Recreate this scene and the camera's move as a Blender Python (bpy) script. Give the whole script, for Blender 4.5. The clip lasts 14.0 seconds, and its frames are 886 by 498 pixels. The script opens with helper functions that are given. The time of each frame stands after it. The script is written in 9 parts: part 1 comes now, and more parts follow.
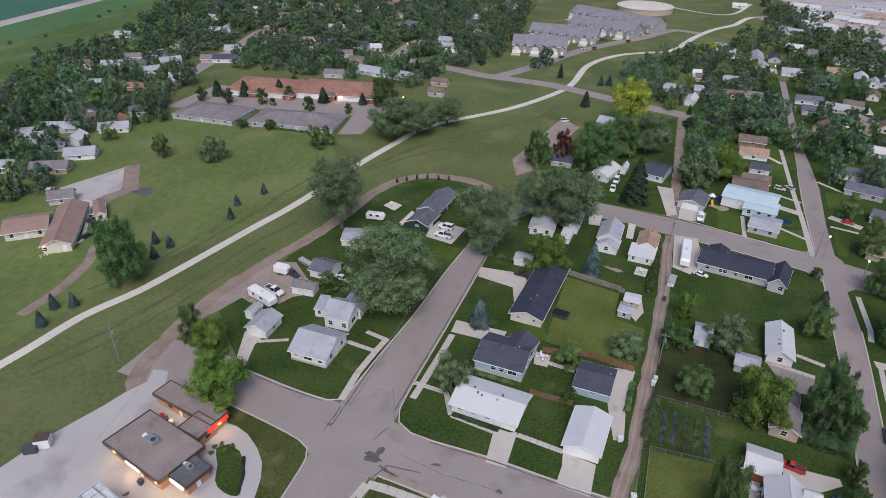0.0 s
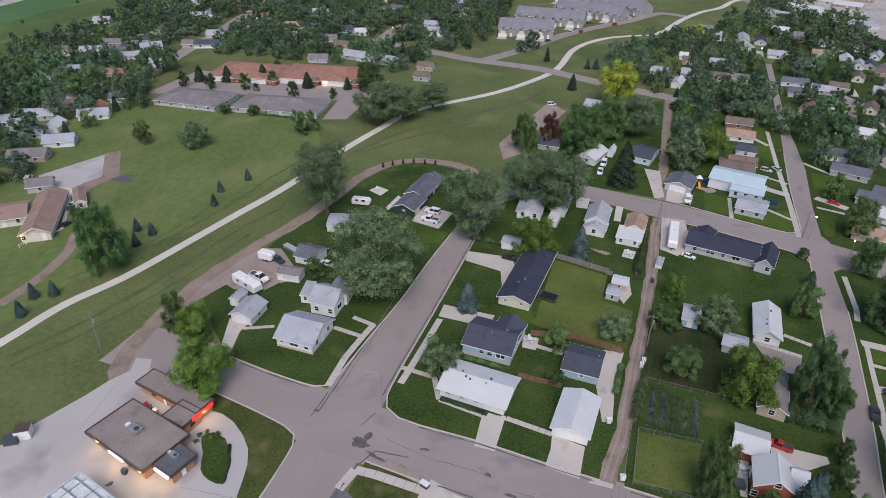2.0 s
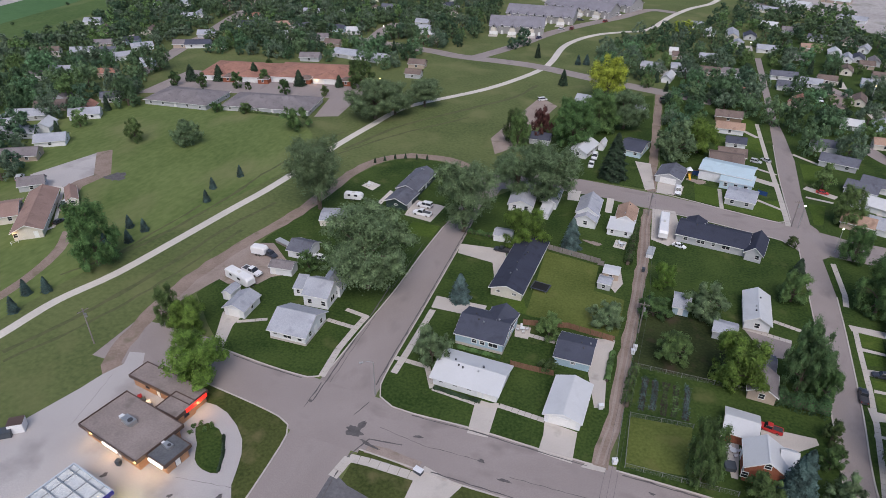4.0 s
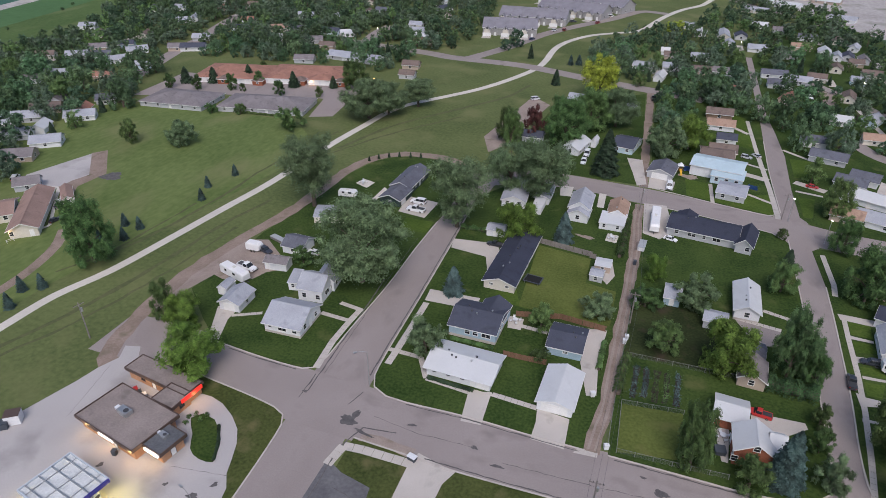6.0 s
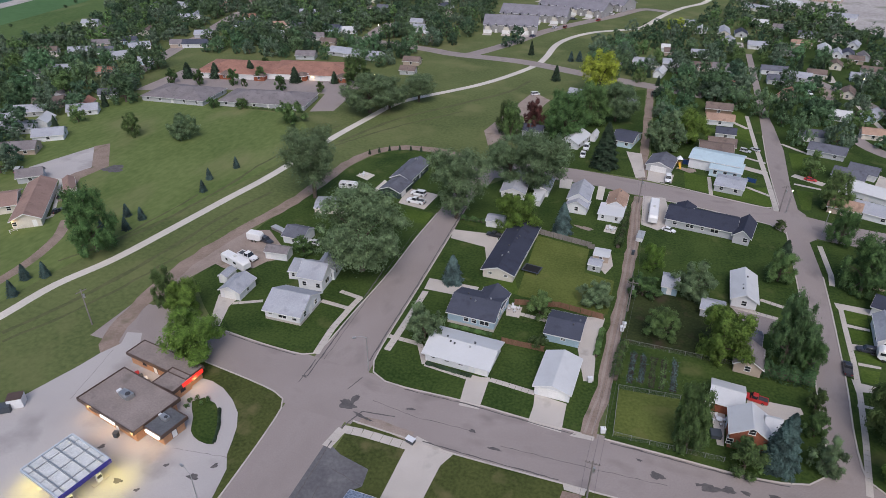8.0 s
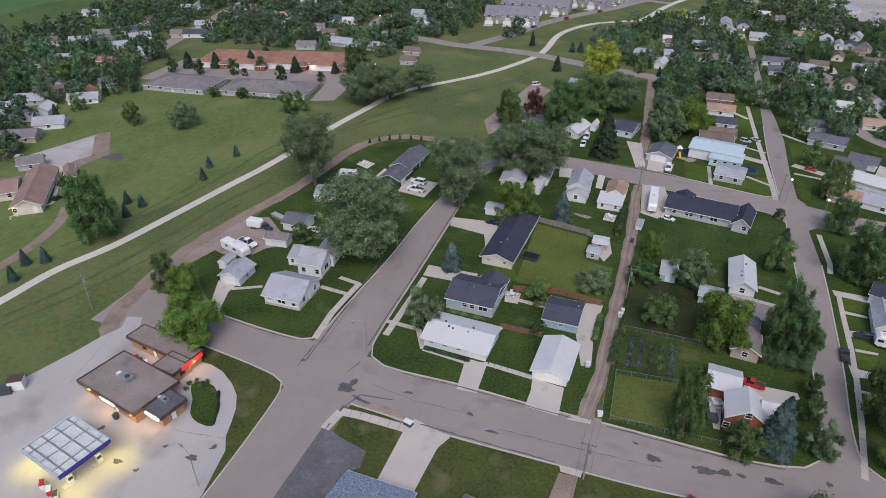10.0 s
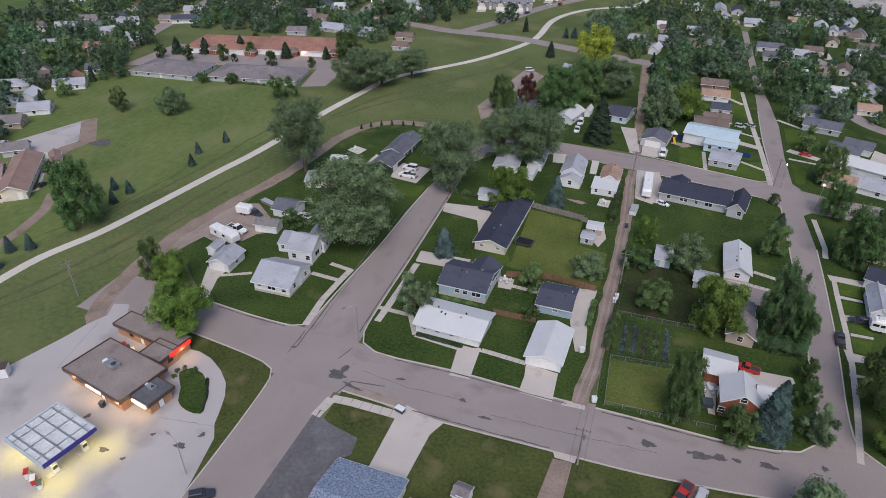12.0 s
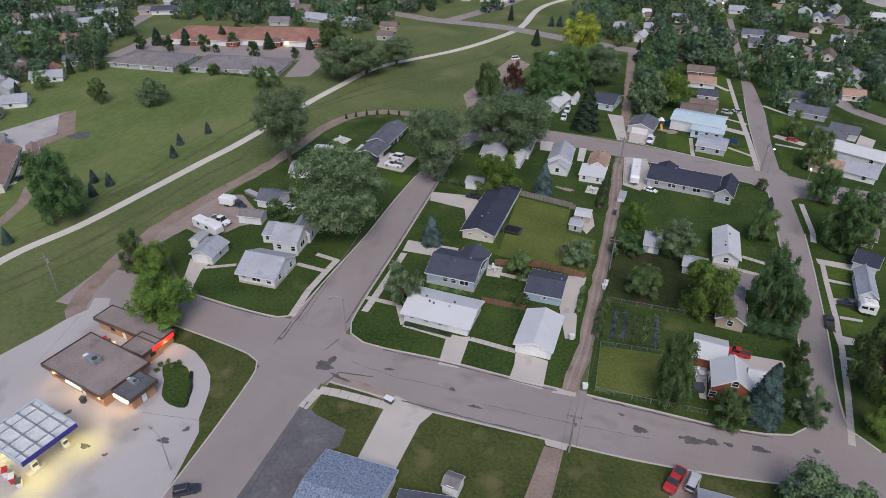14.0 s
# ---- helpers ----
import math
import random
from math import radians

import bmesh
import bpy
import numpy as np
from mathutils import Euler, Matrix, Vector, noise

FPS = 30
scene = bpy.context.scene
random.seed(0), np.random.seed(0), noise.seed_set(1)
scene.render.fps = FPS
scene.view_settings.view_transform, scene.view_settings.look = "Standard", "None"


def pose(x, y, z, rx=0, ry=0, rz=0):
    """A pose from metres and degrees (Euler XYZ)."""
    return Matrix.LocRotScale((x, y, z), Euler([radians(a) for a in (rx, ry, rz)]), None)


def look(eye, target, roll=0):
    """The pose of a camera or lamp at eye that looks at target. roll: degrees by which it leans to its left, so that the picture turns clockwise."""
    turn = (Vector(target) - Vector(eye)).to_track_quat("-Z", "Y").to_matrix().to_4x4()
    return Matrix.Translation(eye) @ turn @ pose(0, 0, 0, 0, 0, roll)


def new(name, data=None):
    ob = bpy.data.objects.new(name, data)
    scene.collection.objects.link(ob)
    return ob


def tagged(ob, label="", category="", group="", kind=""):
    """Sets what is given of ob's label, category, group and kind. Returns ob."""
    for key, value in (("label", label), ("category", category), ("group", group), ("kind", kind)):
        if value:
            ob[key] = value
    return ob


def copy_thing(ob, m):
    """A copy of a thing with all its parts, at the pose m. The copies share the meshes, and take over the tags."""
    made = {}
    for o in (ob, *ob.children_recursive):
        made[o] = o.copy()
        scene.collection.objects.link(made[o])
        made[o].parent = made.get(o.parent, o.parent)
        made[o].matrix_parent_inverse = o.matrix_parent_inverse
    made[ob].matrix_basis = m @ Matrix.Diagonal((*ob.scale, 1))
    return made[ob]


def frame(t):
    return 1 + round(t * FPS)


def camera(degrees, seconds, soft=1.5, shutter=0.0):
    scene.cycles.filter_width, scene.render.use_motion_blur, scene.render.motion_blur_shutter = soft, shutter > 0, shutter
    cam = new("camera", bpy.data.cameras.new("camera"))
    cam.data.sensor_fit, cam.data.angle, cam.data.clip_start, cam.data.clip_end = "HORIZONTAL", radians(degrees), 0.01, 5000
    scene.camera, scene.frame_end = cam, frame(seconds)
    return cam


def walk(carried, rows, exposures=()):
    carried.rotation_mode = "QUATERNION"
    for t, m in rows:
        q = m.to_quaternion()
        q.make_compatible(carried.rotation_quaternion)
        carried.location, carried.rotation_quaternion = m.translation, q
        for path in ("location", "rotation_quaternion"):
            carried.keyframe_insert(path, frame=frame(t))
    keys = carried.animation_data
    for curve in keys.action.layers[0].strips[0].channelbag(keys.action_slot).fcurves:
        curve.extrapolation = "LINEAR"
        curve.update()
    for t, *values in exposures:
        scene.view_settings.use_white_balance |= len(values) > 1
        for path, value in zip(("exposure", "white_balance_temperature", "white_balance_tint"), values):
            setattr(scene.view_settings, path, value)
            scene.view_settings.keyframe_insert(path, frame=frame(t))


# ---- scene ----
cam = camera(69.1, 14.0, soft=0.66)
PATH = [
    (0, (41.026, -81.427, 93.865), (40.403, -79.819, 92.851), 0.9),
    (0.5, (41.228, -81.569, 93.535), (40.605, -79.966, 92.513), 1.0),
    (1, (40.93, -81.144, 93.002), (40.323, -79.542, 91.97), 1.2),
    (1.5, (40.937, -80.769, 92.57), (40.345, -79.167, 91.529), 1.1),
    (2, (41.113, -80.446, 92.298), (40.531, -78.844, 91.252), 0.9),
    (2.5, (41.349, -80.403, 91.902), (40.776, -78.803, 90.848), 0.8),
    (3, (41.81, -80.948, 91.514), (41.242, -79.343, 90.466), 0.6),
    (5.5, (43.554, -83.434, 89.344), (42.986, -81.82, 88.308), 0.4),
    (6, (44.203, -84.231, 88.974), (43.641, -82.61, 87.946), 0.2),
    (6.5, (44.515, -84.564, 88.828), (43.946, -82.944, 87.802), 0.2),
    (7, (44.74, -84.916, 88.202), (44.176, -83.298, 87.171), 0.3),
    (7.5, (45.167, -85.68, 87.601), (44.6, -84.059, 86.576), 0.2),
    (10, (46.502, -87.362, 85.679), (45.934, -85.751, 84.639), 0.3),
    (10.5, (46.696, -87.126, 85.361), (46.131, -85.52, 84.311), 0.4),
    (11, (46.611, -86.874, 84.955), (46.051, -85.271, 83.898), 0.4),
    (11.5, (46.451, -86.613, 84.43), (45.899, -85.011, 83.368), 0.5),
    (12, (46.408, -86.202, 83.742), (45.864, -84.6, 82.676), 0.5),
    (12.5, (46.265, -85.915, 83.333), (45.731, -84.314, 82.26), 0.5),
    (13, (46.262, -85.661, 82.808), (45.737, -84.06, 81.73), 0.4),
    (13.5, (46.659, -85.495, 82.316), (46.144, -83.893, 81.236), 0.2),
    (14, (46.208, -85.217, 81.847), (45.703, -83.614, 80.764), 0.4),
]
walk(cam, [(t, look(eye, target, roll)) for t, eye, target, roll in PATH], [(0.0, 0.46, 6420, 12.5), (14.0, 0.38, 6420, 12.5)])

# ---- light ----
world = bpy.data.worlds.new("evening_sky")
scene.world = world
world.use_nodes = True
wn = world.node_tree
sky = wn.nodes.new("ShaderNodeTexSky")
sky.sky_type, sky.sun_disc = "NISHITA", False
sky.sun_elevation, sky.sun_rotation = radians(50), radians(160)
sky.air_density, sky.dust_density, sky.ozone_density = 1.0, 3.0, 2.0
background = wn.nodes["Background"]
background.inputs["Strength"].default_value = 0.105
wn.links.new(sky.outputs[0], background.inputs[0])
sun = new("sun", bpy.data.lights.new("sun", "SUN"))
sun.data.energy, sun.data.angle, sun.data.color = 1.3, radians(35), (1.0, 0.955, 0.93)
sun.matrix_world = look((0, 0, 100), (-30, 75, 0))

# ---- materials ----
MATS = {}


def material(name, low, high, fine=3.0, broad=0.15, rough=0.85, bump=0.3, metal=0.0, vary=0.0, spots=None, stretch=(1, 1, 1)):
    """A surface whose colour runs between two tones with noise at two scales, with a fine relief.
    vary: how far single objects differ in brightness; spots: (colour, scale, share) of worn patches."""
    if name in MATS:
        return MATS[name]
    m = bpy.data.materials.new(name)
    m.use_nodes = True
    t, b = m.node_tree, m.node_tree.nodes["Principled BSDF"]
    place = t.nodes.new("ShaderNodeNewGeometry")
    mapping = t.nodes.new("ShaderNodeMapping")
    mapping.inputs["Scale"].default_value = stretch
    t.links.new(place.outputs["Position"], mapping.inputs[0])
    grain, patch = t.nodes.new("ShaderNodeTexNoise"), t.nodes.new("ShaderNodeTexNoise")
    for n, s, d in ((grain, fine, 6), (patch, broad, 4)):
        n.inputs["Scale"].default_value, n.inputs["Detail"].default_value = s, d
        t.links.new(mapping.outputs[0], n.inputs["Vector"])
    add = t.nodes.new("ShaderNodeMath")
    add.operation = "ADD"
    t.links.new(grain.outputs[0], add.inputs[0])
    t.links.new(patch.outputs[0], add.inputs[1])
    spread = t.nodes.new("ShaderNodeMapRange")
    spread.inputs[1].default_value, spread.inputs[2].default_value = 0.72, 1.28
    t.links.new(add.outputs[0], spread.inputs[0])
    mix = t.nodes.new("ShaderNodeMix")
    mix.data_type = "RGBA"
    mix.inputs[6].default_value, mix.inputs[7].default_value = (*low, 1), (*high, 1)
    t.links.new(spread.outputs[0], mix.inputs[0])
    colour = mix.outputs[2]
    if spots:
        tone, scale, share = spots
        blot = t.nodes.new("ShaderNodeTexNoise")
        blot.inputs["Scale"].default_value, blot.inputs["Detail"].default_value = scale, 5
        t.links.new(mapping.outputs[0], blot.inputs["Vector"])
        edge = t.nodes.new("ShaderNodeMapRange")
        edge.inputs[1].default_value, edge.inputs[2].default_value = 1 - share - 0.06, 1 - share + 0.1
        t.links.new(blot.outputs[0], edge.inputs[0])
        over = t.nodes.new("ShaderNodeMix")
        over.data_type = "RGBA"
        over.inputs[7].default_value = (*tone, 1)
        t.links.new(edge.outputs[0], over.inputs[0])
        t.links.new(colour, over.inputs[6])
        colour = over.outputs[2]
    if vary:
        info = t.nodes.new("ShaderNodeObjectInfo")
        shift = t.nodes.new("ShaderNodeMapRange")
        shift.inputs[3].default_value, shift.inputs[4].default_value = 1 - vary, 1 + vary
        t.links.new(info.outputs["Random"], shift.inputs[0])
        scaled = t.nodes.new("ShaderNodeVectorMath")
        scaled.operation = "SCALE"
        t.links.new(colour, scaled.inputs[0])
        t.links.new(shift.outputs[0], scaled.inputs["Scale"])
        colour = scaled.outputs[0]
    t.links.new(colour, b.inputs["Base Color"])
    b.inputs["Roughness"].default_value, b.inputs["Metallic"].default_value = rough, metal
    if rough > 0.8:
        b.inputs["Specular IOR Level"].default_value = 0.12
    if bump:
        relief = t.nodes.new("ShaderNodeBump")
        relief.inputs["Strength"].default_value, relief.inputs["Distance"].default_value = bump, 0.05
        t.links.new(grain.outputs[0], relief.inputs["Height"])
        t.links.new(relief.outputs[0], b.inputs["Normal"])
    MATS[name] = m
    return m


def glow(name, colour, strength):
    m = bpy.data.materials.new(name)
    m.use_nodes = True
    b = m.node_tree.nodes["Principled BSDF"]
    b.inputs["Base Color"].default_value = (*colour, 1)
    b.inputs["Emission Color"].default_value = (*colour, 1)
    b.inputs["Emission Strength"].default_value = strength
    return m


def tones(c, k=0.12):
    return tuple(v * (1 - k) for v in c), tuple(min(1, v * (1 + k)) for v in c)


def paint(name, c, rough=0.6, k=0.08, bump=0.1, **kw):
    return material(name, *tones(c, k), fine=4.0, broad=0.5, rough=rough, bump=bump, **kw)


def shingle(name, c, k=0.22, course=True, rough=0.9):
    """Roof covering with weathered streaks and fine courses."""
    return material(name, *tones(c, k), fine=5.0, broad=0.25, rough=rough, bump=0.5, spots=(tuple(v * (1 - 1.3 * k) for v in c), 0.5, 0.4))


GRASS = material("field_grass", (0.072, 0.098, 0.035), (0.132, 0.156, 0.062), fine=0.9, broad=0.03, rough=0.95, bump=0.5,
                 spots=((0.150, 0.158, 0.070), 0.05, 0.42))
LAWN = material("lawn_grass", (0.018, 0.040, 0.009), (0.062, 0.094, 0.024), fine=1.7, broad=0.09, rough=0.95, bump=0.35,
                spots=((0.100, 0.112, 0.040), 0.14, 0.34))
# Lawn and bare earth, darkened so that tree shade sits in the colour.
SHADEYARD = material("shaded_yard_ground", (0.018, 0.027, 0.010), (0.046, 0.060, 0.022), fine=1.8, broad=0.15, rough=0.95, bump=0.35,
                      spots=((0.058, 0.046, 0.030), 0.22, 0.38))
OLIVELAWN = material("olive_lawn", (0.032, 0.046, 0.013), (0.086, 0.100, 0.032), fine=1.7, broad=0.1, rough=0.95, bump=0.35,
                     spots=((0.128, 0.120, 0.054), 0.16, 0.37))
MOWN = material("mown_field", (0.082, 0.122, 0.036), (0.146, 0.184, 0.066), fine=0.7, broad=0.05, rough=0.95, bump=0.5,
                spots=((0.180, 0.186, 0.086), 0.035, 0.4), stretch=(1, 0.5, 1))
DRYLAWN = material("dry_lawn", (0.066, 0.088, 0.021), (0.122, 0.146, 0.040), fine=1.7, broad=0.1, rough=0.95, bump=0.35,
                   spots=((0.142, 0.142, 0.050), 0.16, 0.36))
BRIGHTLAWN = material("bright_lawn", (0.034, 0.066, 0.010), (0.082, 0.124, 0.024), fine=1.8, broad=0.12, rough=0.95, bump=0.9, spots=((0.10, 0.13, 0.03), 0.25, 0.36))
MEADOW = material("meadow_grass", (0.058, 0.100, 0.032), (0.100, 0.150, 0.052), fine=0.6, broad=0.03, rough=0.95, bump=0.4, spots=((0.135, 0.160, 0.070), 0.04, 0.4), stretch=(1, 0.35, 1))
CROP = material("crop_field", (0.060, 0.125, 0.048), (0.085, 0.165, 0.068), fine=0.5, broad=0.012, rough=0.9, bump=0.6, stretch=(0.3, 1.4, 1))
CROPBLUE = material("far_crop", (0.045, 0.115, 0.085), (0.065, 0.150, 0.11), fine=0.4, broad=0.012, rough=0.9, bump=0.4)
ASPHALT = material("street_asphalt", (0.250, 0.215, 0.208), (0.312, 0.272, 0.263), fine=6, broad=0.10, rough=0.9, bump=0.1,
                   spots=((0.232, 0.201, 0.196), 0.2, 0.4), stretch=(1.0, 0.55, 1))
ASPHALTX = material("cross_street_asphalt", (0.252, 0.217, 0.210), (0.315, 0.275, 0.266), fine=6, broad=0.10, rough=0.9, bump=0.1,
                    spots=((0.232, 0.201, 0.196), 0.2, 0.4), stretch=(0.55, 1.0, 1))
DARKTAR = material("parking_asphalt", (0.100, 0.098, 0.108), (0.155, 0.152, 0.162), fine=1.5, broad=0.2, rough=0.9, bump=0.3,
                   spots=((0.195, 0.19, 0.195), 0.35, 0.36))
TAR = material("tar_patch", (0.06, 0.056, 0.058), (0.125, 0.115, 0.115), fine=5, broad=0.9, rough=0.8, bump=0.2)
CONCRETE = material("pale_concrete", (0.42, 0.385, 0.355), (0.52, 0.478, 0.445), fine=6, broad=0.15, rough=0.85, bump=0.08,
                    spots=((0.36, 0.33, 0.305), 0.3, 0.36))
LOTCONC = material("station_concrete", (0.365, 0.345, 0.345), (0.455, 0.430, 0.428), fine=5, broad=0.06, rough=0.85, bump=0.06,
                   spots=((0.295, 0.278, 0.275), 0.1, 0.4))
PATHCON = material("path_concrete", (0.48, 0.45, 0.41), (0.60, 0.56, 0.51), fine=2.0, broad=0.1, rough=0.85, bump=0.1)
DIRT = material("dirt_track", (0.20, 0.152, 0.125), (0.30, 0.235, 0.20), fine=2.4, broad=0.2, rough=0.95, bump=0.12,
                spots=((0.15, 0.13, 0.09), 0.3, 0.36))
GRAVEL = material("gravel_yard", (0.24, 0.19, 0.165), (0.34, 0.28, 0.25), fine=3.5, broad=0.2, rough=0.95, bump=0.2,
                  spots=((0.19, 0.16, 0.12), 0.25, 0.36))
BARK = material("bark", (0.075, 0.058, 0.045), (0.14, 0.115, 0.095), fine=5, broad=0.8, rough=0.95, bump=0.8)
WOOD = material("weathered_wood", (0.175, 0.155, 0.145), (0.27, 0.245, 0.235), fine=5, broad=0.7, rough=0.85, bump=0.4, stretch=(1, 1, 0.2))
REDWOOD = material("red_fence_wood", (0.15, 0.085, 0.055), (0.22, 0.13, 0.09), fine=5, broad=0.7, rough=0.85, bump=0.4, stretch=(1, 1, 0.2))
BRICK = material("red_brick", (0.22, 0.075, 0.045), (0.33, 0.125, 0.078), fine=6, broad=0.6, rough=0.85, bump=0.5)
TANBRICK = material("tan_brick", (0.36, 0.20, 0.115), (0.50, 0.29, 0.18), fine=6, broad=0.6, rough=0.85, bump=0.5)
WHITE = paint("white_paint", (0.72, 0.72, 0.72))
STEEL = material("galvanised_steel", (0.36, 0.37, 0.38), (0.50, 0.51, 0.52), fine=6, broad=0.8, rough=0.45, bump=0.05, metal=0.7)
PALESTEEL = paint("dull_fence_wire", (0.17, 0.18, 0.17), rough=0.6)
DARKMETAL = paint("dark_metal", (0.05, 0.05, 0.055), rough=0.5)
RUBBER = paint("rubber", (0.02, 0.02, 0.021), rough=0.85)
GLASS = paint("dark_glass", (0.022, 0.026, 0.032), rough=0.12, k=0.2, bump=0)
CHROME = paint("bright_metal", (0.6, 0.6, 0.6), rough=0.25, metal=1.0)
LAMPRED = paint("red_lens", (0.35, 0.02, 0.02), rough=0.3)
SOIL = material("garden_soil", (0.030, 0.024, 0.020), (0.060, 0.050, 0.042), fine=4, broad=0.6, rough=0.95, bump=0.7)

# ---- mesh helpers ----


def link_mesh(name, bm, mat, parent=None, label=""):
    bmesh.ops.recalc_face_normals(bm, faces=bm.faces)
    data = bpy.data.meshes.new(name)
    bm.to_mesh(data)
    bm.free()
    for one in (mat if isinstance(mat, (list, tuple)) else [mat]):
        data.materials.append(one)
    ob = new(name, data)
    if parent:
        ob.parent = parent
    if label:
        ob["label"] = label
    return ob


def part(name, bm, mat, parent, label=""):
    return link_mesh(name, bm, mat, parent, label)


def thing(name, label, category, m=None, group="", kind=""):
    ob = tagged(new(name), label, category, group, kind)
    ob.matrix_basis = m or Matrix()
    return ob


def box(bm, x0, x1, y0, y1, z0, z1, m=None):
    v = [bm.verts.new((m or Matrix()) @ Vector(p)) for p in ((x0, y0, z0), (x1, y0, z0), (x1, y1, z0), (x0, y1, z0), (x0, y0, z1), (x1, y0, z1), (x1, y1, z1), (x0, y1, z1))]
    for f in ((0, 3, 2, 1), (4, 5, 6, 7), (0, 1, 5, 4), (1, 2, 6, 5), (2, 3, 7, 6), (3, 0, 4, 7)):
        bm.faces.new([v[i] for i in f])
    return bm


def boxed(*a, **k):
    return box(bmesh.new(), *a, **k)


def solid(bm, ring0, ring1):
    """A closed body between two rings of the same number of points."""
    a, b = [bm.verts.new(p) for p in ring0], [bm.verts.new(p) for p in ring1]
    n = len(a)
    bm.faces.new(a[::-1])
    bm.faces.new(b)
    for i in range(n):
        bm.faces.new((a[i], a[(i + 1) % n], b[(i + 1) % n], b[i]))
    return bm


def tube(bm, p, q, r0, r1, sides=7):
    p, q = Vector(p), Vector(q)
    turn = (q - p).to_track_quat("Z", "Y").to_matrix()
    ring = lambda c, r: [c + turn @ Vector((r * math.cos(2 * math.pi * i / sides), r * math.sin(2 * math.pi * i / sides), 0)) for i in range(sides)]
    return solid(bm, ring(p, r0), ring(q, r1))


def slab(name, label, points, z, mat, category, thick=0.06, parent=None, soft=False):
    """A level slab of ground covering with the given outline."""
    if soft:
        points = [(p.x, p.y) for p in smooth([points[-1], *points, points[0], points[1]], 1.5)]
        points = points[len(points) // 50:]
        points = points[:-1]
    bm = bmesh.new()
    solid(bm, [(x, y, z - thick) for x, y in points], [(x, y, z) for x, y in points])
    bmesh.ops.triangulate(bm, faces=[f for f in bm.faces if len(f.verts) > 4])
    return tagged(link_mesh(name, bm, mat, parent), label, category, kind="structure")


def smooth(points, step=3.0):
    """Points along a soft curve through the given ones."""
    p = [Vector((*q, 0)) for q in points]
    p = [2 * p[0] - p[1], *p, 2 * p[-1] - p[-2]]
    out = []
    for i in range(1, len(p) - 2):
        n = max(1, int((p[i + 1] - p[i]).length / step))
        for k in range(n):
            t = k / n
            out.append(0.5 * (2 * p[i] + (p[i + 1] - p[i - 1]) * t + (2 * p[i - 1] - 5 * p[i] + 4 * p[i + 1] - p[i + 2]) * t * t + (3 * p[i] - p[i - 1] - 3 * p[i + 1] + p[i + 2]) * t ** 3))
    return out + [p[-2]]


def ribbon(name, label, points, width, z, mat, category, thick=0.06, ragged=0.0, soft=True, seed=1):
    """A strip of even or changing width along a line."""
    line = smooth(points) if soft else [Vector((*q, 0)) for q in points]
    rnd = random.Random(seed)
    bm, rows = bmesh.new(), []
    for i, c in enumerate(line):
        d = (line[min(i + 1, len(line) - 1)] - line[max(i - 1, 0)]).normalized()
        n = Vector((-d.y, d.x, 0))
        w = width if not isinstance(width, tuple) else width[0] + (width[1] - width[0]) * i / (len(line) - 1)
        a, b = c + n * (w / 2 + rnd.uniform(-ragged, ragged)), c - n * (w / 2 + rnd.uniform(-ragged, ragged))
        rows.append([bm.verts.new((p.x, p.y, h)) for p, h in ((a, z), (b, z), (b, z - thick), (a, z - thick))])
    for r, s in zip(rows, rows[1:]):
        for k in range(4):
            bm.faces.new((r[k], r[(k + 1) % 4], s[(k + 1) % 4], s[k]))
    bm.faces.new(rows[0])
    bm.faces.new(rows[-1][::-1])
    return tagged(link_mesh(name, bm, mat), label, category, kind="structure")

# ---- buildings ----
TAKEN = []  # circles of ground that are built on


def opening(house, m, kind, w, d_wall, z, frame_mat, leaf_mat=None):
    """One window or door on a wall. m: the wall's own place, x along it, -y outwards."""
    sizes = {"w": (1.0, 1.15), "W": (1.9, 1.25), "n": (0.7, 1.0), "b": (0.9, 0.5), "d": (0.95, 1.95), "g": (2.7, 1.95), "G": (4.9, 1.95)}
    ow, oh = sizes[kind]
    z0 = {"d": 0.12, "g": 0.04, "G": 0.04, "b": z + 0.35}.get(kind, z)
    bm = bmesh.new()
    for a in ((-ow / 2 - 0.09, -ow / 2, z0, z0 + oh), (ow / 2, ow / 2 + 0.09, z0, z0 + oh), (-ow / 2 - 0.09, ow / 2 + 0.09, z0 + oh, z0 + oh + 0.1)):
        box(bm, a[0], a[1], -0.06, 0.03, a[2], a[3], m)
    if kind in "wWnb":
        box(bm, -ow / 2 - 0.12, ow / 2 + 0.12, -0.1, 0.03, z0 - 0.08, z0, m)
        if kind == "W":
            box(bm, -0.04, 0.04, -0.05, 0.03, z0, z0 + oh, m)
        else:
            box(bm, -ow / 2, ow / 2, -0.05, 0.03, z0 + oh / 2 - 0.03, z0 + oh / 2 + 0.03, m)
        win = part("window", bm, frame_mat, house)
        part("pane", boxed(-ow / 2, ow / 2, -0.02, 0.02, z0, z0 + oh, m), GLASS, win)
    elif kind == "d":
        door = part("door", bm, frame_mat, house)
        leaf = bmesh.new()
        box(leaf, -ow / 2, ow / 2, -0.035, 0.02, z0, z0 + oh, m)
        for pz in (0.25, 1.15):
            box(leaf, -0.32, 0.32, -0.05, 0.02, z0 + pz, z0 + pz + 0.7, m)
        part("door_leaf", leaf, leaf_mat or WHITE, door)
    else:
        door = part("garage_door", bm, frame_mat, house)
        for k in range(4):
            part("panel", boxed(-ow / 2 + 0.02, ow / 2 - 0.02, -0.04, 0.02, z0 + k * oh / 4 + 0.012, z0 + (k + 1) * oh / 4 - 0.012, m), leaf_mat or WHITE, door)


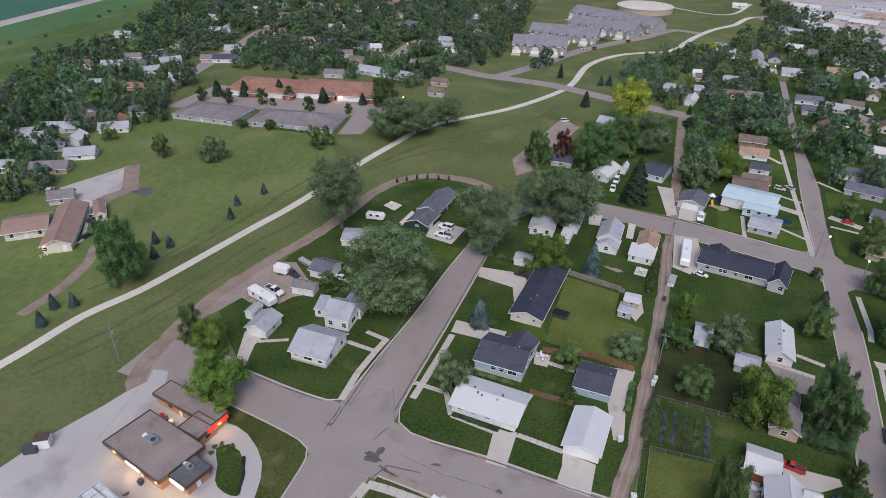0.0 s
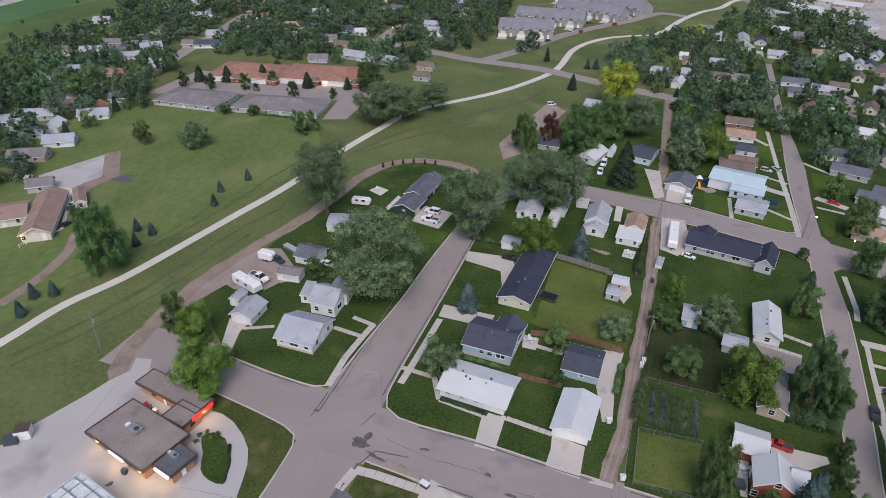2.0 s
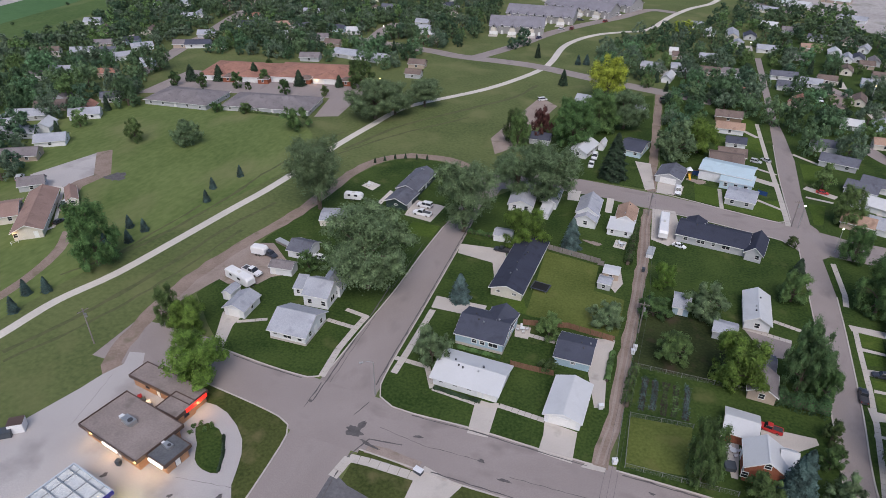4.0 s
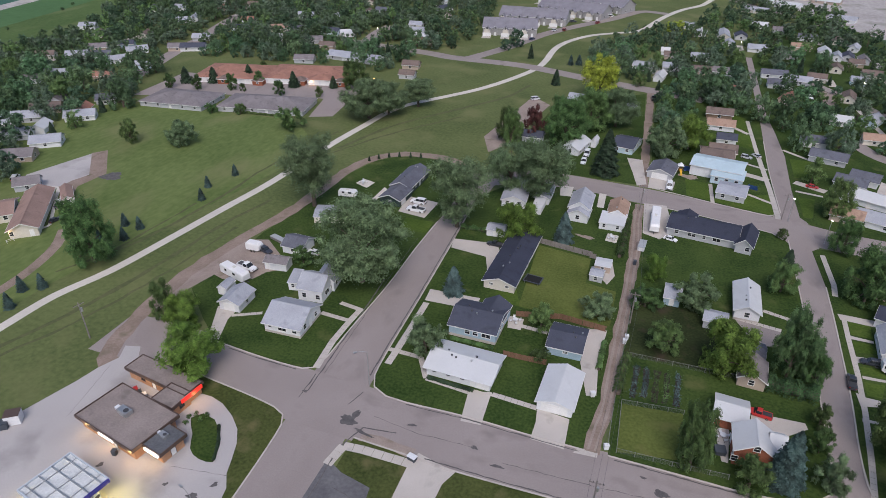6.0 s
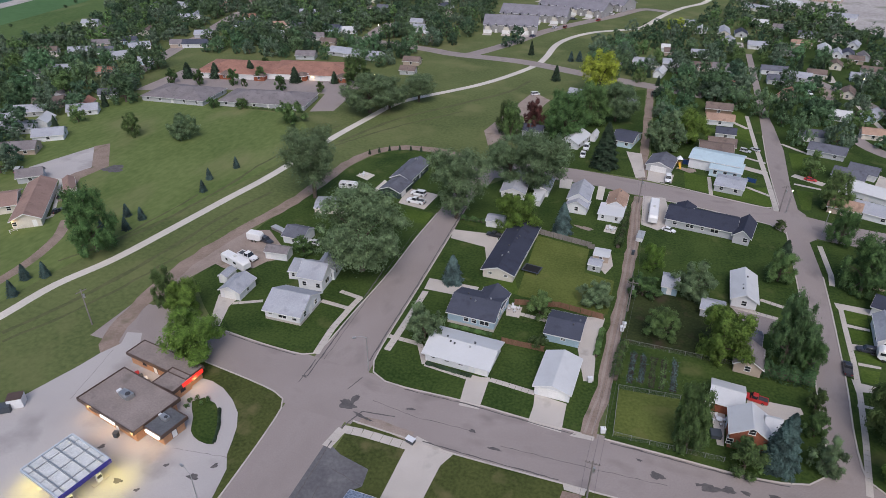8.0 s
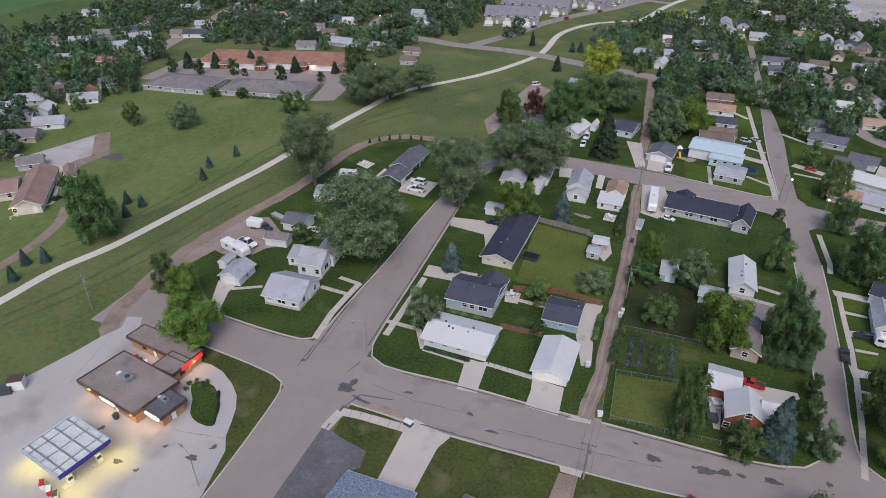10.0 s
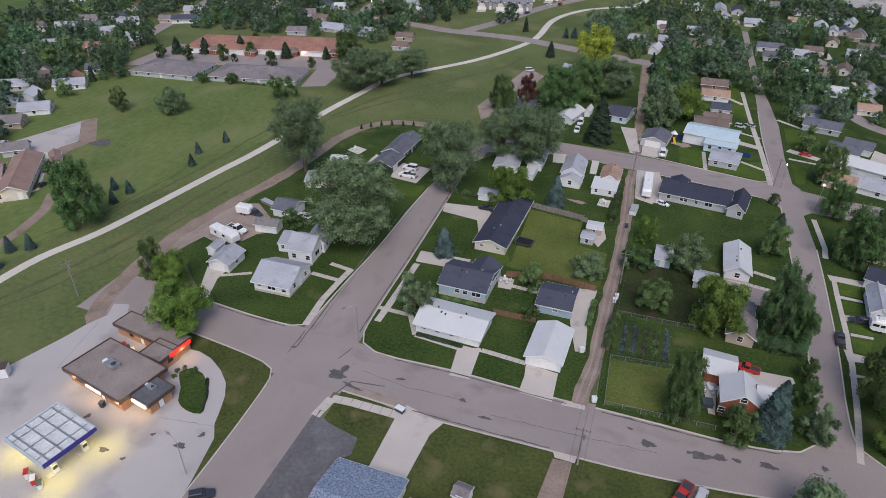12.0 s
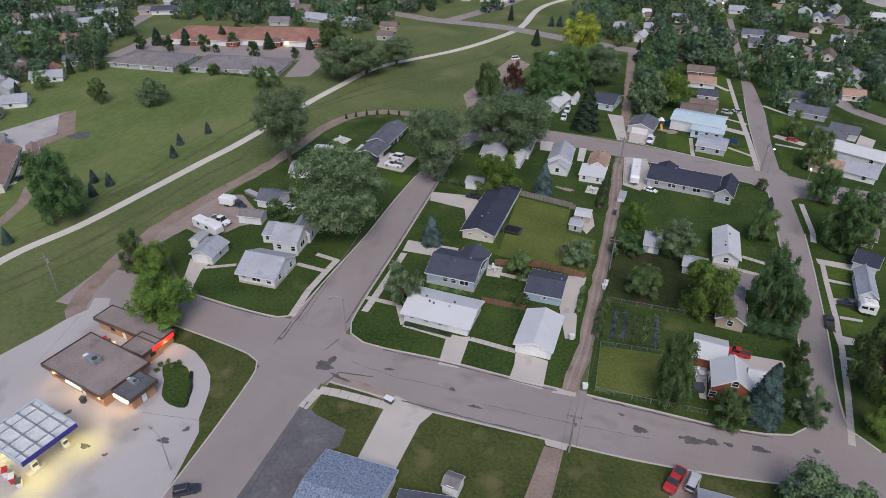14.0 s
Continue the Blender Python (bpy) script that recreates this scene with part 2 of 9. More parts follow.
def body(house, x, y, rot, L, W, h, ridge="x", rise=1.5, kind="gable", wall=None, cover=None, trim=None, ov=0.4, holes="auto", far=False, vents=0, foot=0.0, chimney=None, leaf=None):
    """One block of a house: walls, roof, trim and openings. L and W are the roof's length along the rot direction and across it."""
    trim = trim or WHITE
    M = house.matrix_basis.inverted() @ pose(x, y, 0, 0, 0, rot)
    l, w = L - 2 * ov, W - 2 * ov
    R = M if ridge == "x" else M @ pose(0, 0, 0, 0, 0, 90)
    A, B = (L, W) if ridge == "x" else (W, L)
    a, b = A - 2 * ov, B - 2 * ov
    top = lambda yy: h + rise * (1 - abs(yy) / (B / 2))
    bm = bmesh.new()
    if kind == "gable":
        prof = [(-b / 2, 0), (b / 2, 0), (b / 2, top(b / 2) - 0.06), (0, h + rise - 0.06), (-b / 2, top(b / 2) - 0.06)]
        solid(bm, [R @ Vector((-a / 2, p, q)) for p, q in prof], [R @ Vector((a / 2, p, q)) for p, q in prof])
    elif kind == "shed":
        prof = [(-w / 2, 0), (w / 2, 0), (w / 2, h + rise - 0.1), (-w / 2, h - 0.05)]
        solid(bm, [M @ Vector((-l / 2, p, q)) for p, q in prof], [M @ Vector((l / 2, p, q)) for p, q in prof])
    else:
        box(bm, -l / 2, l / 2, -w / 2, w / 2, 0, h, M)
    walls = part("wall", bm, wall, house)
    if foot:
        part("foundation", boxed(-l / 2 - 0.03, l / 2 + 0.03, -w / 2 - 0.03, w / 2 + 0.03, 0, foot, M), CONCRETE, house)
    bm = bmesh.new()
    t = 0.16
    board = lambda *q: part("fascia", box(bmesh.new(), *q), trim, house)
    if kind == "gable":
        for s in (-1, 1):
            q = [(s * B / 2, h), (0, h + rise), (0, h + rise - t), (s * B / 2, h - t)]
            roof = part("roof_slope", solid(bmesh.new(), [R @ Vector((-A / 2, p, r)) for p, r in q], [R @ Vector((A / 2, p, r)) for p, r in q]), cover, house)
            board(-A / 2 - 0.02, A / 2 + 0.02, s * B / 2 - 0.05, s * B / 2 + 0.05, h - t - 0.06, h - 0.015, R)
            for e in () if far else (-1, 1):
                q2 = [(s * B / 2, h - 0.02), (0, h + rise - 0.02), (0, h + rise - t - 0.1), (s * B / 2, h - t - 0.1)]
                part("bargeboard", solid(bmesh.new(), [R @ Vector((e * A / 2 - 0.03, p, r)) for p, r in q2], [R @ Vector((e * A / 2 + 0.03, p, r)) for p, r in q2]), trim, house)
        box(bm, -A / 2, A / 2, -0.14, 0.14, h + rise - 0.03, h + rise + 0.03, R)
        part("ridge_cap", bm, cover, house)
    elif kind == "hip":
        run = min(A / 2 - 0.05, B / 2 * 1.1)
        base = [(-A / 2, -B / 2), (A / 2, -B / 2), (A / 2, B / 2), (-A / 2, B / 2)]
        v = [bm.verts.new(R @ Vector((p, q, h))) for p, q in base] + [bm.verts.new(R @ Vector((s * (A / 2 - run), 0, h + rise))) for s in (-1, 1)]
        u = [bm.verts.new(R @ Vector((p, q, h - t))) for p, q in base]
        for f in ((v[0], v[1], v[5], v[4]), (v[1], v[2], v[5]), (v[2], v[3], v[4], v[5]), (v[3], v[0], v[4]), u):
            bm.faces.new(f)
        for i in range(4):
            bm.faces.new((v[i], v[(i + 1) % 4], u[(i + 1) % 4], u[i]))
        for s in (-1, 1):
            board(-A / 2 - 0.02, A / 2 + 0.02, s * B / 2 - 0.04, s * B / 2 + 0.04, h - t - 0.05, h - 0.015, R)
            board(s * A / 2 - 0.04, s * A / 2 + 0.04, -B / 2 + 0.05, B / 2 - 0.05, h - t - 0.05, h - 0.015, R)
    elif kind == "shed":
        q = [(-W / 2, h), (W / 2, h + rise), (W / 2, h + rise - t), (-W / 2, h - t)]
        solid(bm, [M @ Vector((-L / 2, p, r)) for p, r in q], [M @ Vector((L / 2, p, r)) for p, r in q])
        board(-L / 2 - 0.02, L / 2 + 0.02, -W / 2 - 0.05, -W / 2 + 0.03, h - t - 0.05, h - 0.015, M)
    else:
        box(bm, -L / 2 + 0.12, L / 2 - 0.12, -W / 2 + 0.12, W / 2 - 0.12, h - 0.2, h + 0.02, M)
        for q in ((-L / 2, L / 2, -W / 2, -W / 2 + 0.14), (-L / 2, L / 2, W / 2 - 0.14, W / 2), (-L / 2, -L / 2 + 0.14, -W / 2 + 0.14, W / 2 - 0.14), (L / 2 - 0.14, L / 2, -W / 2 + 0.14, W / 2 - 0.14)):
            part("parapet", box(bmesh.new(), *q, h - 0.55, h + rise, M), trim, house)
    if kind != "gable":
        roof = part("roof", bm, cover, house)
    rnd = random.Random(int(x * 10 + y * 7))
    for k in range(vents):
        px, py = rnd.uniform(-A * 0.38, A * 0.38), -B * rnd.uniform(0.04, 0.12) * (1 if k % 2 else -1)
        vb = boxed(px - 0.16, px + 0.16, py - 0.16, py + 0.16, top(py) - 0.1, top(py) + 0.28, R)
        part("roof_vent", vb, DARKMETAL if k % 3 else STEEL, roof)
    if chimney:
        cx, cy = chimney
        part("chimney", boxed(cx - 0.35, cx + 0.35, cy - 0.3, cy + 0.3, h, h + rise + 0.8, M), BRICK, house)
    sides = {"f": (pose(0, -w / 2, 0), l), "b": (pose(0, w / 2, 0, 0, 0, 180), l), "r": (pose(l / 2, 0, 0, 0, 0, 90), w), "l": (pose(-l / 2, 0, 0, 0, 0, -90), w)}
    if holes == "auto":
        holes = []
        for s, (_, length) in sides.items():
            if far and (s == "b" or s == ("r" if x > 45 else "l")):
                continue
            n = max(1, int(length / (5.5 if far else 3.4)))
            holes += [(s, (i - (n - 1) / 2) * length / n, "d" if s == "f" and i == n // 2 and n > 2 else "w") for i in range(n)]
    for s, pos, k in holes or ():
        m, length = sides[s]
        zz = min(1.0 + foot * 0.6, h - 1.4)
        if k.isupper() and k == "U":
            opening(house, M @ m @ pose(pos, 0, 0), "w", l, w, h + rise * 0.25, trim, leaf)
        else:
            opening(house, M @ m @ pose(pos, 0, 0), k, l, w, zz, trim, leaf)
    for i in range(5):
        c = pose(x, y, 0, 0, 0, rot) @ Vector(((i - 2) * L / 5, 0, 0))
        TAKEN.append((c.x, c.y, W / 2 + 0.8))
    return walls


def house(name, label, category, x, y, rot, L, W, h, group="", **kw):
    ob = thing(name, label, category, pose(x, y, 0, 0, 0, rot), group)
    body(ob, x, y, rot, L, W, h, **kw)
    return ob


# ---- trees ----


def foliage(name, low, high, hue=0.10):
    m = bpy.data.materials.new(name)
    m.use_nodes = True
    t, b = m.node_tree, m.node_tree.nodes["Principled BSDF"]
    place, info = t.nodes.new("ShaderNodeNewGeometry"), t.nodes.new("ShaderNodeObjectInfo")
    mix = t.nodes.new("ShaderNodeMix")
    mix.data_type = "RGBA"
    mix.inputs[6].default_value, mix.inputs[7].default_value = (*low, 1), (*high, 1)
    spread = t.nodes.new("ShaderNodeMapRange")
    spread.inputs[3].default_value, spread.inputs[4].default_value = 0.25, 0.8
    t.links.new(place.outputs["Random Per Island"], spread.inputs[0])
    t.links.new(spread.outputs[0], mix.inputs[0])
    tint = t.nodes.new("ShaderNodeHueSaturation")
    for slot, lo, hi, src in ((0, 0.5 - hue * 0.18, 0.5 + hue * 0.12, 1), (2, 1 - hue * 2.4, 1 + hue * 2.6, 0)):
        r = t.nodes.new("ShaderNodeMapRange")
        r.inputs[3].default_value, r.inputs[4].default_value = lo, hi
        if src:
            w = t.nodes.new("ShaderNodeMath")
            w.operation = "FRACT"
            k = t.nodes.new("ShaderNodeMath")
            k.operation = "MULTIPLY"
            k.inputs[1].default_value = 7.31
            t.links.new(info.outputs["Random"], k.inputs[0])
            t.links.new(k.outputs[0], w.inputs[0])
            t.links.new(w.outputs[0], r.inputs[0])
        else:
            t.links.new(info.outputs["Random"], r.inputs[0])
        t.links.new(r.outputs[0], tint.inputs[slot])
    # Tone varies by clump; shaded and lit lumps of the crown are coloured in.
    clump, light = t.nodes.new("ShaderNodeTexNoise"), t.nodes.new("ShaderNodeMapRange")
    clump.inputs["Scale"].default_value, clump.inputs["Detail"].default_value = 0.6, 3
    t.links.new(place.outputs["Position"], clump.inputs["Vector"])
    for i, v in ((1, 0.34), (2, 0.67), (3, 0.5), (4, 1.56)):
        light.inputs[i].default_value = v
    t.links.new(clump.outputs[0], light.inputs[0])
    uneven = t.nodes.new("ShaderNodeVectorMath")
    uneven.operation = "SCALE"
    t.links.new(mix.outputs[2], uneven.inputs[0])
    t.links.new(light.outputs[0], uneven.inputs["Scale"])
    t.links.new(uneven.outputs[0], tint.inputs["Color"])
    t.links.new(tint.outputs[0], b.inputs["Base Color"])
    b.inputs["Roughness"].default_value = 0.75
    b.inputs["Specular IOR Level"].default_value = 0.25
    thin, both = t.nodes.new("ShaderNodeBsdfTranslucent"), t.nodes.new("ShaderNodeMixShader")
    both.inputs[0].default_value = 0.2
    t.links.new(tint.outputs[0], thin.inputs["Color"])
    t.links.new(b.outputs[0], both.inputs[1])
    t.links.new(thin.outputs[0], both.inputs[2])
    t.links.new(both.outputs[0], t.nodes["Material Output"].inputs["Surface"])
    return m


LEAF = foliage("leaves_green", (0.040, 0.086, 0.029), (0.118, 0.188, 0.064), 0.14)
LEAFDEEP = foliage("leaves_deep_green", (0.029, 0.068, 0.028), (0.080, 0.138, 0.056))
LEAFGREY = foliage("leaves_grey_green", (0.076, 0.126, 0.060), (0.172, 0.240, 0.125), 0.05)
LEAFBRIGHT = foliage("leaves_bright", (0.058, 0.118, 0.020), (0.150, 0.228, 0.046), 0.06)
# Leaves farther off: paler and bluer, with distance haze mixed into the colour.
HAZEGREEN = foliage("hazed_leaves_green", (0.070, 0.130, 0.062), (0.113, 0.192, 0.097), 0.15)
HAZEDEEP = foliage("hazed_leaves_deep", (0.048, 0.098, 0.056), (0.082, 0.142, 0.083), 0.15)
HAZEGREY = foliage("hazed_leaves_grey", (0.094, 0.144, 0.094), (0.144, 0.204, 0.134), 0.06)
HAZEBRIGHT = foliage("hazed_leaves_bright", (0.089, 0.156, 0.054), (0.142, 0.223, 0.081), 0.06)
LEAFYELLOW = foliage("leaves_yellow", (0.175, 0.235, 0.028), (0.37, 0.43, 0.065), 0.03)
LEAFRED = foliage("leaves_red", (0.06, 0.022, 0.022), (0.12, 0.05, 0.045), 0.03)
NEEDLE = foliage("needles_dark", (0.018, 0.037, 0.022), (0.046, 0.076, 0.042), 0.06)
NEEDLESLATE = foliage("needles_slate", (0.026, 0.054, 0.050), (0.078, 0.122, 0.116), 0.06)
NEEDLEBLUE = foliage("needles_blue", (0.048, 0.090, 0.090), (0.130, 0.190, 0.185), 0.06)


def leaf_mesh(name, points, normals, size, mat, rng):
    """Many small leaf clumps, each a three-cornered blade."""
    n = len(points)
    up = rng.normal(size=(n, 3))
    a = np.cross(normals, up)
    a /= np.linalg.norm(a, axis=1, keepdims=True) + 1e-9
    b = np.cross(normals, a)
    s = (size * rng.uniform(0.6, 1.35, n))[:, None]
    k = rng.uniform(0.45, 0.75, n)[:, None]
    v = np.stack([points - a * s - b * s * k, points + a * s - b * s * k, points + b * s * 1.1], 1).reshape(-1, 3)
    data = bpy.data.meshes.new(name)
    data.from_pydata(v.tolist(), [], np.arange(3 * n).reshape(-1, 3).tolist())
    data.materials.append(mat)
    return data


def crown_points(rng, n, H, R, bottom, lobes, shape):
    """Places and outward directions of leaf clumps in a crown of boughs, each bough a ragged cluster of tufts."""
    mid, half = (H + bottom) / 2, (H - bottom) / 2
    lobes = int(lobes * 1.9)
    z = rng.uniform(-0.9, 0.9, lobes)
    wide = np.sqrt(1 - z ** 2) ** 0.8 * np.clip(0.98 - 0.16 * z, 0.6, 1.1)
    if shape == "vase":
        wide *= np.clip(0.72 + 0.4 * z, 0.32, 1.05)
    ang = np.arange(lobes) * 2.4 + rng.normal(size=lobes) * 0.5
    out = wide * np.sqrt(rng.uniform(0.06, 1.0, lobes))
    c = np.stack([out * np.cos(ang), out * np.sin(ang), z], 1)
    c[0] = (0, 0, 0.1)
    rad = rng.uniform(0.13, 0.29, lobes)
    rad[0] = 0.42
    tufts = 8
    td = rng.normal(size=(lobes, tufts, 3))
    td[:, :, 2] = np.where(rng.random((lobes, tufts)) < 0.5, np.abs(td[:, :, 2]), td[:, :, 2])
    td /= np.linalg.norm(td, axis=2, keepdims=True)
    share = rad ** 1.9 / (rad ** 1.9).sum()
    pick, tuft = rng.choice(lobes, n, p=share), rng.integers(0, tufts, n)
    lead = td[pick, tuft]
    tall = np.array([1.0, 1.0, 1.25])
    core = c[pick] + lead * rad[pick][:, None] * 0.75 * tall
    d = rng.normal(size=(n, 3))
    p = core + d * (rad[pick] * 0.27)[:, None] * tall
    d /= np.linalg.norm(d, axis=1, keepdims=True)
    lo, hi = np.percentile(p[:, 2], (1.5, 98.5))
    p[:, 2] = (p[:, 2] - lo) / (hi - lo) * 2 - 1
    span = np.percentile(np.hypot(p[:, 0], p[:, 1]), 95)
    p[:, :2] /= span
    c = np.c_[c[:, :2] / span, (c[:, 2] - lo) / (hi - lo) * 2 - 1]
    p *= np.array([R, R, half])
    p[:, 2] = np.maximum(p[:, 2] + mid, 0.05)
    nrm = d * 0.7 + lead * 0.6 + rng.normal(size=(n, 3)) * 0.3
    nrm[:, 2] += 0.4
    nrm /= np.linalg.norm(nrm, axis=1, keepdims=True)
    return p, nrm, c[1:] * np.array([R, R, half]) + np.array([0, 0, mid])


SEEDLING = {}


def tree_kind(kind):
    """Height, crown radius, crown's foot, number of clumps, their size, lobes, shape, leaves."""
    return {
        "cottonwood": (15, 7.2, 3.4, 42000, 0.15, 46, "round", LEAFGREY), "elm": (15, 6.4, 4.8, 30000, 0.15, 36, "vase", LEAFGREY),
        "ash": (10, 4.8, 0.8, 23000, 0.14, 26, "round", LEAF), "maple": (8.5, 4.4, 0.5, 23000, 0.13, 24, "round", LEAFBRIGHT),
        "yellow_locust": (14, 6.0, 0.8, 24000, 0.21, 26, "round", LEAFYELLOW),
        "small": (6, 3.1, 0.4, 11000, 0.122, 18, "round", LEAF), "smallgrey": (5.5, 3.0, 0.4, 11000, 0.118, 18, "round", LEAFGREY),
        "airy": (15, 6.6, 3.0, 24000, 0.17, 36, "vase", LEAFGREY), "dense": (12, 5.0, 0.5, 23000, 0.16, 26, "round", LEAFDEEP),
        "bush": (2.6, 1.7, 0.02, 3600, 0.09, 12, "round", LEAF), "red": (9, 3.6, 0.4, 8000, 0.18, 16, "round", LEAFRED),
        "far1": (10.5, 5.6, 0.6, 2500, 0.32, 18, "round", HAZEGREEN), "far2": (11, 5.8, 0.7, 2600, 0.32, 19, "round", HAZEGREY),
        "far3": (10, 5.2, 0.6, 2400, 0.31, 17, "round", HAZEGREEN), "far4": (8, 4.2, 0.5, 2100, 0.29, 16, "round", HAZEDEEP),
        "far5": (9, 4.6, 0.5, 2200, 0.29, 16, "round", HAZEBRIGHT),
    }[kind]


def conifer_kind(kind):
    return {"spruce": (9, 2.4, 12000, 0.17, NEEDLEBLUE), "bigspruce": (13, 3.6, 20000, 0.19, NEEDLESLATE), "pine": (13, 3.0, 12000, 0.22, NEEDLE),
            "cone": (4.5, 1.35, 4000, 0.12, NEEDLESLATE), "juniper": (3.2, 1.0, 2600, 0.1, NEEDLE), "farcone": (8, 2.2, 3000, 0.24, NEEDLE)}[kind]


def tree(label, kind, x, y, height, spread=None, turn=0.0, group=""):
    """A tree or bush of that height and crown width."""
    first = kind not in SEEDLING
    conifer = kind in ("spruce", "bigspruce", "pine", "cone", "juniper", "farcone")
    H, R = (conifer_kind(kind) if conifer else tree_kind(kind))[:2]
    k = height / H
    s = (spread / (2 * R)) if spread else k
    m = pose(x, y, 0, 0, 0, turn) @ Matrix.Diagonal((s, s, k, 1))
    name = "bush" if kind == "bush" or height < 2.8 and not conifer else "tree"
    if not first:
        src = SEEDLING[kind]
        ob = copy_thing(src, m @ Matrix.Diagonal([1 / v for v in src.scale] + [1]))
        ob.name = name
        return tagged(ob, label, name, group)
    rng = np.random.default_rng(len(SEEDLING) + 11)
    ob = thing(name, label, name, m, group)
    bm = bmesh.new()
    if conifer:
        H, R, n, size, mat = conifer_kind(kind)
        tube(bm, (0, 0, 0), (0, 0, H * 0.9), H * 0.022 + 0.04, 0.03, 6)
        part("trunk", bm, BARK, ob)
        h = rng.random(n) ** 1.25
        tiers = max(8, int(H * 1.7))
        tooth = (h * tiers) % 1.0
        ang = rng.uniform(0, 2 * math.pi, n)
        lump = 1 + 0.16 * np.sin(ang * 5 + np.floor(h * tiers) * 1.7) + rng.normal(size=n) * 0.07
        r = R * (1 - h) ** 0.7 * (1.0 - 0.38 * tooth) * lump * np.sqrt(rng.uniform(0.45, 1, n)) + 0.04
        p = np.stack([r * np.cos(ang), r * np.sin(ang), 0.15 + h * (H - 0.2)], 1)
        nrm = np.stack([np.cos(ang), np.sin(ang), np.full(n, 0.75)], 1) + rng.normal(size=(n, 3)) * 0.4
        nrm /= np.linalg.norm(nrm, axis=1, keepdims=True)
        crown = new("crown", leaf_mesh("crown", p, nrm, size, mat, rng))
    else:
        H, R, bottom, n, size, lobes, shape, mat = tree_kind(kind)
        p, nrm, heads = crown_points(rng, n, H, R, bottom, lobes, shape)
        crown = new("crown", leaf_mesh("crown", p, nrm, size, mat, rng))
        fork, thick = bottom + (H - bottom) * 0.22, 0.028 * H + 0.03
        tube(bm, (0, 0, 0), (0.04 * H * 0.3, 0, fork), thick * 1.15, thick * 0.75, 8)
        part("trunk", bm, BARK, ob)
        for c in heads[:9 if n > 4000 else 2]:
            lb = bmesh.new()
            mid = Vector((c[0] * 0.45, c[1] * 0.45, fork + (c[2] - fork) * 0.6))
            tube(lb, (0.012 * H, 0, fork - 0.3), mid, thick * 0.55, thick * 0.34, 6)
            tube(lb, mid, c, thick * 0.34, thick * 0.1, 5)
            part("limb", lb, BARK, ob)
    crown.parent = ob
    SEEDLING[kind] = ob
    return ob


# ---- vehicles ----


def loft(bm, rings):
    v = [[bm.verts.new(p) for p in r] for r in rings]
    n = len(v[0])
    for a, b in zip(v, v[1:]):
        for i in range(n):
            bm.faces.new((a[i], a[(i + 1) % n], b[(i + 1) % n], b[i]))
    bm.faces.new(v[0][::-1])
    bm.faces.new(v[-1])
    return bm


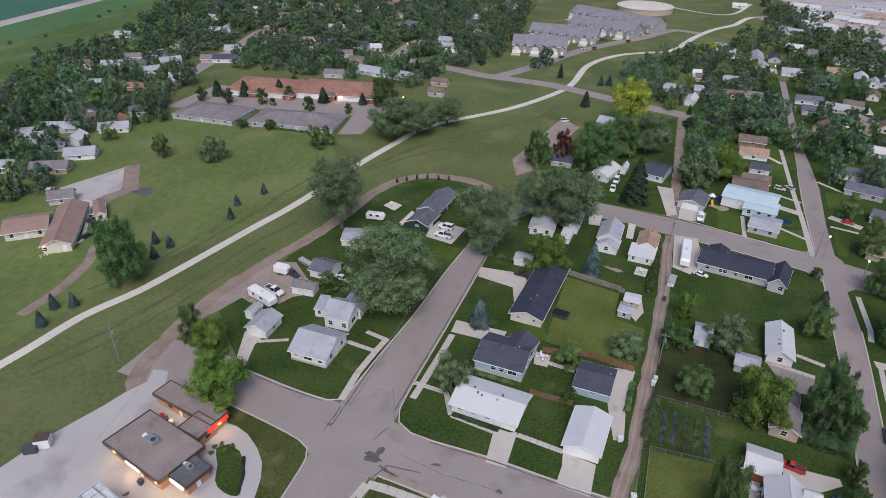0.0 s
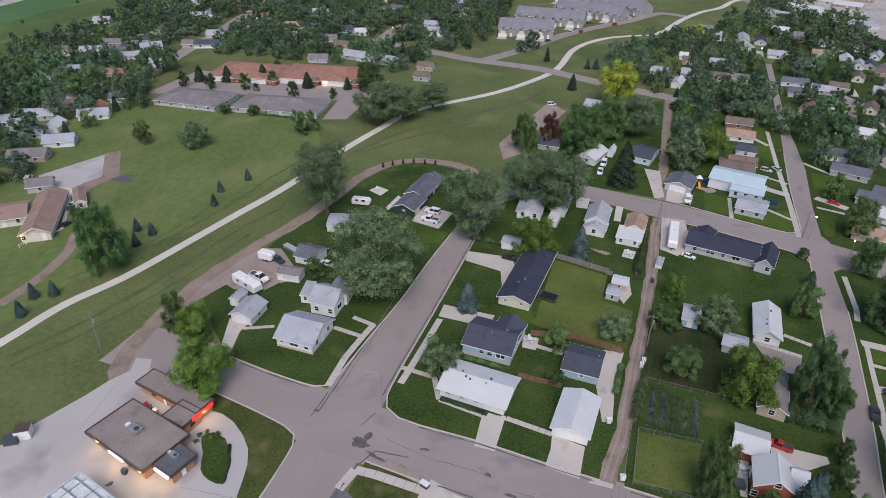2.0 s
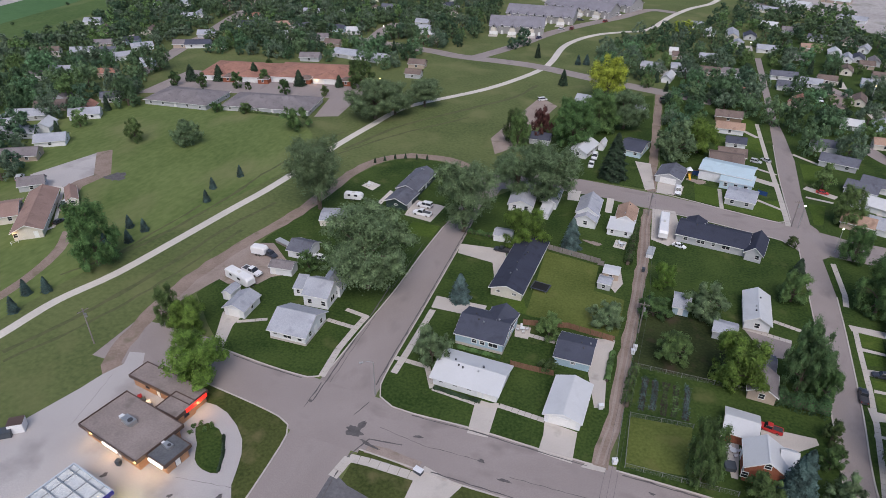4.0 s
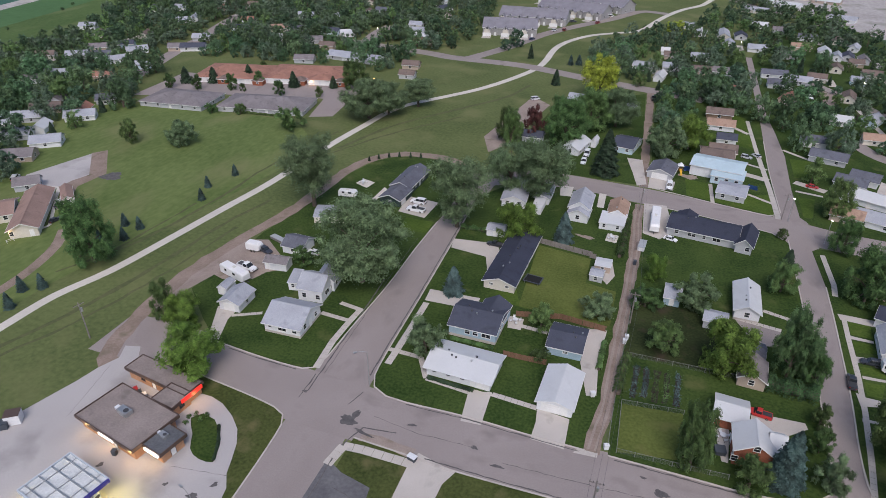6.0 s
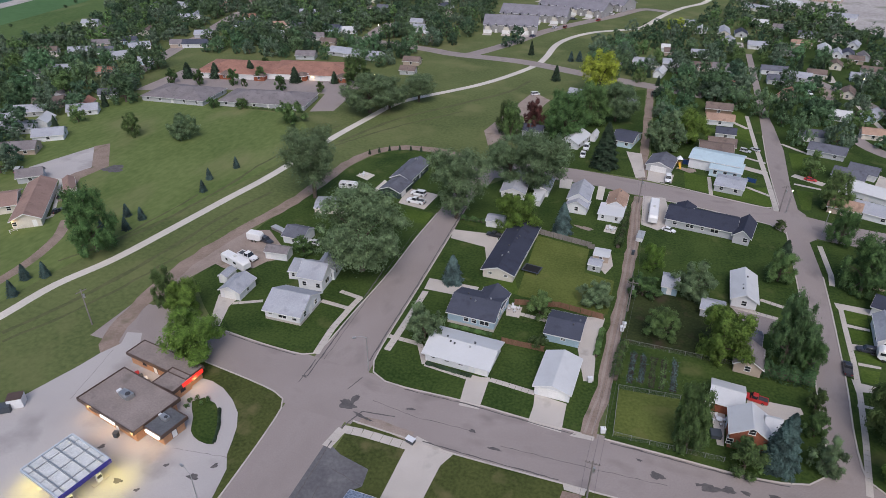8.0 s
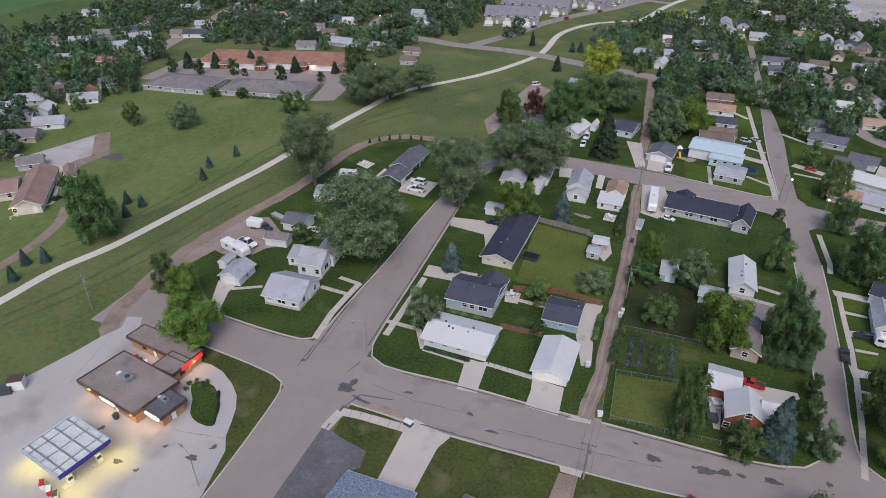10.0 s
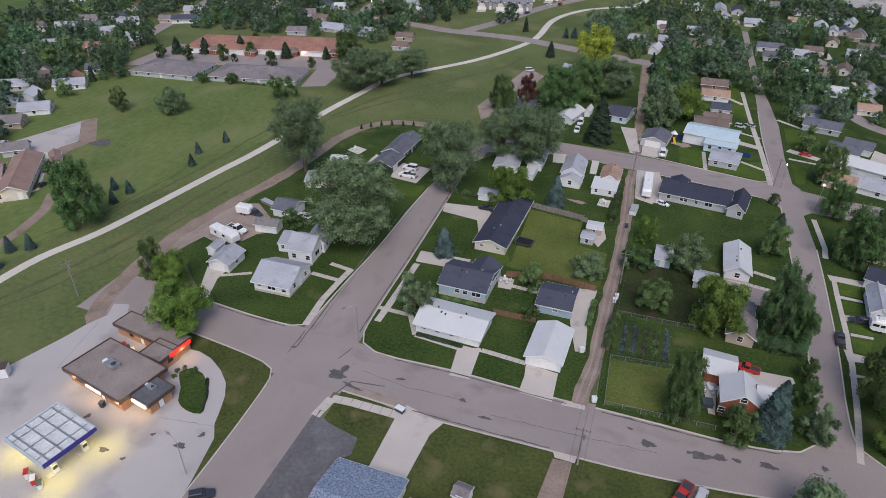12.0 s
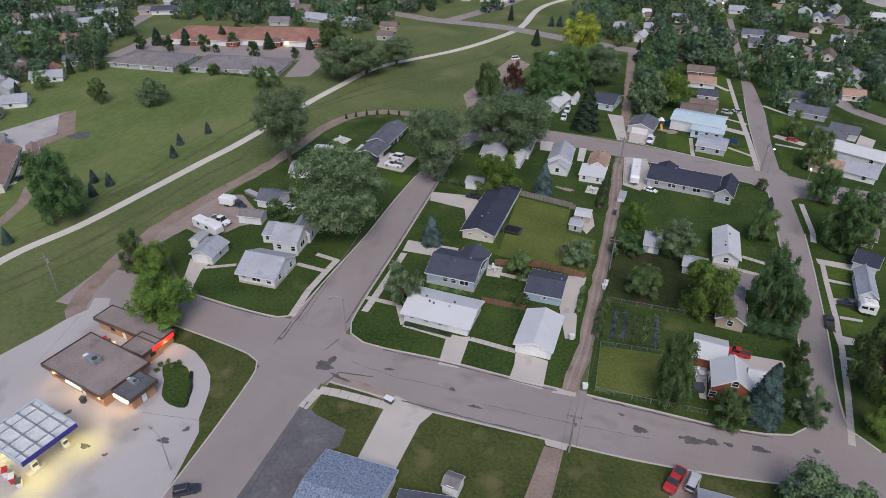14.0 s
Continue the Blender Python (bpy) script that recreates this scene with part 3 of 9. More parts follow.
def vehicle(name, label, kind, x, y, rot, colour, size=1.0, group="parked vehicles"):
    """A car, pickup or van on its wheels, its nose along the rot direction."""
    ob = thing(name, label, {"pickup": "pickup truck"}.get(kind, kind if kind != "suv" else "car"), pose(x, y, 0.035, 0, 0, rot) @ Matrix.Scale(size, 4), group)
    coat = paint("coat_" + "_".join(str(int(c * 100)) for c in colour), colour, rough=0.28, k=0.03, bump=0)
    L, Wd, Hh = {"car": (4.7, 1.8, 1.45), "suv": (4.8, 1.9, 1.75), "pickup": (5.7, 1.95, 1.85), "van": (5.2, 1.95, 1.95)}[kind]
    w = Wd / 2
    ring = lambda px, zlo, zhi, hw: [(px, -hw, zlo), (px, -hw - 0.03, (zlo + zhi) / 2), (px, -hw + 0.06, zhi), (px, hw - 0.06, zhi), (px, hw + 0.03, (zlo + zhi) / 2), (px, hw, zlo)]
    belt = {"car": 0.88, "suv": 1.02, "pickup": 1.08, "van": 1.05}[kind]
    hood = belt - 0.06
    bm = bmesh.new()
    loft(bm, [ring(-L / 2, 0.42, belt - 0.16, w * 0.86), ring(-L / 2 + 0.18, 0.26, belt - 0.02, w * 0.97), ring(-L * 0.2, 0.24, belt, w), ring(L * 0.18, 0.24, belt, w), ring(L / 2 - 0.35, 0.26, hood - 0.1, w * 0.96), ring(L / 2, 0.4, hood - 0.28, w * 0.82)])
    part("body", bm, coat, ob)
    c0, c1 = {"car": (-L * 0.40, L * 0.22), "suv": (-L * 0.48, L * 0.2), "pickup": (-L * 0.10, L * 0.24), "van": (-L * 0.49, L * 0.34)}[kind]
    slope0 = 0.7 if kind == "car" else 0.15
    slope1 = 0.75
    cab = [[(c0, -w + 0.06, belt - 0.02), (c1, -w + 0.06, belt - 0.02), (c1, w - 0.06, belt - 0.02), (c0, w - 0.06, belt - 0.02)],
           [(c0 + slope0, -w + 0.24, Hh), (c1 - slope1, -w + 0.24, Hh), (c1 - slope1, w - 0.24, Hh), (c0 + slope0, w - 0.24, Hh)]]
    bm = loft(bmesh.new(), cab)
    glass = part("cabin_glass", bm, GLASS, ob)
    bm = bmesh.new()
    z0, z1 = Hh - 0.05, Hh + 0.03
    solid(bm, [(c0 + slope0 - 0.06, -w + 0.2, z0), (c1 - slope1 + 0.08, -w + 0.2, z0), (c1 - slope1 + 0.08, w - 0.2, z0), (c0 + slope0 - 0.06, w - 0.2, z0)],
          [(c0 + slope0, -w + 0.28, z1), (c1 - slope1, -w + 0.28, z1), (c1 - slope1, w - 0.28, z1), (c0 + slope0, w - 0.28, z1)])
    mid = (c0 + c1) / 2
    for px in ((c0 + slope0 * 0.6, mid, c1 - slope1 * 0.55) if kind != "pickup" else (c0 + 0.1, c1 - slope1 * 0.55)):
        for s in (-1, 1):
            part("pillar", tube(bmesh.new(), (px, s * (w - 0.05), belt - 0.02), (px, s * (w - 0.22), Hh), 0.06, 0.05, 4), coat, ob)
    part("roof", bm, coat, ob)
    if kind == "pickup":
        bm = bmesh.new()
        box(bm, -L / 2 + 0.12, c0 - 0.05, -w + 0.14, w - 0.14, belt - 0.03, belt + 0.012)
        part("bed_liner", bm, DARKMETAL, ob)
        bm = bmesh.new()
        for s in (-1, 1):
            box(bm, -L / 2 + 0.05, c0 - 0.02, s * (w - 0.1) - 0.06, s * (w - 0.1) + 0.06, belt - 0.05, belt + 0.12)
        box(bm, -L / 2 + 0.02, -L / 2 + 0.12, -w + 0.1, w - 0.1, belt - 0.1, belt + 0.12)
        part("bed_rail", bm, coat, ob)
    for sx in (-L * 0.31, L * 0.31):
        for s in (-1, 1):
            bm = tube(bmesh.new(), (sx, s * (w - 0.2), 0.33), (sx, s * (w + 0.02), 0.33), 0.33, 0.33, 14)
            wheel = part("tyre", bm, RUBBER, ob)
            part("rim", tube(bmesh.new(), (sx, s * (w - 0.1), 0.33), (sx, s * (w + 0.035), 0.33), 0.2, 0.18, 10), CHROME, wheel)
    for s in (-1, 1):
        part("headlight", boxed(L / 2 - 0.16, L / 2 - 0.02, s * w * 0.62 - 0.2, s * w * 0.62 + 0.2, hood - 0.32, hood - 0.16), CHROME, ob)
        part("taillight", boxed(-L / 2 - 0.02, -L / 2 + 0.12, s * w * 0.72 - 0.14, s * w * 0.72 + 0.14, belt - 0.34, belt - 0.12), LAMPRED, ob)
    for e in (-1, 1):
        part("bumper", boxed(e * L / 2 - 0.1, e * L / 2 + 0.08, -w * 0.86, w * 0.86, 0.36, 0.56), DARKMETAL if kind != "car" else coat, ob)
    return ob


def camper(label, x, y, rot, L=7.5, Wd=2.4, H=2.9, category="camper", name="camper_trailer", stripes=True):
    """A box-shaped trailer on two axles with rounded roof edges."""
    ob = thing(name, label, category, pose(x, y, 0.035, 0, 0, rot), "parked vehicles")
    w = Wd / 2
    ring = lambda px, lo, hi, hw: [(px, -hw, lo), (px, -hw, hi - 0.25), (px, -hw + 0.22, hi), (px, hw - 0.22, hi), (px, hw, hi - 0.25), (px, hw, lo)]
    coat = paint("camper_white", (0.70, 0.70, 0.71), rough=0.4, k=0.05, bump=0)
    part("body", loft(bmesh.new(), [ring(-L / 2, 0.6, H - 0.2, w * 0.96), ring(-L / 2 + 0.3, 0.55, H, w), ring(L / 2 - 0.6, 0.55, H, w), ring(L / 2, 0.9, H - 0.55, w * 0.92)]), coat, ob)
    if stripes:
        for s in (-1, 1):
            for px, pw in ((-L * 0.28, 0.8), (L * 0.06, 1.1)):
                part("window", boxed(px, px + pw, s * w - 0.02, s * w + 0.025, 1.6, 2.2), GLASS, ob)
        part("roof_unit", boxed(-0.5, 0.4, -0.35, 0.35, H - 0.03, H + 0.25), paint("unit_cream", (0.6, 0.59, 0.56)), ob)
        part("roof_hatch", boxed(-L * 0.32, -L * 0.32 + 0.5, -0.25, 0.25, H - 0.03, H + 0.1), WHITE, ob)
    part("hitch", boxed(L / 2 - 0.3, L / 2 + 0.9, -0.08, 0.08, 0.45, 0.6), DARKMETAL, ob)
    for sx in (-0.5, 0.4):
        for s in (-1, 1):
            wheel = part("tyre", tube(bmesh.new(), (sx, s * (w - 0.18), 0.34), (sx, s * (w + 0.02), 0.34), 0.34, 0.34, 12), RUBBER, ob)
            part("rim", tube(bmesh.new(), (sx, s * (w - 0.1), 0.34), (sx, s * (w + 0.035), 0.34), 0.19, 0.17, 8), CHROME, wheel)
    return ob


# ---- posts, fences, small things ----


def street_lamp(x, y, h=8.5, reach=2.0, rot=0.0, lit=True, label="galvanised street lamp with a curved arm"):
    ob = thing("street_lamp", label, "street lamp", pose(x, y, 0, 0, 0, rot), "street lamps")
    part("pole", tube(bmesh.new(), (0, 0, 0), (0, 0, h), 0.1, 0.06, 8), STEEL, ob)
    bm = bmesh.new()
    tube(bm, (0, 0, h - 0.1), (reach * 0.5, 0, h + 0.35), 0.045, 0.04, 6)
    tube(bm, (reach * 0.5, 0, h + 0.35), (reach, 0, h + 0.4), 0.04, 0.04, 6)
    part("arm", bm, STEEL, ob)
    head = part("lamp_head", boxed(reach - 0.1, reach + 0.65, -0.16, 0.16, h + 0.28, h + 0.48), STEEL, ob)
    part("lens", boxed(reach, reach + 0.55, -0.12, 0.12, h + 0.2, h + 0.28), LAMPON if lit else GLASS, head)
    return ob


def utility_pole(x, y, h=10.0, rot=0.0, label="weathered wooden utility pole with a crossarm"):
    ob = thing("utility_pole", label, "utility pole", pose(x, y, 0, 0, 0, rot), "utility poles")
    part("pole", tube(bmesh.new(), (0, 0, 0), (0, 0, h), 0.17, 0.11, 8), WOOD, ob)
    arm = part("crossarm", boxed(-1.2, 1.2, -0.06, 0.06, h - 0.7, h - 0.55), WOOD, ob)
    for k in (-1.05, -0.5, 0.5, 1.05):
        part("insulator", tube(bmesh.new(), (k, 0, h - 0.55), (k, 0, h - 0.35), 0.05, 0.03, 6), GLASS, arm)
    part("transformer", tube(bmesh.new(), (0.3, 0.0, h - 2.4), (0.3, 0.0, h - 1.5), 0.22, 0.22, 10), STEEL, ob)
    return ob


def cable(points, sag=0.8, r=0.018, label="thin black overhead cable between poles"):
    bm = bmesh.new()
    for p, q in zip(points, points[1:]):
        p, q = Vector(p), Vector(q)
        row = [p.lerp(q, i / 10) - Vector((0, 0, sag * 4 * (i / 10) * (1 - i / 10))) for i in range(11)]
        for a, b in zip(row, row[1:]):
            tube(bm, a, b, r, r, 4)
    return tagged(link_mesh("cable", bm, DARKMETAL), label, "cable")


def fence(label, points, h, mat, kind="board", gap=2.4):
    """A fence along a line: posts with boards, or posts with rails."""
    ob = thing("fence", label, "fence")
    for p, q in zip(points, points[1:]):
        p, q = Vector((*p, 0)), Vector((*q, 0))
        n = max(1, round((q - p).length / gap))
        rot = math.degrees(math.atan2(q.y - p.y, q.x - p.x))
        step = (q - p).length / n
        for i in range(n + 1):
            c = p.lerp(q, i / n)
            m = pose(c.x, c.y, 0, 0, 0, rot)
            part("post", boxed(-0.05, 0.05, -0.05, 0.05, 0, h + 0.06, m), mat, ob)
            if i == n:
                break
            if kind == "board":
                for j in range(int(step / 0.3)):
                    part("board", boxed(j * 0.3 + 0.06, j * 0.3 + 0.34, -0.03 - 0.008 * (j % 2), -0.008 * (j % 2), 0.06, h - 0.03 * (j % 3), m), mat, ob)
            else:
                for z in (h * 0.5, h - 0.05) if kind == "rail" else (h - 0.04,):
                    part("rail", boxed(0.05, step - 0.05, -0.025, 0.025, z - 0.025, z + 0.025, m), mat, ob)
                if kind == "wire":
                    bm = bmesh.new()
                    for j in range(1, 8):
                        box(bm, step * j / 8 - 0.006, step * j / 8 + 0.006, -0.006, 0.006, 0.05, h - 0.06, m)
                    for j in range(5):
                        box(bm, 0.05, step - 0.05, -0.005, 0.005, h * (j + 0.5) / 5.6, h * (j + 0.5) / 5.6 + 0.012, m)
                    part("mesh_wire", bm, mat, ob)
    return ob


def hedge(label, points, width, height, mat=None, dense=60):
    """A row of clipped or rough shrubs along a line."""
    ob = thing("hedge", label, "hedge")
    rng = np.random.default_rng(int(abs(points[0][0]) * 10) + 3)
    pts, nrm = [], []
    for p, q in zip(points, points[1:]):
        p, q = np.array(p, float), np.array(q, float)
        length = np.linalg.norm(q - p)
        d = (q - p) / length
        n = int(2 * dense * length)
        a, u = rng.uniform(0, math.pi, n), rng.random(n) * length
        r = (0.85 + 0.15 * np.sin(u * 2.1) + rng.normal(size=n) * 0.07)
        o, z = np.cos(a) * width / 2 * r, np.sin(a) ** 0.6 * height * r
        xy = p + d * u[:, None] + np.array([-d[1], d[0]]) * o[:, None]
        pts.append(np.c_[xy, np.maximum(z, 0.05)])
        nn = np.c_[np.array([-d[1], d[0]]) * np.cos(a)[:, None], np.sin(a) + 0.2] + rng.normal(size=(n, 3)) * 0.4
        nrm.append(nn / np.linalg.norm(nn, axis=1, keepdims=True))
    leaves = new("foliage", leaf_mesh("foliage", np.concatenate(pts), np.concatenate(nrm), 0.16, mat or LEAF, rng))
    leaves.parent = ob
    bm = bmesh.new()
    for p, q in zip(points, points[1:]):
        tube(bm, (*p, height * 0.25), (*q, height * 0.25), width * 0.2, width * 0.2, 6)
    part("woody_core", bm, BARK, ob)
    return ob


LAMPON = glow("lamp_white", (1.0, 0.93, 0.8), 14)
LAMPORANGE = glow("lamp_orange", (1.0, 0.45, 0.12), 18)
LAMPWARM = glow("lamp_warm", (1.0, 0.72, 0.35), 10)
SIGNWHITE = glow("lit_white_panel", (1.0, 0.93, 0.85), 1.3)


# ---- small built things ----
def kerb(points, label="low pale concrete kerb along the street"):
    return ribbon("kerb", label, points, 0.26, 0.13, CONCRETE, "kerb", thick=0.16)


def stain(x, y, rx, ry, rot, seed, mat=None, label="dark tar stain on the street", z=0.036):
    """An uneven flat blot."""
    rnd = random.Random(seed)
    m = pose(x, y, z + 0.002 * (seed % 7), 0, 0, rot)
    ph = [rnd.uniform(0, 6.3) for _ in range(4)]
    bm = bmesh.new()
    rim = []
    for i in range(36):
        a = 2 * math.pi * i / 36
        k = 1 + 0.17 * math.sin(3 * a + ph[0]) + 0.10 * math.sin(5 * a + ph[1]) + 0.08 * math.sin(9 * a + ph[2]) + rnd.uniform(-0.06, 0.06)
        rim.append(bm.verts.new(m @ Vector((rx * k * math.cos(a), ry * k * math.sin(a), 0))))
    mid = bm.verts.new(m @ Vector((0, 0, 0.001)))
    for i in range(36):
        bm.faces.new((mid, rim[i], rim[(i + 1) % 36]))
    return tagged(link_mesh("stain", bm, mat or TAR), label, "stain", kind="structure")


def crack(points, width=0.12, seed=1, label="dark sealed crack in the asphalt"):
    rnd = random.Random(seed)
    pts = []
    for (x0, y0), (x1, y1) in zip(points, points[1:]):
        n = max(2, int(math.hypot(x1 - x0, y1 - y0) / 1.2))
        pts += [(x0 + (x1 - x0) * i / n + rnd.uniform(-0.12, 0.12), y0 + (y1 - y0) * i / n + rnd.uniform(-0.12, 0.12)) for i in range(n)]
    pts.append(points[-1])
    return ribbon("crack", label, pts, width, 0.052 + 0.001 * (seed % 9), TAR, "crack", thick=0.003, ragged=width * 0.3, soft=False, seed=seed)


def paving(name, label, points, width, mat, z=0.05, category="footpath"):
    """A concrete walk of single slabs with open joints."""
    ob = tagged(new(name), label, category, kind="structure")
    shared = {}
    for p, q in zip(points, points[1:]):
        p, q = Vector((*p, 0)), Vector((*q, 0))
        length = (q - p).length
        n = max(1, round(length / max(1.3, width)))
        rot = math.degrees(math.atan2(q.y - p.y, q.x - p.x))
        step = round(length / n, 2)
        if (step, width) not in shared:
            bm = bmesh.new()
            a, w = step / 2 - 0.02, width / 2
            solid(bm, [(-a, -w, -0.06), (a, -w, -0.06), (a, w, -0.06), (-a, w, -0.06)], [(-a + 0.015, -w + 0.015, 0), (a - 0.015, -w + 0.015, 0), (a - 0.015, w - 0.015, 0), (-a + 0.015, w - 0.015, 0)])
            first = link_mesh("slab", bm, mat, ob)
            shared[(step, width)] = first.data
        else:
            first = None
        rnd = random.Random(int(length * 100))
        for i in range(n):
            c = p.lerp(q, (i + 0.5) / n)
            s = first if first else new("slab", shared[(step, width)])
            first = None
            s.parent = ob
            s.matrix_basis = pose(c.x, c.y, z + rnd.uniform(-0.008, 0.008), rnd.uniform(-0.3, 0.3), rnd.uniform(-0.3, 0.3), rot)
    return ob


def roof_unit(parent, x, y, z, rot, s=1.0):
    """An air handler on a flat roof, as a part of its building."""
    M = parent.matrix_basis.inverted() @ pose(x, y, z, 0, 0, rot)
    bm = bmesh.new()
    box(bm, -1.1 * s, 1.1 * s, -0.6 * s, 0.6 * s, 0, 0.75 * s, M)
    box(bm, -0.3 * s, 0.9 * s, -0.75 * s, -0.55 * s, 0.1, 0.6 * s, M)
    unit = part("air_handler", bm, STEEL, parent, "galvanised roof air handler")
    part("duct", boxed(-2.0 * s, -1.0 * s, -0.35 * s, 0.35 * s, 0, 0.5 * s, M), W_WHITE, unit)
    part("fan", tube(bmesh.new(), M @ Vector((0.45 * s, 0, 0.75 * s)), M @ Vector((0.45 * s, 0, 0.85 * s)), 0.42 * s, 0.4 * s, 14), DARKMETAL, unit)


def canopy(label, x, y, rot, L, W, h):
    """A pump canopy: posts, beams, ribbed deck in bays, coloured edge boards, pumps below."""
    ob = thing("pump_canopy", label, "canopy", pose(x, y, 0, 0, 0, rot))
    blue, pale = paint("blue_edge", (0.035, 0.03, 0.22), rough=0.4), paint("pale_edge", (0.45, 0.50, 0.56), rough=0.4)
    deck = material("ribbed_deck", (0.50, 0.52, 0.53), (0.66, 0.68, 0.69), fine=3, broad=0.5, rough=0.5, bump=0.05)
    for s, mat in ((-1, pale), (1, pale)):
        part("edge_board", boxed(-L / 2, L / 2, s * W / 2 - 0.12, s * W / 2 + 0.12, h - 0.5, h + 0.18), mat, ob)
    for s, mat in ((-1, pale), (1, blue)):
        part("edge_board", boxed(s * L / 2 - 0.14, s * L / 2 + 0.14, -W / 2, W / 2, h - 0.52, h + 0.2), mat, ob)
    n = 9
    for i in range(n):
        x0 = -L / 2 + 0.15 + (L - 0.3) * i / n
        bm = bmesh.new()
        box(bm, x0 + 0.02, x0 + (L - 0.3) / n - 0.02, -W / 2 + 0.13, W / 2 - 0.13, h - 0.12, h - 0.05)
        for k in range(3):
            px = x0 + (L - 0.3) / n * (k + 0.5) / 3
            box(bm, px - 0.03, px + 0.03, -W / 2 + 0.13, W / 2 - 0.13, h - 0.05, h + 0.0)
        part("deck_panel", bm, deck, ob)
    for k in range(4):
        py = -W / 2 + W * (k + 0.5) / 4
        part("beam", boxed(-L / 2 + 0.1, L / 2 - 0.1, py - 0.09, py + 0.09, h - 0.04, h + 0.2), STEEL, ob)
    for k in range(3):
        px = -L / 2 + L * (k + 0.6) / 3.2
        part("purlin", boxed(px - 0.06, px + 0.06, -W / 2 + 0.1, W / 2 - 0.1, h + 0.0, h + 0.14), STEEL, ob)
    for sx in (-0.26, 0.26):
        for sy in (-0.3, 0.3):
            part("post", boxed(L * sx - 0.18, L * sx + 0.18, W * sy - 0.18, W * sy + 0.18, 0.03, h - 0.1), W_WHITE, ob)
            part("lamp", boxed(L * sx * 1.5 - 0.35, L * sx * 1.5 + 0.35, W * sy * 1.1 - 0.35, W * sy * 1.1 + 0.35, h - 0.22, h - 0.13), LAMPYELLOW, ob)
    return ob


def pump(x, y, rot, label="white fuel pump on a raised concrete island"):
    ob = thing("fuel_pump", label, "fuel pump", pose(x, y, 0.03, 0, 0, rot), "fuel pumps")
    part("island", boxed(-1.4, 1.4, -0.5, 0.5, 0, 0.15), CONCRETE, ob)
    part("cabinet", boxed(-0.45, 0.45, -0.28, 0.28, 0.15, 1.75), W_WHITE, ob)
    part("panel", boxed(-0.38, 0.38, -0.3, -0.28, 0.9, 1.5), DARKMETAL, ob)
    part("nozzle", tube(bmesh.new(), (0.5, 0, 0.7), (0.5, 0, 1.2), 0.05, 0.04, 6), DARKMETAL, ob)


def patio_set(x, y, rot=0, label="round garden table with chairs on a patio"):
    ob = thing("garden_table", label, "table", pose(x, y, 0.05, 0, 0, rot))
    part("tabletop", tube(bmesh.new(), (0, 0, 0.68), (0, 0, 0.74), 0.6, 0.6, 16), W_WHITE, ob)
    part("pedestal", tube(bmesh.new(), (0, 0, 0), (0, 0, 0.7), 0.07, 0.05, 8), DARKMETAL, ob)
    for i in range(4):
        a = i * math.pi / 2 + 0.4
        c = thing("garden_chair", "pale garden chair beside a round table", "chair", pose(x, y, 0.05) @ pose(1.05 * math.cos(a), 1.05 * math.sin(a), 0, 0, 0, math.degrees(a) + 90), "garden chairs")
        part("seat", boxed(-0.25, 0.25, -0.25, 0.25, 0.4, 0.45), W_WHITE, c)
        part("backrest", boxed(-0.25, 0.25, -0.28, -0.23, 0.45, 0.95), W_WHITE, c)
        for sx in (-0.22, 0.22):
            for sy in (-0.22, 0.22):
                part("leg", boxed(sx - 0.02, sx + 0.02, sy - 0.02, sy + 0.02, 0, 0.4), DARKMETAL, c)


def crate(name, label, category, x, y, rot, L, W, H, mat, lid=None):
    """A box-like thing with a rim, a lid and corner feet."""
    ob = thing(name, label, category, pose(x, y, 0.03, 0, 0, rot))
    bm = bmesh.new()
    solid(bm, [(-L / 2 + 0.05, -W / 2 + 0.05, 0.08), (L / 2 - 0.05, -W / 2 + 0.05, 0.08), (L / 2 - 0.05, W / 2 - 0.05, 0.08), (-L / 2 + 0.05, W / 2 - 0.05, 0.08)],
          [(-L / 2, -W / 2, H), (L / 2, -W / 2, H), (L / 2, W / 2, H), (-L / 2, W / 2, H)])
    part("body", bm, mat, ob)
    bm = bmesh.new()
    box(bm, -L / 2 - 0.04, L / 2 + 0.04, -W / 2 - 0.04, W / 2 + 0.04, H, H + 0.08)
    part("lid", bm, lid or mat, ob)
    for sx in (-1, 1):
        for sy in (-1, 1):
            part("foot", boxed(sx * (L / 2 - 0.15) - 0.06, sx * (L / 2 - 0.15) + 0.06, sy * (W / 2 - 0.15) - 0.06, sy * (W / 2 - 0.15) + 0.06, 0, 0.09), DARKMETAL, ob)
    return ob


def trampoline(x, y, w, d, rot, label="dark square trampoline with a rounded steel frame"):
    ob = thing("trampoline", label, "trampoline", pose(x, y, 0, 0, 0, rot))
    part("bed", boxed(-w / 2 + 0.25, w / 2 - 0.25, -d / 2 + 0.25, d / 2 - 0.25, 0.68, 0.71), RUBBER, ob)
    for s in (-1, 1):
        part("frame_pad", boxed(-w / 2, w / 2, s * (d / 2 - 0.12) - 0.14, s * (d / 2 - 0.12) + 0.14, 0.66, 0.75), DARKTARP, ob)
        part("frame_pad", boxed(s * (w / 2 - 0.12) - 0.14, s * (w / 2 - 0.12) + 0.14, -d / 2 + 0.26, d / 2 - 0.26, 0.66, 0.75), DARKTARP, ob)
        for e in (-1, 1):
            part("leg", tube(bmesh.new(), (s * w * 0.4, e * d * 0.45, 0), (s * w * 0.4, e * d * 0.45, 0.68), 0.04, 0.04, 6), STEEL, ob)


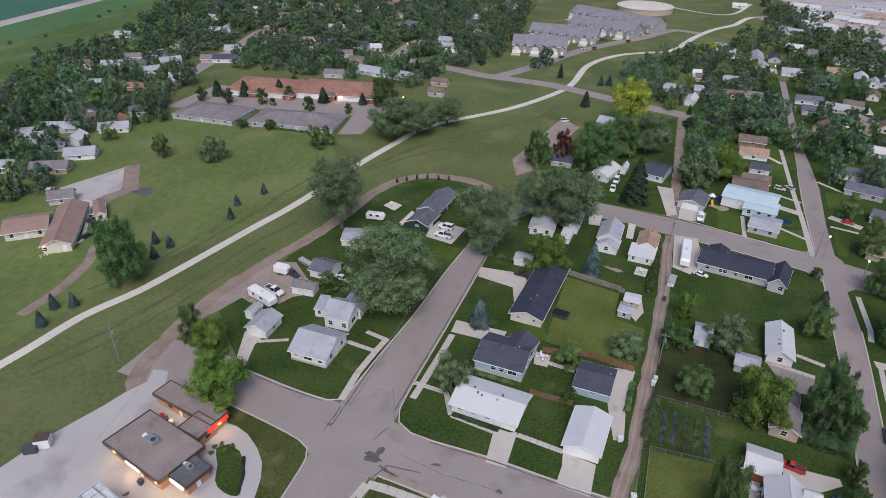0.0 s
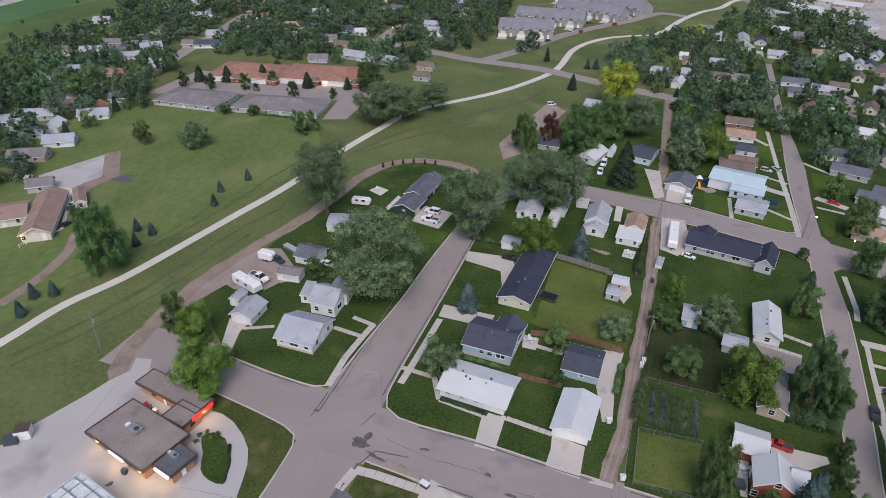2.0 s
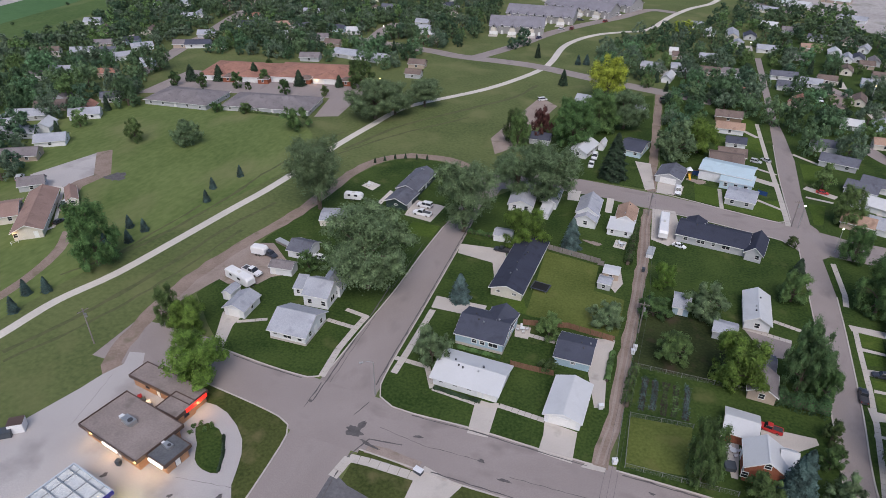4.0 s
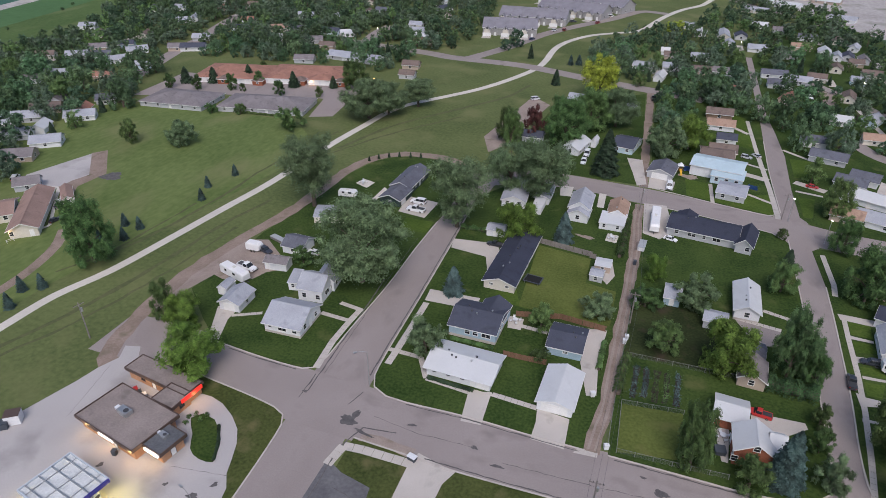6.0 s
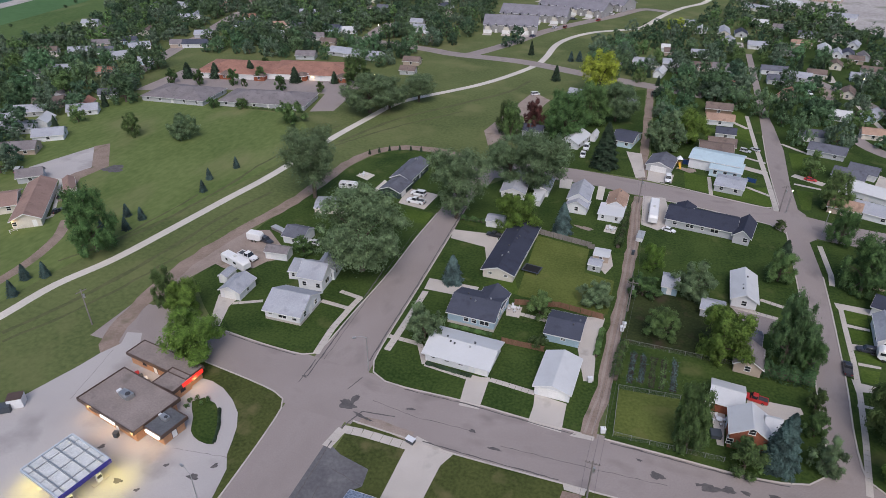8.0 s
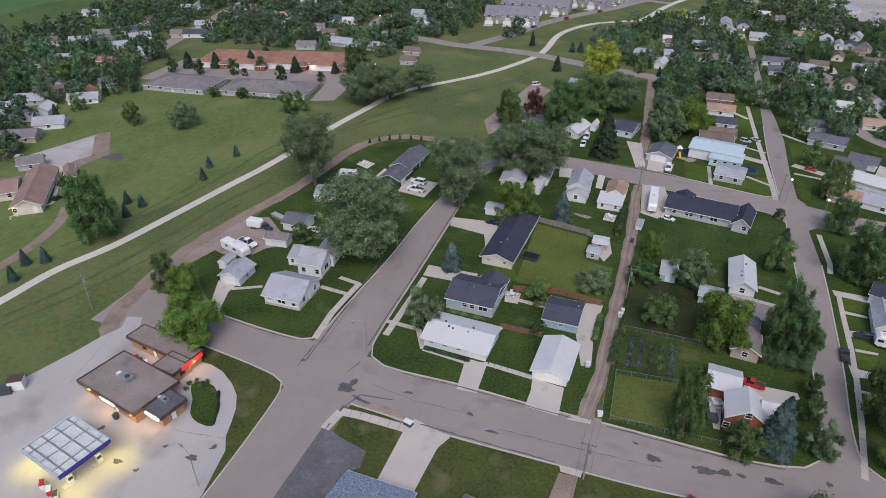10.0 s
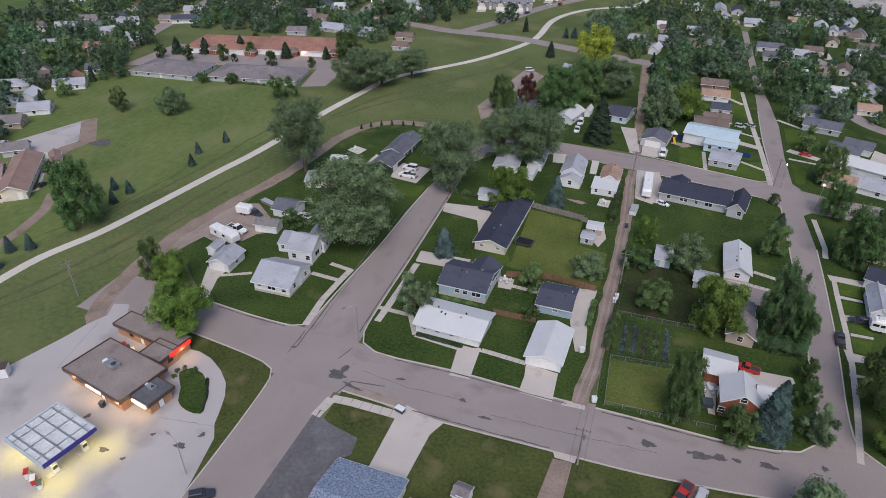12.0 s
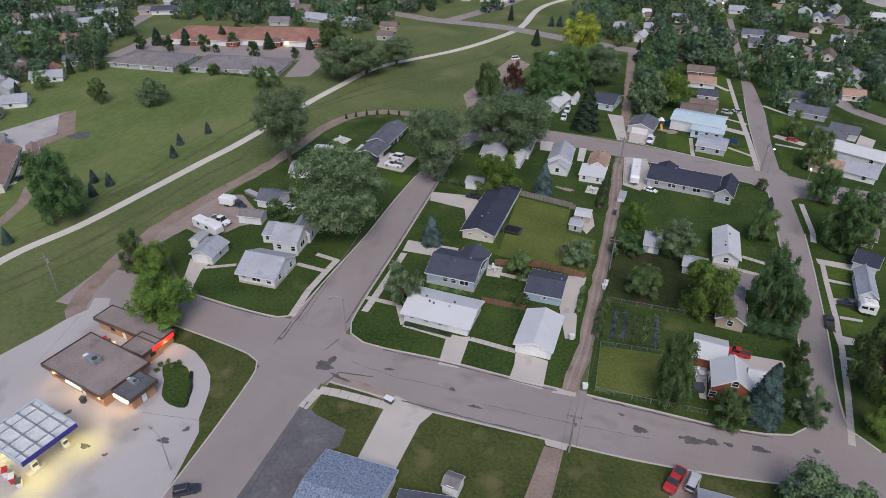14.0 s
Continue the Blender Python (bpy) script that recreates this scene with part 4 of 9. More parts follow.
def playset(x, y, rot, label="wooden play tower with a yellow slide and swings"):
    ob = thing("play_set", label, "play set", pose(x, y, 0, 0, 0, rot))
    for sx in (-0.7, 0.7):
        for sy in (-0.7, 0.7):
            part("post", boxed(sx - 0.06, sx + 0.06, sy - 0.06, sy + 0.06, 0, 2.4), REDWOOD, ob)
    part("platform", boxed(-0.8, 0.8, -0.8, 0.8, 1.2, 1.3), REDWOOD, ob)
    bm = bmesh.new()
    solid(bm, [(-1, -1, 2.4), (1, -1, 2.4), (1, 1, 2.4), (-1, 1, 2.4)], [(-0.1, -0.1, 3.4), (0.1, -0.1, 3.4), (0.1, 0.1, 3.4), (-0.1, 0.1, 3.4)])
    part("roof", bm, W_WHITE, ob)
    bm = bmesh.new()
    solid(bm, [(-0.35, -0.8, 1.3), (0.35, -0.8, 1.3), (0.35, -0.8, 1.2), (-0.35, -0.8, 1.2)], [(-0.35, -3.4, 0.25), (0.35, -3.4, 0.25), (0.35, -3.4, 0.15), (-0.35, -3.4, 0.15)])
    part("slide", bm, paint("yellow_plastic", (0.62, 0.36, 0.03), rough=0.4), ob)
    part("swing_beam", boxed(0.7, 4.0, -0.06, 0.06, 2.2, 2.32), REDWOOD, ob)
    for px in (1.6, 2.8):
        part("swing", boxed(px - 0.25, px + 0.25, -0.1, 0.1, 0.5, 0.55), paint("blue_plastic", (0.05, 0.1, 0.4)), ob)
    for e in (-1, 1):
        part("leg", tube(bmesh.new(), (4.0, 0, 2.3), (4.2, e * 1.0, 0), 0.06, 0.06, 6), REDWOOD, ob)


def garden(points, rows, label="vegetable garden with dark planted rows"):
    """A soil bed with rows of low plants between two sides."""
    a, b, c, d = [Vector((*p, 0)) for p in points]
    ob = slab("garden_soil", "dark tilled soil of a vegetable garden", points, 0.03, LAWN, "soil")
    rng = np.random.default_rng(5)
    for i in range(rows):
        p, q = a.lerp(b, (i + 0.5) / rows), d.lerp(c, (i + 0.5) / rows)
        k0, k1 = rng.uniform(0.02, 0.08), rng.uniform(0.85, 0.98)
        s, e = p.lerp(q, k0), p.lerp(q, k1)
        ribbon("soil_row", "dark bare soil row in the garden", [(s.x, s.y), (e.x, e.y)], (1.25, 1.05), 0.045, SOIL, "soil", ragged=0.25, seed=i)
        n = 420
        u = rng.random(n)
        pts = np.array([list(s.lerp(e, t)) for t in u]) + rng.normal(size=(n, 3)) * np.array([0.34, 0.34, 0.0])
        pts[:, 2] = rng.uniform(0.08, 0.4, n)
        nn = rng.normal(size=(n, 3)) * 0.5 + np.array([0, 0, 1])
        nn /= np.linalg.norm(nn, axis=1, keepdims=True)
        row = tagged(new("plant_row", leaf_mesh("plant_row", pts, nn, 0.11, NEEDLEBLUE if i in (0, 1, 4) else LEAF, rng)), "row of low leafy vegetable plants", "vegetables", kind="stuff")


DARKTARP = paint("dark_blue_grey_cover", (0.05, 0.06, 0.075), rough=0.7)
LAMPYELLOW = glow("lamp_yellow", (1.0, 0.86, 0.25), 10)


# ---- paints and roof coverings ----
W_WHITE = paint("white_siding", (0.66, 0.67, 0.70))
W_CREAM = paint("cream_siding", (0.60, 0.56, 0.50))
W_TOWN = paint("town_house_siding", (0.33, 0.325, 0.33))
W_GREY = paint("grey_siding", (0.42, 0.43, 0.46))
W_BLUE = paint("blue_siding", (0.32, 0.43, 0.52))
W_TAN = paint("tan_siding", (0.42, 0.34, 0.28))
W_GREEN = paint("dark_green_siding", (0.025, 0.045, 0.045))
W_SKY = paint("pale_blue_siding", (0.50, 0.62, 0.70))
W_BROWN = paint("brown_siding", (0.22, 0.15, 0.11))
R_WHITE = shingle("white_metal_roof", (0.53, 0.54, 0.56), 0.05, rough=0.5)
R_PALE = shingle("pale_grey_shingles", (0.34, 0.355, 0.40), 0.16)
R_GREY = shingle("grey_shingles", (0.125, 0.13, 0.16))
R_SLATE = shingle("slate_blue_shingles", (0.068, 0.074, 0.102), 0.15)
R_DARK = shingle("charcoal_shingles", (0.045, 0.050, 0.074), 0.14)
R_TAN = shingle("tan_shingles", (0.35, 0.24, 0.185))
R_BROWN = shingle("brown_shingles", (0.17, 0.132, 0.118))
R_RED = shingle("red_brown_shingles", (0.30, 0.160, 0.124))
R_HALL = shingle("brown_pink_shingles", (0.285, 0.195, 0.168), 0.14)
R_TOWN = shingle("town_house_shingles", (0.215, 0.208, 0.238), 0.16)
R_MAUVE = shingle("mauve_grey_shingles", (0.20, 0.182, 0.19))
R_SKY = shingle("sky_blue_metal_roof", (0.43, 0.54, 0.60), 0.08, rough=0.5)
REDPAINT = paint("red_paint", (0.45, 0.03, 0.03), rough=0.4)
BLUETARP = paint("blue_screen", (0.012, 0.05, 0.17), rough=0.6)
PALECOVER = paint("pale_cover", (0.33, 0.35, 0.37), rough=0.7)
SIGNRED = glow("lit_red_panel", (0.85, 0.03, 0.02), 0.7)
LOTDARK = material("stained_concrete", (0.30, 0.28, 0.27), (0.40, 0.37, 0.355), fine=1.5, broad=0.1, rough=0.85, bump=0.15)
WORN = material("worn_grass", (0.075, 0.092, 0.040), (0.115, 0.122, 0.060), fine=1.0, broad=0.2, rough=0.95, bump=0.6)
PALEGROUND = material("pale_gravel_ground", (0.30, 0.28, 0.27), (0.46, 0.43, 0.42), fine=0.4, broad=0.03, rough=0.95, bump=0.4, spots=((0.16, 0.17, 0.13), 0.03, 0.36))
R_BLUEGREY = material("blue_grey_speckled_shingles", (0.07, 0.095, 0.15), (0.30, 0.36, 0.46), fine=3.2, broad=6.5, rough=0.9, bump=0.5)

# ---- ground and streets ----
bm = bmesh.new()
bmesh.ops.create_grid(bm, x_segments=40, y_segments=40, size=4000)
tagged(link_mesh("ground", bm, GRASS), "open mown green grassland", "ground", kind="structure")
slab("mown_field", "pale yellow-green mown field", [(-169, 127), (-155, 129), (-140, 130), (-120, 131), (-99, 131), (-90, 128), (-82, 120), (-75, 108), (-73, 96), (-74, 84), (-77, 68), (-81, 50), (-86, 32), (-90, 8), (-92, -14), (-115, -20), (-150, 10), (-180, 50), (-200, 90), (-195, 118)], 0.008, MOWN, "field", thick=0.02)
slab("lawn_northeast", "dark green mown lawns of the block", [(-3.2, 62), (-2.6, 45), (-2.1, 30), (-1.7, 14), (-1.1, 4.5), (0.2, 1.4), (3.5, -0.3), (8, -0.6), (20, -0.3), (32, -0.8), (42.1, -1), (43, 12), (43, 26), (43.2, 44), (43.2, 71), (42.2, 90), (42.5, 101.5), (30, 104.5), (14, 105), (3, 102), (-4.6, 90), (-3.8, 75)], 0.02, LAWN, "lawn")
slab("lawn_east", "green lawns between the alley and the street", [(46, -0.9), (58, -1.1), (68, -1.3), (75, -0.7), (79, 0.4), (81.6, 2.9), (82.6, 8), (83, 20), (83.6, 40), (83.8, 60), (83.9, 90), (82.6, 93), (80, 95), (70, 97.3), (58, 99.9), (46, 101.4), (44.8, 90), (45.7, 70), (45.7, 44), (45.6, 26), (45.5, 12)], 0.02, LAWN, "lawn")
slab("lawn_northwest", "dark green mown lawns beside the street", [(-38, 2.9), (-25, 1.6), (-16, 1.4), (-13.9, 2.4), (-12.9, 6), (-12.4, 18), (-11.5, 36), (-11.5, 54), (-11, 70), (-10.6, 85), (-11, 100), (-16, 108), (-22, 112), (-33, 113), (-41, 110.5), (-46.5, 104), (-50, 92), (-51, 77), (-52, 66), (-53.5, 56), (-55, 48), (-55, 30), (-56, 18), (-46, 9)], 0.02, LAWN, "lawn")
slab("lawn_north", "green lawns north of the side street", [(46, 114.2), (58, 111.2), (70, 108.2), (80, 106.2), (82.8, 108), (82.6, 140), (82.9, 170), (83.3, 200), (83, 300), (41, 300), (41.5, 212), (43.8, 150)], 0.02, LAWN, "lawn")
slab("lawn_alley_north", "green lawns west of the alley", [(12, 116), (42, 115.2), (40, 165), (37, 215), (2, 190), (-2, 140), (4, 118)], 0.02, LAWN, "lawn")
slab("lawn_far_northeast", "green lawns beyond the street", [(88.5, 108), (91, 104), (97, 101.8), (140, 97), (260, 240), (250, 400), (110, 400), (86, 300), (86.3, 200), (87.8, 181), (89, 157), (88.2, 127)], 0.02, LAWN, "lawn")
slab("lawn_far_southeast", "green lawns along the street", [(89.3, 88), (91, 89.8), (97, 89.8), (140, 85), (200, 60), (160, -5), (92, 1), (88.2, 4.5), (87.9, 14), (88.9, 28), (89.6, 45), (90, 57), (90.2, 70)], 0.02, LAWN, "lawn")
slab("lawn_south", "green lawns south of the street", [(2.2, -11.9), (14, -12.5), (22, -13), (40, -12.9), (54, -12.7), (68, -11.6), (76, -10.4), (79.5, -14), (79, -60), (2, -60)], 0.02, OLIVELAWN, "lawn")
slab("lawn_station", "green lawn strip beside the filling station", [(-34, -7.2), (-22, -8.8), (-15.5, -10), (-12.9, -11.2), (-11.8, -13.5), (-11.2, -20), (-10.7, -32), (-10.5, -46), (-30, -46), (-36, -20)], 0.02, OLIVELAWN, "lawn")
ribbon("main_street", "worn mauve-grey asphalt street", [(-5.3, -80), (-5.2, -40), (-5.5, -12), (-7, 2), (-7, 30), (-7.4, 60), (-7.9, 88), (-7, 106)], (13.5, 11), 0.010, ASPHALT, "street")
ribbon("cross_street", "worn mauve-grey asphalt cross street", [(-62, -1.5), (-38, -2), (-20, -4.5), (-6, -5.6), (20, -6.3), (44, -6.9), (66, -7), (85, -4.2), (130, 2)], 13.6, 0.013, ASPHALTX, "street")
ribbon("side_street", "grey asphalt side street", [(-8, 102), (8, 109.5), (18, 110.3), (43, 107.7), (54, 105.8), (70, 102.4), (86, 98.6), (100, 95.5), (140, 91)], (10, 13.5), 0.011, ASPHALTX, "street")
ribbon("east_street", "grey asphalt street along the houses", [(80, -50), (83.6, -10), (84.3, 8), (85.6, 26), (86.5, 41), (86.6, 60), (86.7, 90), (85.6, 108), (85.6, 140), (85.3, 175), (84.5, 201), (84, 300)], (10, 8), 0.012, ASPHALT, "street")
ribbon("alley", "rutted bare dirt alley", [(43.0, -1.2), (43.3, 3), (44.3, 12.4), (44.2, 26.6), (44.4, 44), (44.4, 71), (43.4, 91), (43.6, 101)], 2.9, 0.026, DIRT, "alley", ragged=0.25)
for off, k in ((-0.62, 3), (0.62, 4)):
    ribbon("wheel_rut", "pale packed wheel rut in the dirt alley", [(43.1 + off, -0.5), (43.4 + off, 3), (44.3 + off, 12.4), (44.2 + off, 26.6), (44.4 + off, 44), (44.4 + off, 71), (43.4 + off, 91), (43.6 + off, 101)], 0.5, 0.032, GRAVEL, "track", thick=0.004, ragged=0.12, seed=k)
ribbon("alley_north", "bare dirt alley between back yards", [(43.4, 114), (42.2, 140), (41, 170.8), (39.5, 208), (39, 217)], 3.0, 0.026, DIRT, "alley", ragged=0.25)
ribbon("far_street", "far grey street", [(-140, 262), (-84.4, 251.3), (-65.5, 246), (-35.2, 244), (-19.5, 241), (7.7, 231), (30, 224), (62, 214)], 8.5, 0.022, ASPHALT, "street")
ribbon("bike_path", "pale concrete footpath across the grass", [(-88, -25), (-86.2, -9.7), (-85, 4), (-80.5, 18), (-77.4, 36), (-74.2, 57), (-71, 77), (-68, 113), (-65, 136), (-62, 156), (-55.7, 169), (-45, 183.5), (-35.8, 197), (-27, 215), (-19, 237.5), (-17, 255), (-17, 285), (-12, 306), (-2, 324), (12, 336), (24.5, 347.7), (35.5, 392.5), (47, 425.5), (60, 448.7), (70, 481), (84, 494)], (2.6, 4.2), 0.02, PATHCON, "footpath")
ribbon("dirt_track", "bare dirt track curving round the lawn", [(-52, -13), (-56.2, -9), (-58.5, -4), (-60.8, 9.7), (-61.4, 18.4), (-61, 27), (-59.6, 37), (-57.8, 47.3), (-55.5, 55.4), (-54, 65.6), (-53, 77), (-52, 93), (-48.5, 105), (-41.5, 112.5), (-32.7, 115), (-21.7, 114.2), (-12, 108)], 4.0, 0.028, DIRT, "track", ragged=0.35)
slab("gravel_yard", "brown gravel parking yard", [(-57.7, 5.9), (-62.7, 19.5), (-61.7, 34.7), (-57.7, 42.6), (-51.3, 44.8), (-42.7, 37.8), (-39.7, 32.8), (-42.9, 30.3), (-44.4, 26.4), (-51.5, 24.0), (-54.6, 25.0), (-57.5, 14.6)], 0.025, GRAVEL, "yard")
slab("paved_pad", "worn grey paved pad at the street end", [(-54.8, -3.1), (-58.7, 4.4), (-55.2, 6.0), (-48.5, 3.3), (-36.4, 3.0), (-33.8, -8.8), (-43.7, -6.5)], 0.018, ASPHALT, "yard")
slab("station_lot", "pale stained concrete forecourt of the filling station", [(-61.5, -36.0), (-60.2, -28.0), (-56.6, -16.8), (-55.6, -12.4), (-53.8, -8.3), (-55.4, -4.8), (-52.1, -4.0), (-49.9, -7.2), (-47.5, -8.2), (-42.1, -12.4), (-31.6, -11.6), (-28.5, -11.6), (-25.3, -12.5), (-21.7, -14.6), (-18.8, -17.1), (-16.9, -20.1), (-15.7, -23.2), (-14.7, -26.2), (-12.9, -28.8), (-11.0, -37.3), (-10.6, -41.1), (-11.0, -44.9), (-37.5, -53.5), (-52, -50)], 0.03, LOTCONC, "forecourt")
slab("station_island", "green grass island beside the drive lane", [(-28.6, -17.6), (-27.1, -15.9), (-24.2, -16.5), (-21.5, -19.0), (-19.3, -22.3), (-18.3, -25.0), (-21.3, -25.2), (-24.0, -23.8), (-25.8, -20.8)], 0.05, LAWN, "lawn", soft=True)
slab("parking_lot", "cracked dark asphalt parking lot", [(0.0, -17.7), (3.6, -19.6), (9.5, -20.9), (10.0, -24.4), (8.3, -26.1), (9.8, -41.8), (0.9, -44.6), (-0.2, -37.7)], 0.028, DARKTAR, "parking lot")
slab("driveway", "pale concrete driveway", [(13.7, -14.6), (14.5, -11.3), (21.9, -13.2), (20.6, -16.2), (20.0, -27.8), (16.0, -29.1), (13.7, -25.7)], 0.03, CONCRETE, "driveway")
slab("driveway", "pale concrete driveway to the white house", [(18.1, 7.3), (22.6, 7.0), (23.0, -1.4), (19.1, -1.6)], 0.03, CONCRETE, "driveway")
slab("driveway", "pale concrete driveway to the white garage", [(31.9, 6.3), (38.2, 5.5), (38.5, -2.0), (32.3, -1.6), (32.4, 2.8)], 0.03, CONCRETE, "driveway")
slab("driveway", "pale concrete slab beside the blue garage", [(37.4, 34.2), (41.6, 34.9), (41.1, 24.3), (42.1, 13.4), (40.2, 12.8), (37.6, 22.2)], 0.03, CONCRETE, "driveway")
slab("driveway", "pale concrete driveway beside the blue house", [(-1.1, 37.1), (11.5, 37.4), (11.3, 32.5), (-0.7, 32.3)], 0.03, CONCRETE, "driveway")
slab("driveway", "pale concrete driveway beside the dark-roofed house", [(-3.4, 62.4), (8.9, 63.7), (11.5, 55.8), (11.6, 48.4), (9.9, 49.2), (7.5, 56.1), (-2.6, 57.6)], 0.03, CONCRETE, "driveway")
slab("driveway", "pale concrete driveway with parked white vehicles", [(-24.6, 76.2), (-24.3, 82.7), (-14.7, 81.6), (-15.4, 70.9), (-24.2, 72.3)], 0.03, CONCRETE, "driveway")
slab("driveway", "pale concrete driveway to the small garage", [(-45.5, 14.0), (-40.3, 14.7), (-40.3, 10.5), (-37.8, 3.5), (-40.4, 3.3)], 0.03, CONCRETE, "driveway")
slab("driveway", "pale concrete pad with a parked camper", [(44.6, 102.3), (51.2, 102.8), (52.4, 95.8), (52.6, 84.6), (50.3, 81.0), (45.6, 83.0)], 0.03, CONCRETE, "driveway")
slab("driveway", "pale concrete driveway of the grey garage", [(44.8, 123.4), (53.0, 121.6), (52.4, 114.3), (44.9, 114.1)], 0.03, CONCRETE, "driveway")
slab("driveway", "curved concrete driveway to the alley", [(36.2, 137.0), (41.5, 136.7), (44.3, 116.5), (41.4, 114.6), (39.0, 125.5)], 0.03, CONCRETE, "driveway")
slab("driveway", "pale concrete driveway of the brick house", [(70.3, 19.2), (73.1, 18.8), (79.7, 19.0), (80.0, 17.5), (75.3, 13.7), (70.2, 15.9)], 0.03, CONCRETE, "driveway")
slab("driveway", "worn grey driveway", [(68.4, 49.1), (78.2, 47.7), (77.1, 41.3), (72.5, 40.5)], 0.03, ASPHALT, "driveway")
slab("driveway", "pale concrete driveway by the street", [(91.0, 59.0), (98.8, 58.7), (98.1, 56.1), (91.3, 56.7)], 0.03, CONCRETE, "driveway")
slab("driveway", "pale concrete driveway with a parked car", [(91.7, 43.4), (98.2, 44.1), (97.8, 41.9), (91.6, 41.3)], 0.03, CONCRETE, "driveway")
slab("driveway", "pale concrete driveway across the footpath", [(90.1, 31.3), (91.8, 30.4), (94.3, 30.2), (93.7, 28.2), (90.3, 27.5)], 0.03, CONCRETE, "driveway")
slab("driveway", "pale concrete walk to a front door", [(92.1, 50.9), (96.8, 50.4), (96.7, 49.5), (91.9, 49.7)], 0.03, CONCRETE, "path")
slab("driveway", "pale concrete walk to a front door", [(92.3, 37.2), (96.5, 37.2), (96.3, 36.4), (92.2, 36.2)], 0.03, CONCRETE, "path")
slab("driveway", "pale concrete walk to a front door", [(90.0, 24.0), (92.7, 23.9), (92.6, 23.2), (89.8, 23.1)], 0.03, CONCRETE, "path")
slab("driveway", "pale gravel driveway of parked cars", [(61.0, -12.3), (64.7, -11.7), (64.2, -18.6), (59.9, -20.0)], 0.03, GRAVEL, "driveway")
slab("drive_track", "bare dirt drive track", [(41.0, -14.3), (44.1, -14.1), (43.7, -25.2), (39.7, -26.5)], 0.027, DIRT, "track")
slab("garden_bed", "bare lawn patch of dry grass", [(46.9, 12.9), (58.3, 14.0), (57.5, 2.1), (47.3, 0.5)], 0.026, DRYLAWN, "lawn")
# The shade of the trees here is carried by the slab's darker colour.
slab("mossy_yard", "yard lawn with bare earth, darkened for the shade under trees", [(46.0, 28.0), (62.0, 28.2), (66.5, 36.0), (64.0, 42.0), (60.0, 49.0), (52.0, 50.0), (46.2, 49.0)], 0.023, SHADEYARD, "yard")
slab("dry_yard", "worn dry grass yard", [(19.4, 66.8), (33.8, 64.2), (34.3, 52.5), (41.8, 51.0), (42.0, 36.6), (31.0, 36.4), (20.8, 37.4)], 0.026, DRYLAWN, "lawn")
slab("parking_pad", "grey concrete parking pad of the tan building", [(-150.6, 55.0), (-144.0, 76.7), (-130.9, 62.1), (-132.6, 56.7), (-132.6, 52.1), (-136.9, 49.6), (-141.2, 52.6), (-145.7, 51.0)], 0.02, LOTCONC, "yard")
slab("dirt_patch", "bare brown dirt patch", [(-144.4, 77.1), (-141.1, 81.2), (-126.3, 64.8), (-127.5, 53.9), (-118.9, 40.1), (-120.7, 38.6), (-134.6, 53.6), (-130.9, 62.1)], 0.016, DIRT, "yard")
slab("gravel_pad", "bare brown earth pad behind trees", [(-17.1, 139.8), (-14.4, 161.1), (-10.1, 194.4), (-0.7, 185.2), (-4.3, 157.7), (-6.4, 134.5), (-11.5, 125.6)], 0.014, GRAVEL, "yard")
# The garden's yellow lamplight is put into the slab's colour.
slab("hall_garden", "garden lawn beside the hall with lamplight in its colour", [(-132.5, 48.3), (-129.6, 49.3), (-114.3, 30.8), (-113.9, 26.0), (-117.0, 27.5)], 0.022, DRYLAWN, "lawn")
ribbon("farm_drive", "bare dirt drive across the grass", [(-99.1, -1.6), (-99.3, 4.8), (-100.3, 12.3), (-103.5, 22.4), (-109.0, 30.6)], 3.0, 0.014, DIRT, "track")
ribbon("far_drive", "grey access road of the terraced houses", [(-57.5, 246.0), (-53.0, 254.2), (-42.0, 280.1), (-30.5, 315.7), (-15.5, 345.4), (3.3, 376.2), (20.0, 409.2), (37.7, 407.1)], 7.5, 0.021, ASPHALT, "street")
ribbon("far_street", "far grey suburban street", [(-197.9, 155.9), (-214.3, 214.2), (-218.4, 237.3), (-227.0, 263.0), (-235.1, 292.7), (-237.6, 316.4)], 8, 0.021, ASPHALT, "street")
ribbon("far_street", "far grey suburban street", [(-120.6, 247.9), (-127.0, 284.9), (-127.0, 306.7)], 8, 0.021, ASPHALT, "street")
ribbon("far_path", "narrow far path over the grass", [(2.7, 509.0), (41.1, 487.1), (59.7, 496.1), (72.8, 549.6)], 2.5, 0.02, PATHCON, "footpath")

# ---- houses ----
b = house("house", "white house with a low white metal roof and a garage door", "house", 15.6, 12.2, -2.9, 14.6, 9.7, 2.23, ridge='x', rise=1.4, wall=W_WHITE, cover=R_WHITE, trim=W_WHITE, ov=0.6, vents=6, holes=[('f', -5, 'b'), ('f', -2, 'b'), ('f', 1, 'b'), ('f', 3.2, 'd'), ('f', 5.3, 'g'), ('r', 0, 'w'), ('l', 0, 'w')])
b = house("garage", "white garage with a pale metal gable roof", "garage", 35.3, 11.3, -2.0, 7.5, 11.4, 2.2, ridge='y', rise=1.2, wall=W_WHITE, cover=R_WHITE, ov=0.4, holes=[('f', 0, 'G'), ('r', 1, 'd')])
b = house("garage", "pale blue garage with a dark slate roof", "garage", 34.0, 26.8, -1.1, 7.9, 9.0, 2.2, ridge='x', rise=1.3, wall=W_BLUE, cover=R_SLATE, ov=0.35, vents=3, holes=[('f', 0.3, 'b'), ('r', 0, 'g'), ('l', 1, 'd')])
